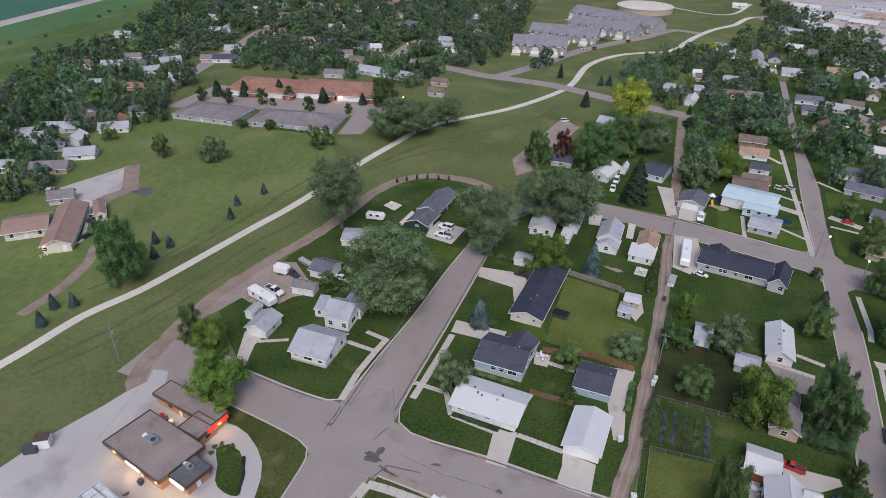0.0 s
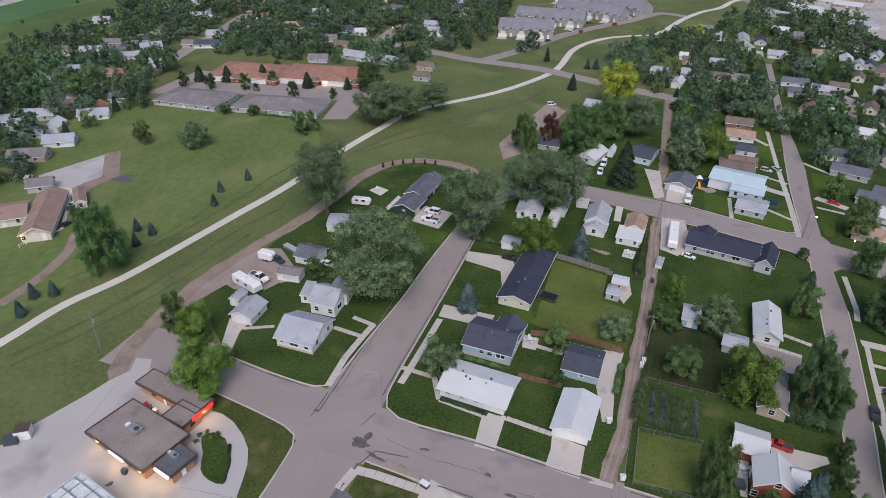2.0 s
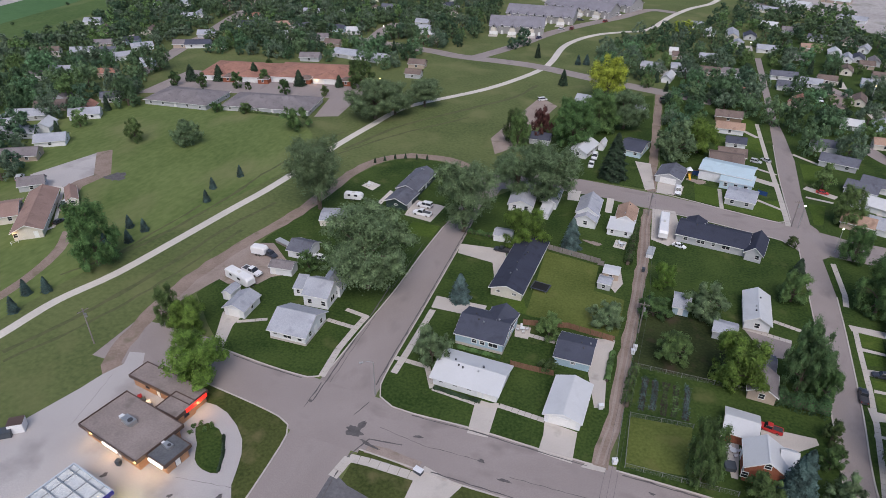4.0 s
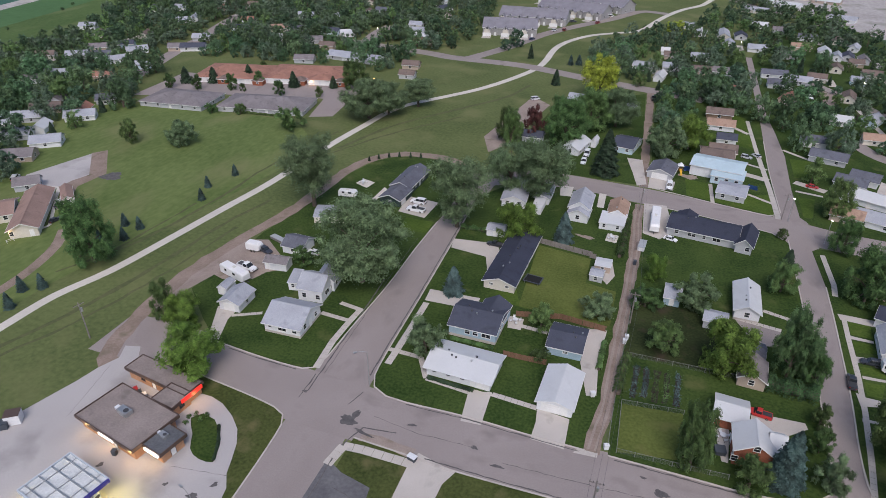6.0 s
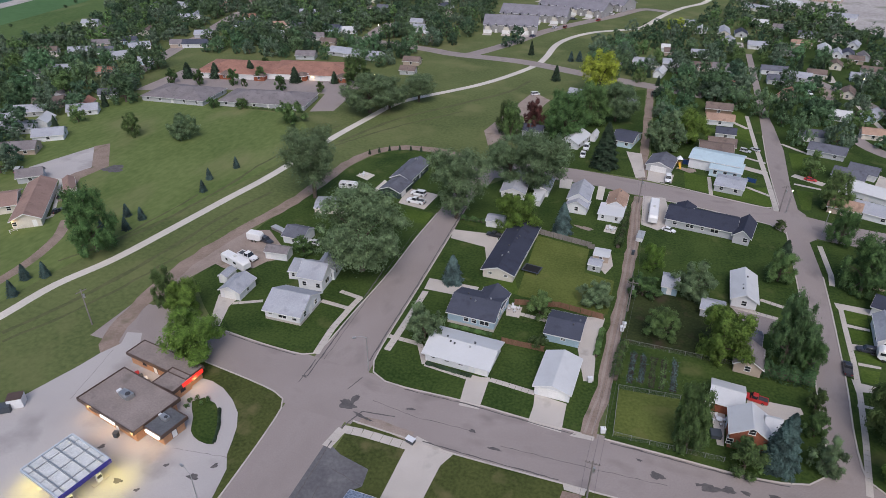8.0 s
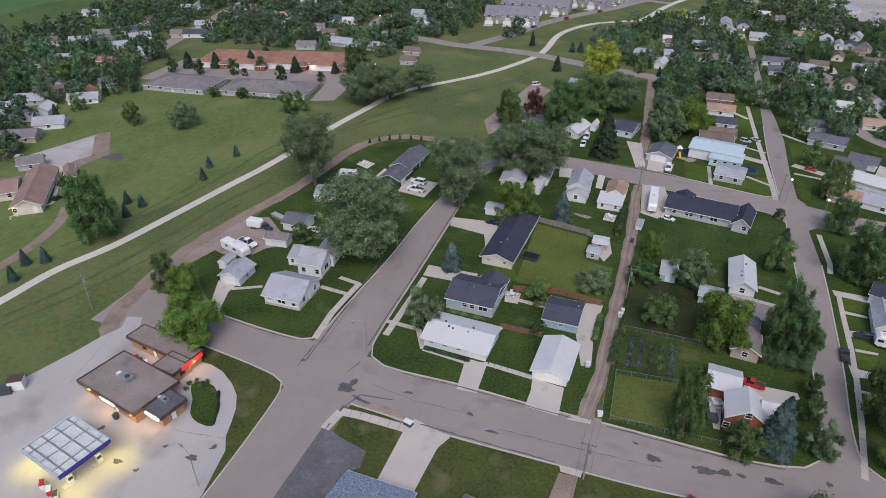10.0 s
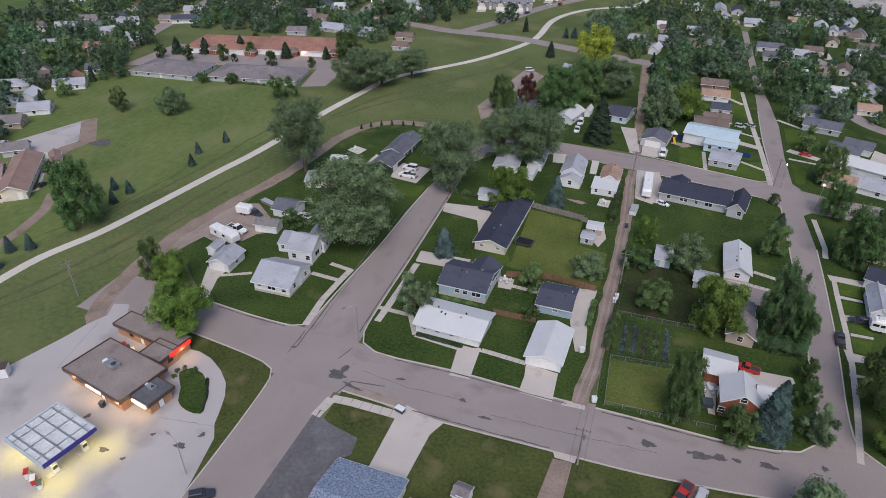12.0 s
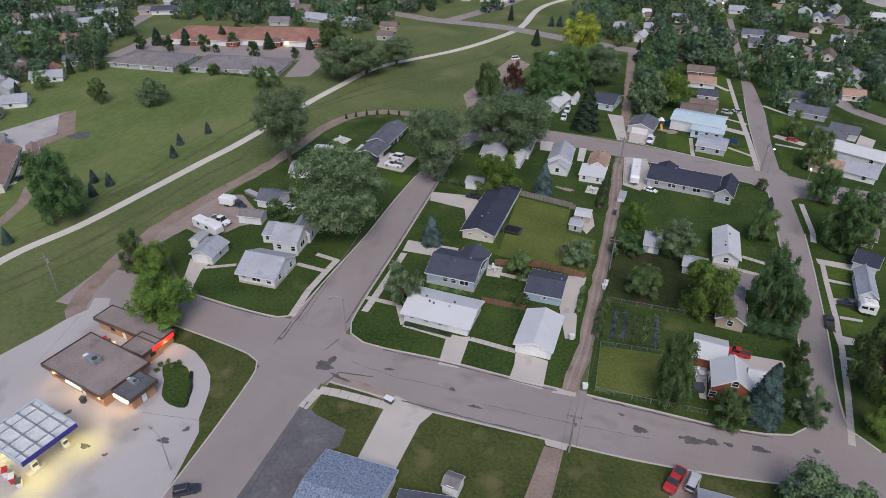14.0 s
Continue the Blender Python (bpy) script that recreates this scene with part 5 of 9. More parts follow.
b = house("house", "pale blue house with a dark shingle roof and a rear wing", "house", 14.2, 26.8, -1.5, 11.3, 10.6, 2.85, ridge='x', rise=1.9, wall=W_BLUE, cover=R_SLATE, ov=0.35, vents=4, foot=0.7, holes=[('f', -1, 'w'), ('f', 0.8, 'w'), ('f', 3.2, 'W'), ('r', -1, 'w'), ('r', 1.5, 'w'), ('l', 0, 'w')])
body(b, 16.7, 30.2, -4.3, 6.6, 6.9, 2.85, ridge='y', rise=2.0, wall=W_BLUE, cover=R_SLATE, ov=0.35, holes=[('r', 0, 'w'), ('b', 0, 'w')])
b = house("house", "long white ranch house with a charcoal shingle roof", "house", 15.2, 54.8, -2.1, 8.6, 26.4, 2.31, ridge='y', rise=1.5, wall=W_CREAM, cover=R_DARK, ov=0.5, vents=6, holes=[('f', -2, 'b'), ('f', 2, 'b'), ('r', -6, 'w'), ('r', 0, 'd'), ('r', 4, 'w'), ('l', -7, 'g'), ('l', 0, 'w'), ('l', 5, 'w')])
b = house("house", "white two-part house with a pale metal roof", "house", 27.0, 90.8, 0.2, 6.7, 10.8, 3.39, ridge='y', rise=2.2, wall=W_WHITE, cover=R_PALE, ov=0.35)
body(b, 27.2, 85.8, -3.4, 6.5, 5.4, 2.39, ridge='y', rise=1.7, wall=W_WHITE, cover=R_PALE, ov=0.3)
b = house("house", "white house with a tan shingle roof and a white lean-to", "house", 37.8, 91.0, -0.7, 5.9, 9.5, 2.7, ridge='y', rise=1.7, wall=W_WHITE, cover=R_TAN, ov=0.35, vents=2)
body(b, 37.0, 84.3, -2.2, 7.2, 6.1, 2.2, kind='shed', rise=0.8, wall=W_WHITE, cover=R_WHITE, ov=0.25, holes=[('f', -2, 'n'), ('f', 1.8, 'n')])
b = house("garage", "grey metal garage with a small white lean-to", "garage", 15.1, 95.9, -0.1, 4.9, 10.1, 2.2, ridge='y', rise=1.1, wall=W_WHITE, cover=R_PALE, ov=0.3, holes=[('f', 0, 'w')])
body(b, 14.9, 87.5, -1.5, 3.2, 6.9, 1.98, kind='shed', rise=0.5, wall=W_WHITE, cover=R_WHITE, ov=0.15, holes=[])
b = house("house", "grey-roofed house half hidden by trees", "house", 6.8, 93.2, 4.8, 7.8, 14.9, 2.31, ridge='y', rise=1.6, wall=W_WHITE, cover=R_PALE)
b = house("shed", "small white garden shed with a grey roof", "shed", 6.9, 69.3, 1.3, 5.2, 4.7, 1.98, ridge='x', rise=0.8, wall=W_WHITE, cover=R_PALE, ov=0.2, holes=[('f', 0, 'd')])
b = house("shed", "small brown-grey shed with a white flat roof", "shed", 37.4, 60.5, -0.8, 4.1, 4.1, 1.98, ridge='x', rise=0.25, wall=W_TAN, cover=R_WHITE, ov=0.15, holes=[('f', 0, 'n')])
b = house("shed", "small grey garden shed beside the alley", "shed", 36.5, 55.3, -5.2, 3.4, 3.6, 1.89, ridge='x', rise=0.7, wall=W_GREY, cover=R_PALE, ov=0.15, holes=[('f', 0, 'n')])
# east of the alley
b = house("house", "long pale house with a charcoal hip and gable roof", "house", 61.5, 88.3, -7.7, 18.9, 10.6, 2.39, ridge='x', rise=2.0, wall=W_GREY, cover=R_DARK, ov=0.45, vents=3, holes=[('f', -6.5, 'w'), ('f', -3, 'w'), ('f', -2, 'w'), ('f', 0.8, 'n'), ('f', 4, 'W'), ('l', 0, 'g')])
body(b, 72.4, 85.3, -11.2, 5.0, 10.9, 2.39, ridge='y', rise=2.1, wall=W_GREY, cover=R_DARK, ov=0.45, holes=[('f', 1, 'w'), ('r', 0, 'w')])
body(b, 56.8, 92.4, -7.7, 5.7, 6.3, 2.39, ridge='y', rise=1.3, wall=W_GREY, cover=R_DARK, ov=0.45, holes=[])
b = house("garage", "grey garage with a slate shingle roof", "garage", 48.6, 126.7, -9.7, 8.7, 10.3, 2.2, ridge='y', rise=1.6, wall=W_GREY, cover=R_GREY, ov=0.35, holes=[('f', 0, 'G')])
b = house("house", "two-storey pale house with a sky-blue metal roof", "house", 65.9, 133.6, -11.1, 16.6, 11.4, 3.54, ridge='x', rise=1.3, wall=W_WHITE, cover=R_SKY, ov=0.35, holes=[('f', 0, 'W'), ('l', 0, 'w')])
body(b, 68.8, 127.3, -9.1, 10.3, 6.9, 2.77, kind='shed', rise=0.7, wall=W_SKY, cover=R_SKY, ov=0.35, holes=[('f', -3, 'w'), ('f', 0, 'w'), ('f', 3, 'w')])
b = house("house", "low grey porch building with weathered roof", "house", 69.9, 117.2, -9.4, 8.9, 9.8, 2.2, ridge='x', rise=1.0, wall=W_GREY, cover=R_PALE, ov=0.3, vents=1)
b = house("house", "brown-roofed house behind the blue roof", "house", 65.7, 145.8, 0.4, 11.4, 12.2, 2.31, ridge='x', rise=1.6, wall=W_TAN, cover=R_BROWN)
b = house("house", "white house with a pale metal gable roof", "house", 70.9, 54.9, -1.4, 6.1, 12.8, 2.54, ridge='y', rise=1.7, wall=W_WHITE, cover=R_WHITE, ov=0.4, vents=3, foot=0.5)
b = house("garage", "small pale garage half under a tree", "garage", 64.0, 45.2, -5.6, 5.2, 5.1, 2.2, ridge='x', rise=1.0, wall=W_GREY, cover=R_PALE, ov=0.3)
b = house("shed", "small grey-blue shed with a ribbed roof", "shed", 54.6, 52.4, -1.8, 4.0, 6.7, 2.2, ridge='x', rise=1.3, wall=W_BLUE, cover=R_PALE, ov=0.25, holes=[('f', 0, 'd')])
b = house("house", "mauve-roofed house under a large tree", "house", 70.7, 28.8, -4.7, 5.8, 7.2, 2.31, ridge='y', rise=1.8, wall=W_TAN, cover=R_MAUVE, ov=0.4)
body(b, 72.2, 35.1, -3.9, 2.6, 6.7, 2.31, ridge='x', rise=1.4, wall=W_GREY, cover=R_GREY, ov=0.3, holes=[])
b = house("house", "red brick house with a pale grey gable roof", "house", 69.5, 7.4, 0.3, 7.1, 6.6, 3.54, ridge='y', rise=2.4, wall=BRICK, cover=R_WHITE, ov=0.35, holes=[('f', -3, 'w'), ('f', 0, 'n'), ('f', 3, 'w'), ('f', 0, 'U'), ('l', 2, 'w'), ('l', -2, 'd')])
body(b, 73.2, 8.8, -0.4, 2.9, 5.1, 3.23, ridge='x', rise=1.9, wall=BRICK, cover=R_WHITE, ov=0.3, holes=[('r', 0, 'w')])
b = house("garage", "brick garage with a pale grey roof", "garage", 66.3, 15.8, -5.2, 6.1, 6.9, 2.31, ridge='x', rise=1.2, wall=BRICK, cover=R_WHITE, ov=0.3, holes=[('f', -3, 'd'), ('r', 0, 'g')])
# west of the street
b = house("house", "white house with a large weathered grey gable roof", "house", -25.6, 14.4, 1.0, 9.7, 10.5, 2.54, ridge='x', rise=2.6, wall=W_WHITE, cover=R_PALE, ov=0.5, foot=0.6, holes=[('f', -3, 'b'), ('f', 0, 'W'), ('f', 3, 'w'), ('r', -2.5, 'w'), ('r', 0, 'd'), ('r', 2.5, 'w')])
b = house("house", "white house with a grey gable roof and a rear wing", "house", -26.2, 26.6, 2.9, 6.8, 8.2, 3.31, ridge='x', rise=2.4, wall=W_WHITE, cover=R_PALE, ov=0.35, holes=[('f', -1.5, 'w'), ('f', 2, 'w'), ('r', -1, 'W'), ('r', 1.5, 'w')])
body(b, -25.4, 31.8, 7.9, 5.2, 8.1, 2.93, ridge='y', rise=2.2, wall=W_WHITE, cover=R_PALE, ov=0.3)
body(b, -32.6, 27.8, 9.6, 2.7, 5.0, 2.31, kind='shed', rise=0.9, wall=W_WHITE, cover=R_PALE, ov=0.2, holes=[('f', 0, 'n')])
b = house("garage", "small white garage with a grey gable roof", "garage", -41.8, 16.6, 1.4, 5.9, 7.3, 2.2, ridge='y', rise=1.4, wall=W_WHITE, cover=R_PALE, ov=0.35, holes=[('f', 0, 'g'), ('r', 0, 'n')])
b = house("shed", "tiny white shed with a grey roof", "shed", -47.2, 20.1, -0.5, 2.6, 4.1, 2.07, ridge='y', rise=0.8, wall=W_WHITE, cover=R_PALE, ov=0.15, holes=[('f', 0, 'd')])
b = house("shed", "low white shed with a mauve-grey roof", "shed", -41.2, 33.6, 6.1, 6.5, 4.1, 2.2, ridge='x', rise=1.1, wall=W_WHITE, cover=R_MAUVE, ov=0.3, holes=[('f', -2, 'd')])
b = house("garage", "white garage with a slate hip roof", "garage", -41.0, 43.3, -1.4, 6.7, 7.0, 2.23, ridge='x', rise=1.7, wall=W_WHITE, cover=R_GREY, ov=0.4, holes=[('r', 0, 'G'), ('f', 0, 'n')])
b = house("house", "dark green house with a grey shingle gable roof", "house", -27.8, 91.2, -2.5, 7.5, 16.1, 2.46, ridge='y', rise=1.7, wall=W_GREEN, cover=R_GREY, ov=0.5, vents=4, holes=[('r', -3, 'w'), ('r', 0, 'd'), ('r', 3, 'W')])
body(b, -27.8, 79.2, -4.4, 7.5, 9.2, 2.23, ridge='y', rise=1.5, wall=W_GREEN, cover=R_GREY, ov=0.45, holes=[('f', 0, 'b'), ('r', -1.5, 'g')])
b = house("shed", "long low shed with a pale roof behind a tree", "shed", -40.6, 62.6, 18.6, 10.5, 7.5, 2.07, ridge='x', rise=0.5, wall=W_CREAM, cover=R_PALE, ov=0.2, holes=[('f', -2, 'd')])
# beyond the field
b = house("hall", "tan-roofed hall with white gable ends", "hall", -123.2, 33.6, 38.0, 8.4, 27.0, 2.62, ridge='y', rise=2.0, wall=W_CREAM, cover=R_HALL, ov=0.6, holes=[('f', -3, 'w'), ('f', 2, 'd'), ('r', -5, 'w'), ('r', 0, 'w'), ('r', 5, 'w')])
body(b, -133.6, 29.7, 41.7, 12.1, 11.7, 2.62, ridge='x', rise=1.8, wall=W_CREAM, cover=R_HALL, ov=0.6)
b = house("garage", "small tan-roofed garage standing beside the hall", "garage", -122.9, 45.8, 49.0, 3.6, 10.8, 2.2, ridge='y', rise=1.1, wall=W_CREAM, cover=R_HALL, ov=0.3)
b = house("apartment_row", "long grey-roofed row of flats", "apartment row", -151.4, 135.8, 4.7, 30.2, 19.6, 2.2, ridge='x', rise=2.6, kind='hip', wall=W_GREY, cover=R_MAUVE, ov=0.5, far=True)
b = house("apartment_row", "long grey-roofed row of flats", "apartment row", -113.0, 142.1, 9.6, 38.1, 18.6, 2.2, ridge='x', rise=2.6, kind='hip', wall=W_GREY, cover=R_MAUVE, ov=0.5, far=True)


def flats(x, y, rot, L, garages, porches):
    """A long row of flats: a red hip roof, garage wings in front and small brick porches between."""
    M = pose(x, y, 0, 0, 0, rot)
    ob = house("apartment_row", "red-roofed row of flats with white garage fronts", "apartment row", x, y, rot, L, 22.0, 2.6, ridge="x", rise=2.8, kind="hip", wall=W_WHITE, cover=R_RED, ov=0.4, far=True)
    for a in garages:
        c = M @ Vector((a, -9.2, 0))
        body(ob, c.x, c.y, rot, 12.5, 9.0, 2.55, ridge="y", rise=2.0, kind="hip", wall=W_WHITE, cover=R_RED, ov=0.4, holes=[("f", -3, "G"), ("f", 3, "G")])
    for a in porches:
        c = M @ Vector((a, -12.0, 0))
        body(ob, c.x, c.y, rot, 5.6, 6.0, 2.3, ridge="y", rise=1.4, kind="hip", wall=BRICK, cover=R_BROWN, ov=0.35, holes=[("f", 0, "w")])
    return ob


flats(-151.5, 178.6, 11, 36, (-10.5, 5.5), (-2.5, 14.5))
flats(-117.0, 188.6, 12, 41, (-12.5, 7.0), (-2.5, 17.0))
slab("court", "worn grey paved court between the rows of flats", [(-179.1, 135.8), (-180.7, 174.3), (-138.4, 177.8), (-95.8, 184.2), (-85.9, 175.8), (-81.9, 140.8), (-90.8, 136.9), (-96.2, 160.0), (-103.1, 159.5), (-144.1, 149.8)], 0.02, ASPHALT, "yard")
# rows of terraced houses by the water tank


def terrace(x, y, rot, L, units):
    """A two-storey terrace: a long steep grey roof over grey fronts, with white gabled garage bays."""
    M = pose(x, y, 0, 0, 0, rot)
    ob = house("terraced_house", "two-storey grey terrace with white gabled garage bays", "terraced house", x, y, rot, L, 19.0, 4.4, ridge="x", rise=4.4, wall=W_TOWN, cover=R_TOWN, ov=0.5, holes=[("r", -4, "w"), ("r", 3, "w"), ("l", 0, "w")], far=True, group="terraced houses")
    step = L / units
    for k in range(units):
        a = (k + 0.5) * step - L / 2
        c = M @ Vector((a - step * 0.2, -9.3, 0))
        body(ob, c.x, c.y, rot, step * 0.38, 7.0, 3.7, ridge="y", rise=2.1, wall=W_CREAM, cover=R_TOWN, ov=0.45, holes=[("f", 0, "G"), ("f", 0, "U"), ("r", 0, "w")], far=True)
        c = M @ Vector((a + step * 0.24, -8.4, 0))
        body(ob, c.x, c.y, rot, step * 0.27, 5.0, 3.8, ridge="y", rise=1.7, wall=W_TOWN, cover=R_TOWN, ov=0.4, holes=[("f", 0, "U"), ("f", 0, "d")], far=True)
        pad = [M @ Vector((a - step * 0.2 + u, v, 0)) for u, v in ((-2.7, -17.6), (2.7, -17.6), (2.7, -12.8), (-2.7, -12.8))]
        slab("driveway", "short pale concrete drive before a terrace garage", [(q.x, q.y) for q in pad], 0.03, CONCRETE, "driveway")
    return ob


terrace(-50.7, 314.4, 9.7, 33.1, 3)
terrace(-43.6, 351.4, 0.8, 44.4, 4)
terrace(-22.8, 383.6, -15.1, 48.1, 4)
terrace(-19.8, 416.3, -24.1, 70.3, 5)


def water_tank(x, y, r, h):
    """A wide low round tank with a shallow cone roof."""
    ob = thing("water_tank", "wide low round concrete water tank with a pale roof", "water tank", pose(x, y, 0))
    n = 64
    ring = lambda rr, z: [(rr * math.cos(2 * math.pi * i / n), rr * math.sin(2 * math.pi * i / n), z) for i in range(n)]
    part("wall", solid(bmesh.new(), ring(r, 0), ring(r, h)), W_TAN, ob)
    part("roof", loft(bmesh.new(), [ring(r + 0.4, h), ring(r + 0.4, h + 0.3), ring(r * 0.5, h + r * 0.05), ring(0.3, h + r * 0.07)]), PATHCON, ob)
    return ob


water_tank(-6.9, 476.6, 21.5, 4)
# suburban houses
house("house", "small tan house with a brown roof under trees", "house", 45.5, 283.6, 4, 9.0, 6.6, 2.1, "suburban houses", ridge="x", rise=1.9, kind="gable", wall=W_TAN, cover=R_BROWN, far=True)
house("house", "small grey house with a pale roof under trees", "house", 46.4, 260.1, 4, 9.8, 6.6, 2.1, "suburban houses", ridge="x", rise=1.9, kind="gable", wall=W_GREY, cover=R_PALE, far=True)
house("house", "small white house with a pale roof under trees", "house", 59.1, 285.0, 4, 9.0, 6.6, 2.1, "suburban houses", ridge="x", rise=1.9, kind="gable", wall=W_WHITE, cover=R_PALE, far=True)
house("house", "small tan house with a brown roof under trees", "house", 60.1, 258.5, 0, 9.8, 6.6, 2.1, "suburban houses", ridge="x", rise=1.9, kind="gable", wall=W_TAN, cover=R_BROWN, far=True)
house("house", "small cream house with a pale roof under trees", "house", 72.4, 346.5, 90, 18.0, 7.4, 2.1, "suburban houses", ridge="x", rise=1.9, kind="gable", wall=W_CREAM, cover=R_PALE, far=True)
house("house", "small grey house with a slate roof under trees", "house", 82.1, 345.4, 90, 9.8, 7.4, 2.1, "suburban houses", ridge="x", rise=1.9, kind="gable", wall=W_GREY, cover=R_SLATE, far=True)
house("house", "small white house with a pale roof under trees", "house", 89.4, 315.8, 0, 10.7, 7.4, 2.1, "suburban houses", ridge="x", rise=1.9, kind="gable", wall=W_WHITE, cover=R_PALE, far=True)
house("house", "small white house with a grey roof under trees", "house", 93.6, 263.4, 0, 12.3, 6.6, 2.1, "suburban houses", ridge="x", rise=1.9, kind="gable", wall=W_WHITE, cover=R_GREY, far=True)
house("house", "small white house with a grey roof under trees", "house", 94.9, 246.8, 0, 11.5, 7.4, 2.1, "suburban houses", ridge="x", rise=1.9, kind="gable", wall=W_WHITE, cover=R_GREY, far=True)
house("house", "small grey house with a pale roof under trees", "house", 104.6, 255.3, -8, 9.8, 6.6, 2.1, "suburban houses", ridge="x", rise=1.9, kind="gable", wall=W_GREY, cover=R_PALE, far=True)
house("house", "small tan house with a red roof under trees", "house", 96.1, 223.8, 70, 9.8, 6.6, 2.1, "suburban houses", ridge="x", rise=1.9, kind="gable", wall=W_TAN, cover=R_RED, far=True)
house("house", "small white house with a tan roof under trees", "house", 67.7, 179.2, 0, 10.7, 6.6, 2.1, "suburban houses", ridge="x", rise=1.9, kind="gable", wall=W_WHITE, cover=R_TAN, far=True)
house("house", "small brown house with a brown roof under trees", "house", 67.5, 193.5, 0, 10.7, 6.6, 2.1, "suburban houses", ridge="x", rise=1.9, kind="gable", wall=W_BROWN, cover=R_BROWN, far=True)
house("house", "small white house with a slate roof under trees", "house", 69.4, 163.6, 0, 7.4, 4.9, 2.1, "suburban houses", ridge="x", rise=1.9, kind="gable", wall=W_WHITE, cover=R_SLATE, far=True)
house("house", "small tan house with a brown roof under trees", "house", 67.8, 151.8, 0, 9.8, 7.4, 2.1, "suburban houses", ridge="x", rise=1.9, kind="gable", wall=W_TAN, cover=R_BROWN, far=True)
house("house", "small white house with a grey roof under trees", "house", 99.6, 172.2, 0, 9.0, 6.6, 2.1, "suburban houses", ridge="x", rise=1.9, kind="gable", wall=W_WHITE, cover=R_GREY, far=True)
house("house", "small grey house with a grey roof under trees", "house", 102.6, 157.3, -15, 12.3, 7.4, 2.1, "suburban houses", ridge="x", rise=1.9, kind="gable", wall=W_GREY, cover=R_GREY, far=True)
house("house", "small white house with a white roof under trees", "house", 112.9, 200.0, -10, 8.2, 5.7, 2.1, "suburban houses", ridge="x", rise=1.9, kind="gable", wall=W_WHITE, cover=R_WHITE, far=True)
house("house", "small sky house with a pale roof under trees", "house", 124.6, 204.3, 60, 10.7, 6.6, 2.1, "suburban houses", ridge="x", rise=1.9, kind="gable", wall=W_SKY, cover=R_PALE, far=True)
house("house", "small cream house with a tan roof under trees", "house", 120.9, 181.3, 0, 8.2, 5.7, 2.1, "suburban houses", ridge="x", rise=1.9, kind="gable", wall=W_CREAM, cover=R_TAN, far=True)
house("house", "small sky house with a pale roof under trees", "house", 130.2, 263.7, -5, 7.4, 5.7, 2.1, "suburban houses", ridge="x", rise=1.9, kind="gable", wall=W_SKY, cover=R_PALE, far=True)
house("house", "small white house with a pale roof under trees", "house", 128.1, 310.7, 80, 9.8, 5.7, 2.1, "suburban houses", ridge="x", rise=1.9, kind="gable", wall=W_WHITE, cover=R_PALE, far=True)
house("house", "small grey house with a slate roof under trees", "house", 133.5, 312.7, 80, 9.8, 6.6, 2.1, "suburban houses", ridge="x", rise=1.9, kind="gable", wall=W_GREY, cover=R_SLATE, far=True)
house("house", "small tan house with a brown roof under trees", "house", 135.1, 298.8, 0, 7.4, 5.7, 2.1, "suburban houses", ridge="x", rise=1.9, kind="gable", wall=W_TAN, cover=R_BROWN, far=True)
house("house", "small white house with a pale roof under trees", "house", 140.3, 334.9, 70, 9.0, 5.7, 2.1, "suburban houses", ridge="x", rise=1.9, kind="gable", wall=W_WHITE, cover=R_PALE, far=True)
house("house", "small tan house with a tan roof under trees", "house", 112.5, 327.2, 0, 10.7, 6.6, 2.1, "suburban houses", ridge="x", rise=1.9, kind="gable", wall=W_TAN, cover=R_TAN, far=True)
house("house", "small grey house with a grey roof under trees", "house", 106.1, 136.2, -20, 9.8, 6.6, 2.1, "suburban houses", ridge="x", rise=1.9, kind="gable", wall=W_GREY, cover=R_GREY, far=True)
house("house", "small white house with a grey roof under trees", "house", 111.0, 141.3, -20, 9.0, 6.6, 2.1, "suburban houses", ridge="x", rise=1.9, kind="gable", wall=W_WHITE, cover=R_GREY, far=True)
house("house", "small white house with a white roof under trees", "house", 109.9, 124.6, -25, 20, 7, 2.1, "suburban houses", ridge="x", rise=1.9, kind="gable", wall=W_WHITE, cover=R_WHITE, far=True)
house("house", "small white house with a pale roof under trees", "house", 108.5, 110.5, -20, 12, 8, 2.1, "suburban houses", ridge="x", rise=1.9, kind="gable", wall=W_WHITE, cover=R_PALE, far=True)
house("house", "small tan house with a tan roof under trees", "house", 100.8, 110.7, -15, 9, 6, 2.1, "suburban houses", ridge="x", rise=1.9, kind="gable", wall=W_TAN, cover=R_TAN, far=True)
house("house", "small white house with a pale roof under trees", "house", 51.8, 364.1, 0, 8.2, 6.6, 2.1, "suburban houses", ridge="x", rise=1.9, kind="gable", wall=W_WHITE, cover=R_PALE, far=True)
house("house", "small white house with a white roof under trees", "house", 41.6, 291.3, 0, 4.9, 3.3, 2.1, "suburban houses", ridge="x", rise=1.9, kind="gable", wall=W_WHITE, cover=R_WHITE, far=True)
house("house", "small white house with a pale roof under trees", "house", 19.2, 250.0, 0, 8.2, 4.9, 2.1, "suburban houses", ridge="x", rise=1.9, kind="gable", wall=W_WHITE, cover=R_PALE, far=True)
house("house", "small white house with a white roof under trees", "house", 41.5, 241.0, 80, 10.7, 4.9, 2.1, "suburban houses", ridge="x", rise=1.9, kind="gable", wall=W_WHITE, cover=R_WHITE, far=True)
house("house", "small grey house with a pale roof under trees", "house", 11.2, 192.6, -10, 10.7, 6.6, 2.1, "suburban houses", ridge="x", rise=1.9, kind="gable", wall=W_GREY, cover=R_PALE, far=True)
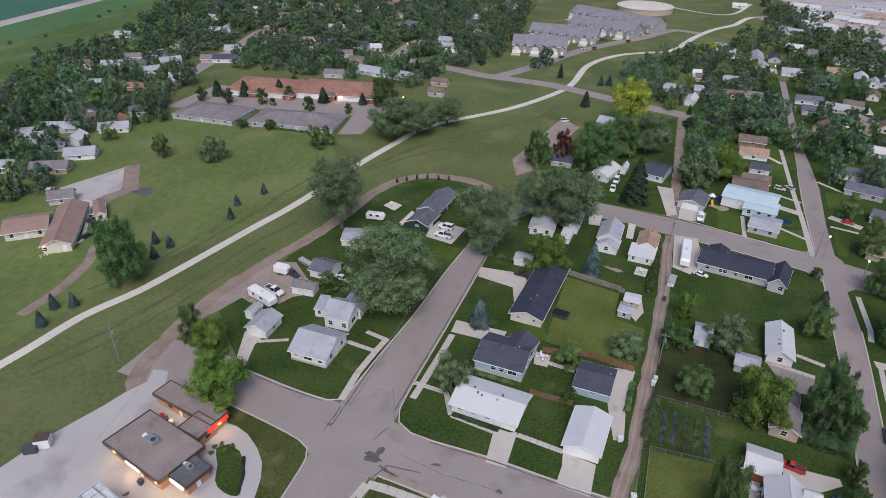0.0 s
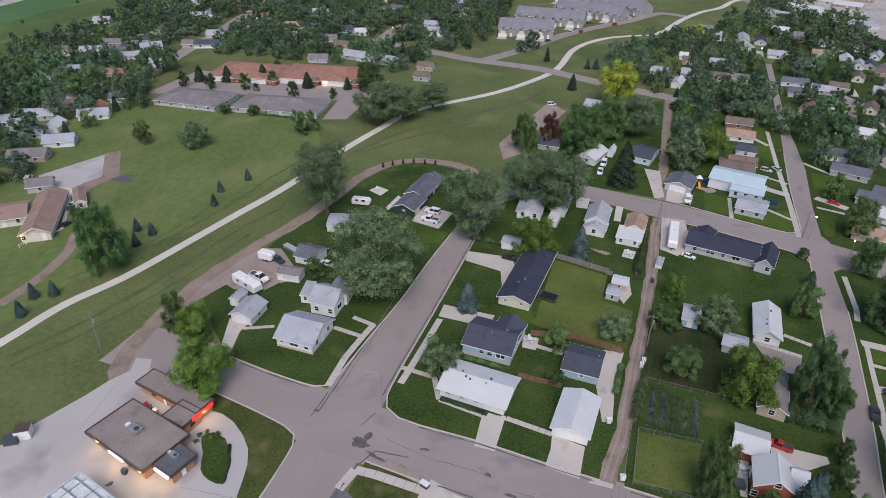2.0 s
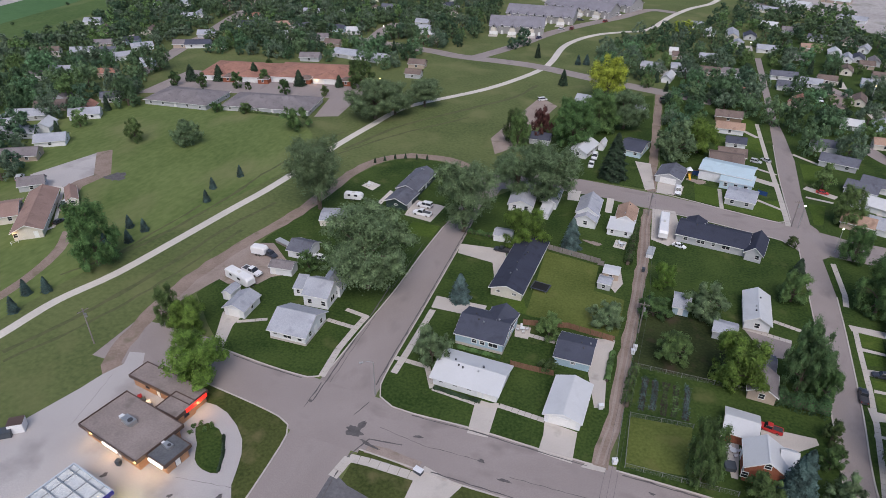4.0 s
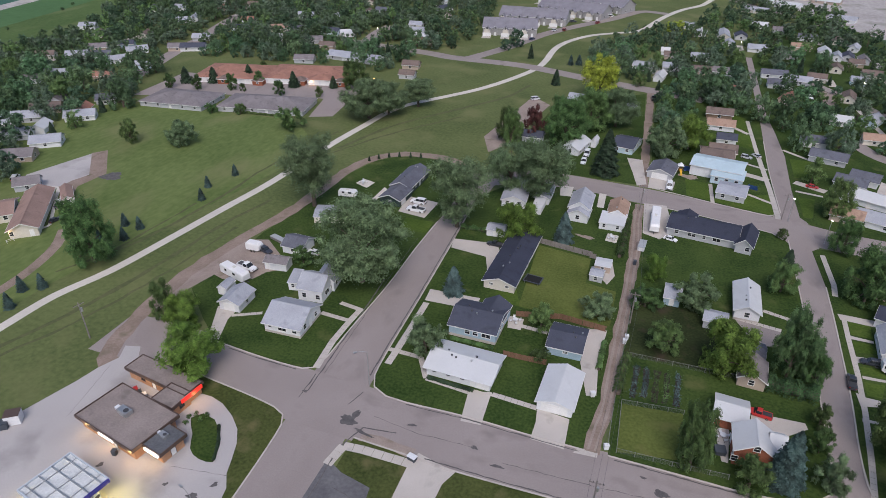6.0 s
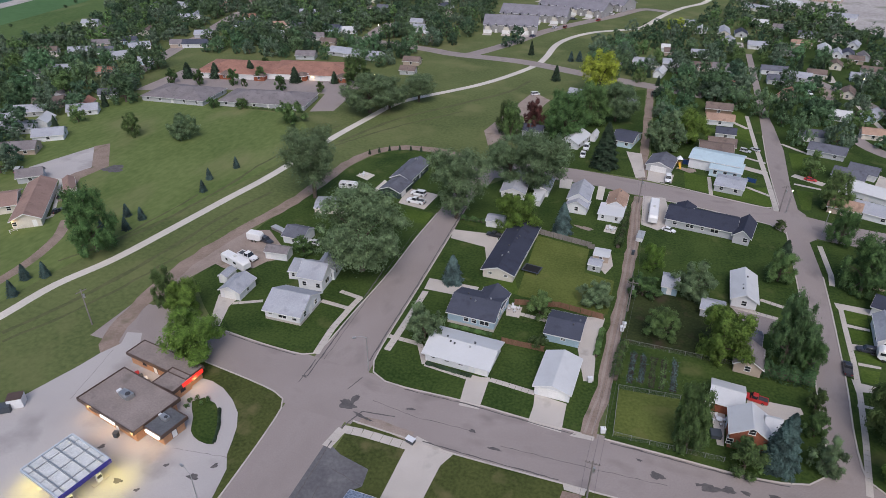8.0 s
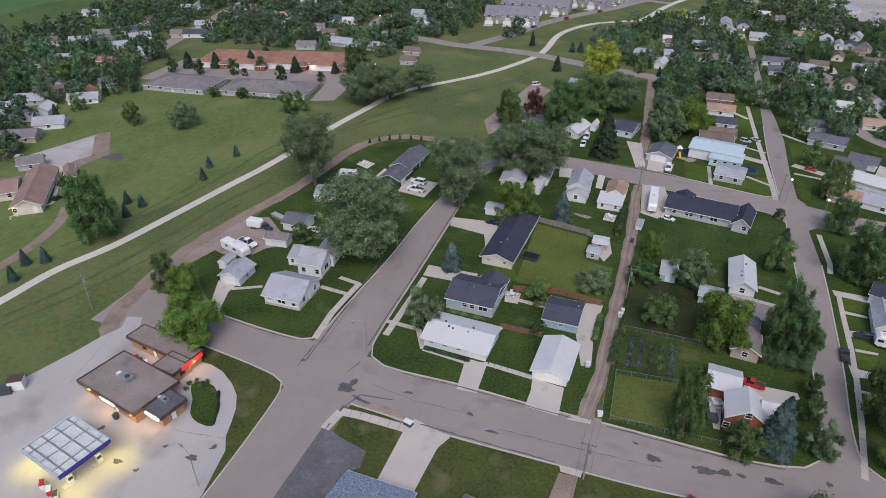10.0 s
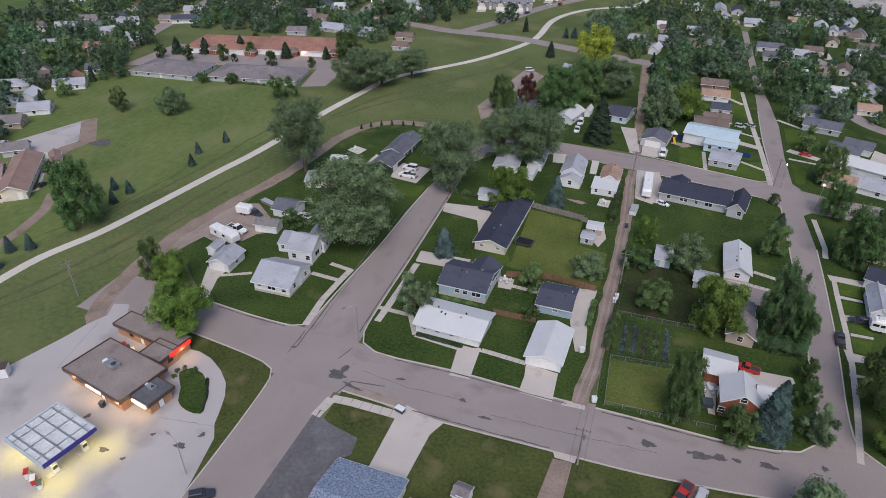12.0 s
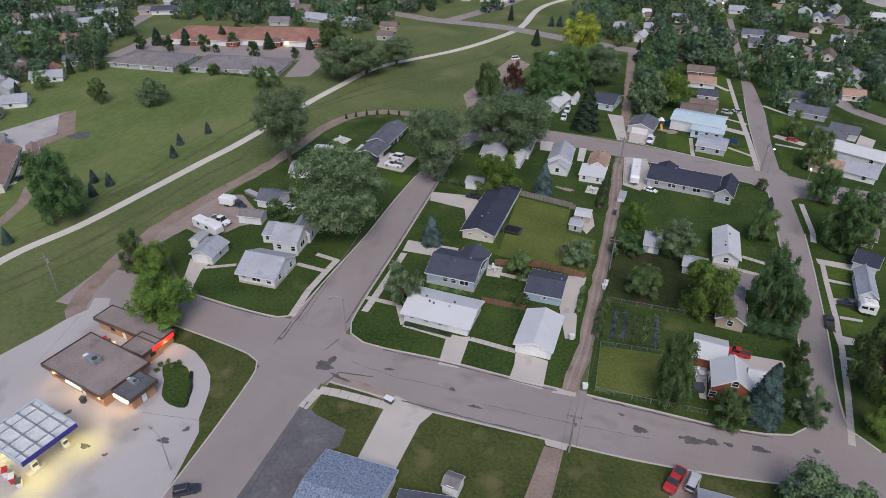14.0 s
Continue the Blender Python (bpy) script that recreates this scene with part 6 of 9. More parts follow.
house("house", "small grey house with a slate roof under trees", "house", 1.2, 142.4, 0, 8.2, 5.7, 2.1, "suburban houses", ridge="x", rise=1.9, kind="gable", wall=W_GREY, cover=R_SLATE, far=True)
house("house", "small grey house with a pale roof under trees", "house", 33.2, 186.9, 0, 4.1, 3.3, 2.1, "suburban houses", ridge="x", rise=1.9, kind="gable", wall=W_GREY, cover=R_PALE, far=True)
house("house", "small grey house with a mauve roof under trees", "house", -141.2, 48.1, 40, 8, 6, 2.1, "suburban houses", ridge="x", rise=1.9, kind="gable", wall=W_GREY, cover=R_MAUVE, far=True)
house("house", "small white house with a pale roof under trees", "house", -165.8, 78.3, 35, 11, 8, 2.1, "suburban houses", ridge="x", rise=1.9, kind="gable", wall=W_WHITE, cover=R_PALE, far=True)
house("house", "small white house with a pale roof under trees", "house", -175.8, 104.1, 35, 12, 7, 2.1, "suburban houses", ridge="x", rise=1.9, kind="gable", wall=W_WHITE, cover=R_PALE, far=True)
house("house", "small grey house with a pale roof under trees", "house", -195.9, 95.3, 30, 15, 8, 2.1, "suburban houses", ridge="x", rise=1.9, kind="gable", wall=W_GREY, cover=R_PALE, far=True)
house("house", "small white house with a pale roof under trees", "house", -182.5, 79.7, 30, 12, 8, 2.1, "suburban houses", ridge="x", rise=1.9, kind="gable", wall=W_WHITE, cover=R_PALE, far=True)
house("house", "small grey house with a pale roof under trees", "house", -198.4, 87.2, 30, 12, 8, 2.1, "suburban houses", ridge="x", rise=1.9, kind="gable", wall=W_GREY, cover=R_PALE, far=True)
house("house", "small tan house with a mauve roof under trees", "house", -164.7, 64.2, 30, 13, 8, 2.1, "suburban houses", ridge="x", rise=1.9, kind="gable", wall=W_TAN, cover=R_MAUVE, far=True)
house("house", "small grey house with a grey roof under trees", "house", -181.8, 124.0, 35, 8, 7, 2.1, "suburban houses", ridge="x", rise=1.9, kind="gable", wall=W_GREY, cover=R_GREY, far=True)
house("house", "small tan house with a brown roof under trees", "house", -196.2, 106.5, 35, 12, 8, 2.1, "suburban houses", ridge="x", rise=1.9, kind="gable", wall=W_TAN, cover=R_BROWN, far=True)
house("house", "small white house with a pale roof under trees", "house", -225.9, 176.4, 50, 13.1, 4.9, 2.1, "suburban houses", ridge="x", rise=1.9, kind="gable", wall=W_WHITE, cover=R_PALE, far=True)
house("house", "small white house with a pale roof under trees", "house", -229.4, 196.7, 50, 11.5, 4.9, 2.1, "suburban houses", ridge="x", rise=1.9, kind="gable", wall=W_WHITE, cover=R_PALE, far=True)
house("house", "small sky house with a pale roof under trees", "house", -204.6, 172.5, 20, 7.4, 4.1, 2.1, "suburban houses", ridge="x", rise=1.9, kind="gable", wall=W_SKY, cover=R_PALE, far=True)
house("house", "small white house with a mauve roof under trees", "house", -236.5, 136.0, 30, 8.2, 5.7, 2.1, "suburban houses", ridge="x", rise=1.9, kind="gable", wall=W_WHITE, cover=R_MAUVE, far=True)
house("house", "small grey house with a pale roof under trees", "house", -251.7, 177.9, 30, 11.5, 6.6, 2.1, "suburban houses", ridge="x", rise=1.9, kind="gable", wall=W_GREY, cover=R_PALE, far=True)
house("house", "small tan house with a mauve roof under trees", "house", -254.2, 194.3, 30, 11.5, 6.6, 2.1, "suburban houses", ridge="x", rise=1.9, kind="gable", wall=W_TAN, cover=R_MAUVE, far=True)
house("house", "small tan house with a red roof under trees", "house", -209.2, 151.2, 20, 9.0, 5.7, 2.1, "suburban houses", ridge="x", rise=1.9, kind="gable", wall=W_TAN, cover=R_RED, far=True)
house("house", "small white house with a slate roof under trees", "house", -205.0, 212.7, 25, 13.9, 7.4, 2.1, "suburban houses", ridge="x", rise=1.9, kind="gable", wall=W_WHITE, cover=R_SLATE, far=True)
house("house", "small tan house with a mauve roof under trees", "house", -212.8, 209.7, 25, 10.7, 6.6, 2.1, "suburban houses", ridge="x", rise=1.9, kind="gable", wall=W_TAN, cover=R_MAUVE, far=True)
house("house", "small grey house with a pale roof under trees", "house", -215.3, 233.7, 25, 10.7, 6.6, 2.1, "suburban houses", ridge="x", rise=1.9, kind="gable", wall=W_GREY, cover=R_PALE, far=True)
house("house", "small white house with a pale roof under trees", "house", -255.8, 270.0, 15, 10.7, 6.6, 2.1, "suburban houses", ridge="x", rise=1.9, kind="gable", wall=W_WHITE, cover=R_PALE, far=True)
house("house", "small sky house with a slate roof under trees", "house", -208.7, 262.4, 20, 10.7, 6.6, 2.1, "suburban houses", ridge="x", rise=1.9, kind="gable", wall=W_SKY, cover=R_SLATE, far=True)
house("house", "small white house with a red roof under trees", "house", -217.7, 284.4, 10, 9.0, 5.7, 2.1, "suburban houses", ridge="x", rise=1.9, kind="gable", wall=W_WHITE, cover=R_RED, far=True)
house("house", "small cream house with a tan roof under trees", "house", -186.3, 270.8, 30, 11.5, 7.4, 2.1, "suburban houses", ridge="x", rise=1.9, kind="gable", wall=W_CREAM, cover=R_TAN, far=True)
house("house", "small grey house with a grey roof under trees", "house", -174.9, 271.7, 0, 9.8, 6.6, 2.1, "suburban houses", ridge="x", rise=1.9, kind="gable", wall=W_GREY, cover=R_GREY, far=True)
house("house", "small white house with a pale roof under trees", "house", -189.2, 310.9, 10, 13.1, 7.4, 2.1, "suburban houses", ridge="x", rise=1.9, kind="gable", wall=W_WHITE, cover=R_PALE, far=True)
house("house", "small sky house with a slate roof under trees", "house", -152.2, 273.5, 0, 12.3, 6.6, 2.1, "suburban houses", ridge="x", rise=1.9, kind="gable", wall=W_SKY, cover=R_SLATE, far=True)
house("house", "small tan house with a brown roof under trees", "house", -137.1, 240.9, 0, 9.8, 5.7, 2.1, "suburban houses", ridge="x", rise=1.9, kind="gable", wall=W_TAN, cover=R_BROWN, far=True)
house("house", "small grey house with a mauve roof under trees", "house", -134.7, 211.5, 15, 10.7, 7.4, 2.1, "suburban houses", ridge="x", rise=1.9, kind="gable", wall=W_GREY, cover=R_MAUVE, far=True)
house("house", "small grey house with a pale roof under trees", "house", -119.2, 224.8, -5, 16.4, 9.8, 2.1, "suburban houses", ridge="x", rise=1.9, kind="gable", wall=W_GREY, cover=R_PALE, far=True)
house("house", "small white house with a pale roof under trees", "house", -106.8, 223.1, -5, 21.3, 9.8, 2.1, "suburban houses", ridge="x", rise=1.9, kind="gable", wall=W_WHITE, cover=R_PALE, far=True)
house("house", "small grey house with a grey roof under trees", "house", -148.7, 343.2, 5, 9.8, 6.6, 2.1, "suburban houses", ridge="x", rise=1.9, kind="gable", wall=W_GREY, cover=R_GREY, far=True)
house("house", "small white house with a pale roof under trees", "house", -102.8, 292.1, 5, 9.0, 5.7, 2.1, "suburban houses", ridge="x", rise=1.9, kind="gable", wall=W_WHITE, cover=R_PALE, far=True)
house("house", "small tan house with a red roof under trees", "house", -90.9, 268.3, 0, 9.8, 5.7, 2.1, "suburban houses", ridge="x", rise=1.9, kind="gable", wall=W_TAN, cover=R_RED, far=True)
house("house", "small tan house with a brown roof under trees", "house", -78.3, 219.4, 5, 9.0, 6.6, 2.1, "suburban houses", ridge="x", rise=1.9, kind="gable", wall=W_TAN, cover=R_BROWN, far=True)
house("house", "small grey house with a brown roof under trees", "house", -73.6, 202.5, 5, 8.2, 5.7, 2.1, "suburban houses", ridge="x", rise=1.9, kind="gable", wall=W_GREY, cover=R_BROWN, far=True)
house("house", "small cream house with a tan roof under trees", "house", -207.4, 378.1, 0, 11.5, 6.6, 2.1, "suburban houses", ridge="x", rise=1.9, kind="gable", wall=W_CREAM, cover=R_TAN, far=True)
house("house", "small white house with a pale roof under trees", "house", -244.3, 373.2, 0, 11.5, 6.6, 2.1, "suburban houses", ridge="x", rise=1.9, kind="gable", wall=W_WHITE, cover=R_PALE, far=True)
house("house", "small tan house with a brown roof under trees", "house", -195.3, 402.9, 0, 9.8, 6.6, 2.1, "suburban houses", ridge="x", rise=1.9, kind="gable", wall=W_TAN, cover=R_BROWN, far=True)
house("house", "small tan house with a brown roof under trees", "house", -119.4, 429.5, 0, 10.7, 6.6, 2.1, "suburban houses", ridge="x", rise=1.9, kind="gable", wall=W_TAN, cover=R_BROWN, far=True)
house("house", "small white house with a mauve roof under trees", "house", -106.7, 441.3, 0, 10.7, 6.6, 2.1, "suburban houses", ridge="x", rise=1.9, kind="gable", wall=W_WHITE, cover=R_MAUVE, far=True)
house("house", "small grey house with a slate roof under trees", "house", -111.2, 365.5, 60, 11.5, 7.4, 2.1, "suburban houses", ridge="x", rise=1.9, kind="gable", wall=W_GREY, cover=R_SLATE, far=True)
house("house", "small white house with a pale roof under trees", "house", -109.9, 307.7, 0, 9.0, 5.7, 2.1, "suburban houses", ridge="x", rise=1.9, kind="gable", wall=W_WHITE, cover=R_PALE, far=True)
house("house", "small white house with a pale roof under trees", "house", -267.6, 361.7, 0, 9.8, 6.6, 2.1, "suburban houses", ridge="x", rise=1.9, kind="gable", wall=W_WHITE, cover=R_PALE, far=True)
house("house", "small white house with a pale roof under trees", "house", -285.2, 303.4, 0, 9.8, 6.6, 2.1, "suburban houses", ridge="x", rise=1.9, kind="gable", wall=W_WHITE, cover=R_PALE, far=True)
house("house", "small white house with a pale roof under trees", "house", -300.6, 235.1, 20, 10.7, 6.6, 2.1, "suburban houses", ridge="x", rise=1.9, kind="gable", wall=W_WHITE, cover=R_PALE, far=True)
house("house", "small white house with a white roof under trees", "house", 116.1, 464.1, -25, 24.6, 11.5, 2.1, "suburban houses", ridge="x", rise=1.9, kind="gable", wall=W_WHITE, cover=R_WHITE, far=True)
house("house", "small cream house with a pale roof under trees", "house", 95.9, 433.5, -25, 18.0, 8.2, 2.1, "suburban houses", ridge="x", rise=1.9, kind="gable", wall=W_CREAM, cover=R_PALE, far=True)
house("house", "small cream house with a white roof under trees", "house", 127.5, 504.1, -25, 27.9, 9.8, 2.1, "suburban houses", ridge="x", rise=1.9, kind="gable", wall=W_CREAM, cover=R_WHITE, far=True)
house("house", "small white house with a pale roof under trees", "house", 143.0, 537.1, -20, 21.3, 11.5, 2.1, "suburban houses", ridge="x", rise=1.9, kind="gable", wall=W_WHITE, cover=R_PALE, far=True)
house("house", "small tan house with a white roof under trees", "house", 148.5, 490.7, -20, 19.7, 11.5, 2.1, "suburban houses", ridge="x", rise=1.9, kind="gable", wall=W_TAN, cover=R_WHITE, far=True)
house("house", "small white house with a pale roof under trees", "house", 163.5, 569.1, -20, 24.6, 11.5, 2.1, "suburban houses", ridge="x", rise=1.9, kind="gable", wall=W_WHITE, cover=R_PALE, far=True)
house("house", "small white house with a pale roof under trees", "house", 148.4, 420.9, -20, 16.4, 9.8, 2.1, "suburban houses", ridge="x", rise=1.9, kind="gable", wall=W_WHITE, cover=R_PALE, far=True)
house("house", "small tan house with a tan roof under trees", "house", 162.2, 520.9, -20, 16.4, 9.8, 2.1, "suburban houses", ridge="x", rise=1.9, kind="gable", wall=W_TAN, cover=R_TAN, far=True)
house("house", "small white house with a white roof under trees", "house", 115.2, 545.3, -20, 21.3, 9.8, 2.1, "suburban houses", ridge="x", rise=1.9, kind="gable", wall=W_WHITE, cover=R_WHITE, far=True)
house("house", "small white house with a white roof under trees", "house", 63.4, 525.4, 0, 11.5, 5.7, 2.1, "suburban houses", ridge="x", rise=1.9, kind="gable", wall=W_WHITE, cover=R_WHITE, far=True)
b = house("house", "white house with a pale gable roof beside a driveway", "house", 98.4, 47.6, -5.6, 3.8, 10.8, 2.46, ridge='y', rise=1.6, wall=W_WHITE, cover=R_PALE, ov=0.35)
b = house("house", "white house with a black roof", "house", 101.0, 58.3, -20.9, 5.4, 6.4, 2.31, ridge='x', rise=1.8, wall=W_WHITE, cover=R_DARK, ov=0.35)
b = house("house", "tan house with a mauve roof under trees", "house", 103.2, 71.1, -11.5, 4.7, 7.1, 2.31, ridge='x', rise=1.6, wall=W_TAN, cover=R_MAUVE)
b = house("house", "blue-grey speckled shingle roof over a low house", "house", 15.2, -34.5, -1.1, 12.0, 14.5, 2.31, ridge='x', rise=1.6, wall=W_WHITE, cover=R_BLUEGREY, ov=0.4, holes=[('l', 0, 'w')])
b = house("shed", "small grey garden shed with a white front", "shed", 29.5, -26.4, -6.0, 2.7, 2.8, 1.98, ridge='x', rise=0.7, wall=W_WHITE, cover=R_MAUVE, ov=0.15, holes=[('f', 0, 'd')])
b = house("garage", "low garage with a grey shingle roof", "garage", 26.9, -33.0, 8.2, 7.8, 6.6, 2.2, ridge='x', rise=1.3, wall=W_GREY, cover=R_GREY, ov=0.3)
b = house("house", "low house with a pale grey roof", "house", 68.0, -19.8, -1.2, 8.8, 5.7, 2.31, ridge='x', rise=1.3, wall=W_WHITE, cover=R_PALE, ov=0.3)
b = house("house", "white house under trees north of the side street", "house", 17.9, 138.6, -13.6, 6.9, 12.2, 2.31, ridge='y', rise=1.7, wall=W_WHITE, cover=R_WHITE)
b = house("house", "pale blue house with a dark slate roof by the alley", "house", 35.0, 146.3, -11.6, 8.3, 12.6, 2.39, ridge='x', rise=1.7, wall=W_SKY, cover=R_SLATE)
b = house("shed", "small white playhouse shed", "shed", 23.7, 145.2, -5.3, 2.2, 6.0, 1.98, ridge='y', rise=1.2, wall=W_WHITE, cover=R_WHITE, ov=0.15, holes=[])

# ---- filling station ----
R_GRAVEL = material("gravel_roof", (0.205, 0.172, 0.162), (0.290, 0.246, 0.232), fine=3, broad=0.25, rough=0.95, bump=0.5, spots=((0.165, 0.14, 0.132), 0.3, 0.36))
R_TARFLAT = material("dark_flat_roof", (0.085, 0.09, 0.10), (0.13, 0.135, 0.15), fine=3, broad=0.4, rough=0.9, bump=0.3)
BROWNCAP = paint("brown_cap", (0.085, 0.055, 0.045), rough=0.5)
station = house("filling_station", "low brown brick filling station with flat gravel roofs", "filling station", -37.5, -23.2, -12.0, 16.2, 10.0, 3.0, kind="flat", rise=0.25, wall=TANBRICK, cover=R_GRAVEL, trim=BROWNCAP, ov=0.7, holes=[("f", -5, "W"), ("f", -1, "W"), ("f", 2, "d")])
b = station
body(b, -27.5, -25.4, -12.0, 4.9, 5.7, 2.77, kind='flat', rise=0.2, wall=TANBRICK, cover=R_TARFLAT, trim=BROWNCAP, ov=0.6, holes=[('f', 0, 'W'), ('r', 0, 'd')])
body(b, -38.9, -11.9, -9.0, 16.8, 4.6, 2.77, kind='flat', rise=0.2, wall=TANBRICK, cover=R_GRAVEL, trim=BROWNCAP, ov=0.5, holes=[('f', -4, 'w'), ('f', -1, 'd')])
body(b, -33.4, -16.2, -9.0, 5.6, 5.0, 2.8, kind='flat', rise=0.2, wall=TANBRICK, cover=R_GRAVEL, trim=BROWNCAP, ov=0.5, holes=[('r', 0, 'w')])

# ---- trees ----
tree("large spreading grey-green cottonwood tree", "cottonwood", -18.2, 34.6, 21.1, 21.1, 240)
tree("tall forked grey-green tree with bare lower trunk", "elm", -49.4, 67.1, 21.0, 16.5, 129)
tree("grey-green street tree beside the houses", "airy", -4.8, 69.1, 20.1, 15.9, 55)
tree("grey-green broad tree beside the houses", "airy", 14.2, 93.3, 18.6, 17.0, 18)
tree("grey-green broad tree beside the houses", "airy", 4.4, 95.0, 15.6, 14.2, 122)
tree("bright green leafy tree", "maple", 13.1, 66.6, 11.1, 11.8, 218)
tree("bright green rounded maple by the street", "maple", -36.1, -7.2, 10.6, 12.2, 176)
tree("bright green rounded tree", "maple", -47.3, 5.4, 7.8, 8.6, 6)
tree("dark green tree beside the houses", "ash", -53.9, 6.5, 9.6, 5.8, 209)
tree("blue spruce on the lawn", "spruce", 4.7, 37.7, 7.5, 5.3, 238)
tree("blue spruce beside the fence", "spruce", 25.3, 70.9, 9.2, 5.6, 53)
tree("large dark green tree on the grass", "ash", -87.4, 19.6, 17.4, 12.0, 143)
tree("round shrub tree in the back yard", "smallgrey", 38.7, 39.8, 6.0, 7.7, 26)
tree("round green shrub tree", "small", 27.5, 31.0, 5.9, 5.7, 168)
tree("small leafy street tree", "smallgrey", 6.2, 14.5, 8.9, 7.8, 230)
tree("tall dark green tree", "dense", 77.4, 31.2, 16.0, 7.6, 314)
tree("dark green tree by the street", "ash", 82.4, 37.6, 7.0, 4.6, 104)
tree("dark green tree by the street", "ash", 82.2, 30.4, 8.0, 5.0, 240)
tree("bright green spreading tree", "maple", 65.4, 28.7, 11.9, 11.5, 178)
tree("round green tree beside the houses", "small", 53.5, 31.9, 7.0, 7.1, 228)
tree("leafy green tree beside the lawn", "ash", 59.6, 1.5, 13.7, 6.5, 108)
tree("tall blue spruce by the brick house", "bigspruce", 74.4, 3.1, 12.0, 6.7, 283)
tree("low dark green tree by the brick house", "small", 68.9, 0.0, 6.2, 6.2, 333)
tree("small green tree by the street corner", "smallgrey", 81.5, 4.1, 7.0, 5.4, 113)
tree("leafy shrub tree by the street", "small", 81.9, 18.9, 5.0, 3.6, 151)
tree("leafy shrub tree by the street", "small", 81.0, 12.1, 5.4, 3.7, 264)
tree("large grey-green tree by the kerb", "smallgrey", 80.4, -15.3, 9.4, 11.2, 225)
tree("pale green small tree", "maple", 49.9, 59.3, 7.1, 5.8, 186)
tree("rounded green tree beside the houses", "small", 48.7, 47.1, 5.1, 7.2, 78)
tree("grey-green spreading tree beside the houses", "smallgrey", 59.7, 50.7, 8.3, 9.5, 94)
tree("green tree on the lawn", "ash", 79.4, 64.4, 7.9, 7.0, 297)
tree("dark conical evergreen beside the houses", "juniper", 82.2, 77.7, 5.0, 3.7, 352)
tree("small street tree beside the houses", "small", 82.1, 92.6, 2.9, 3.0, 207)
tree("bright green tree beside the houses", "maple", 92.1, 4.2, 12.6, 6.4, 69)
tree("dark green tree beside the houses", "ash", 93.9, 15.3, 17.3, 10.3, 10)
tree("dark green tree beside the houses", "ash", 97.5, 65.8, 14.5, 11.0, 136)
tree("green tree by the street", "ash", 96.6, 89.6, 10.0, 7.5, 256)
tree("green tree beside the houses", "ash", 97.8, 111.5, 11.5, 8.5, 70)
tree("large dark bush tree", "ash", -8.0, 138.5, 12.5, 7.3, 265)
tree("tall dark conifer beside the houses", "pine", 30.4, 121.1, 15.4, 9.6, 123)
tree("dark round shrub beside the blue garage", "bush", 29.5, 20.2, 2.6, 4.0, 20)
tree("small dark shrub by the garage", "bush", -36.0, 37.0, 4.6, 5.6, 156)
tree("bare-branched grey tree beside the houses", "smallgrey", 105.9, 79.6, 9.5, 9.6, 355)
tree("dark red-leaved tree beside the houses", "red", 0.9, 144.5, 12.3, 7.8, 143)
tree("dark green tree beside the houses", "ash", -5.7, 135.9, 12.8, 8.0, 213)
tree("broad green tree beside the houses", "ash", 12.7, 144.4, 16.1, 16.4, 95)
tree("broad green tree beside the houses", "ash", 19.6, 161.7, 15.0, 15.2, 67)
tree("broad green tree beside the houses", "cottonwood", 28.7, 167.7, 14.2, 15.9, 248)
tree("broad green tree beside the alley", "smallgrey", 48.5, 142.6, 14.0, 13.5, 68)
tree("broad green tree beside the houses", "maple", 56.3, 152.5, 12.0, 12.0, 130)
tree("bright yellow-green tree beside the houses", "yellow_locust", 17.5, 202.0, 17.4, 15.4, 28)
tree("broad tree beside the footpath", "cottonwood", -66.9, 144.0, 14.7, 21.1, 177)
tree("broad tree beside the footpath", "cottonwood", -61.0, 150.6, 13.0, 15.8, 326)
tree("forked tree beside the footpath", "elm", -53.3, 164.3, 10.7, 13.5, 296)
tree("dark tree by the lamp", "ash", -90.1, 178.4, 12.0, 12.7, 120)
tree("round bush by the field", "bush", -90.2, 121.5, 8.7, 11.2, 257)
tree("small field tree beside the houses", "small", -138.7, 90.3, 8.5, 6.7, 208)
tree("rounded field tree beside the houses", "smallgrey", -119.2, 94.5, 9.6, 10.7, 353)
tree("round shrub by the flats", "bush", -118.6, 130.2, 4.6, 5.2, 341)
tree("round shrub by the flats", "bush", -130.6, 127.3, 4.2, 4.8, 232)
tree("silvery broad tree beside the houses", "far3", -170.3, 121.3, 12.7, 12.3, 136)
tree("small columnar evergreen beside the houses", "juniper", -3.9, 215.0, 7.4, 4.7, 240)
tree("dark round clipped tree in the paved court", "small", -170.5, 151.0, 6.4, 5.0, 0, "court trees")
tree("dark round clipped tree in the paved court", "juniper", -168.7, 160.0, 7.6, 5.9, 97, "court trees")
tree("dark round clipped tree in the paved court", "small", -156.8, 152.8, 6.6, 5.1, 194, "court trees")
tree("dark round clipped tree in the paved court", "juniper", -156.6, 164.5, 7.4, 5.8, 291, "court trees")
tree("dark round clipped tree in the paved court", "small", -142.3, 158.3, 7.0, 5.5, 28, "court trees")
tree("dark round clipped tree in the paved court", "juniper", -142.8, 173.1, 7.6, 5.9, 125, "court trees")
tree("dark round clipped tree in the paved court", "small", -135.0, 169.2, 6.0, 4.7, 222, "court trees")
tree("dark round clipped tree in the paved court", "small", -143.3, 186.5, 5.4, 4.2, 319, "court trees")
tree("dark round clipped tree in the paved court", "small", -117.3, 158.2, 6.4, 5.0, 56, "court trees")
tree("dark round clipped tree in the paved court", "juniper", -117.4, 170.8, 7.4, 5.8, 153, "court trees")
tree("dark round clipped tree in the paved court", "juniper", -99.6, 175.8, 5.6, 4.4, 250, "court trees")
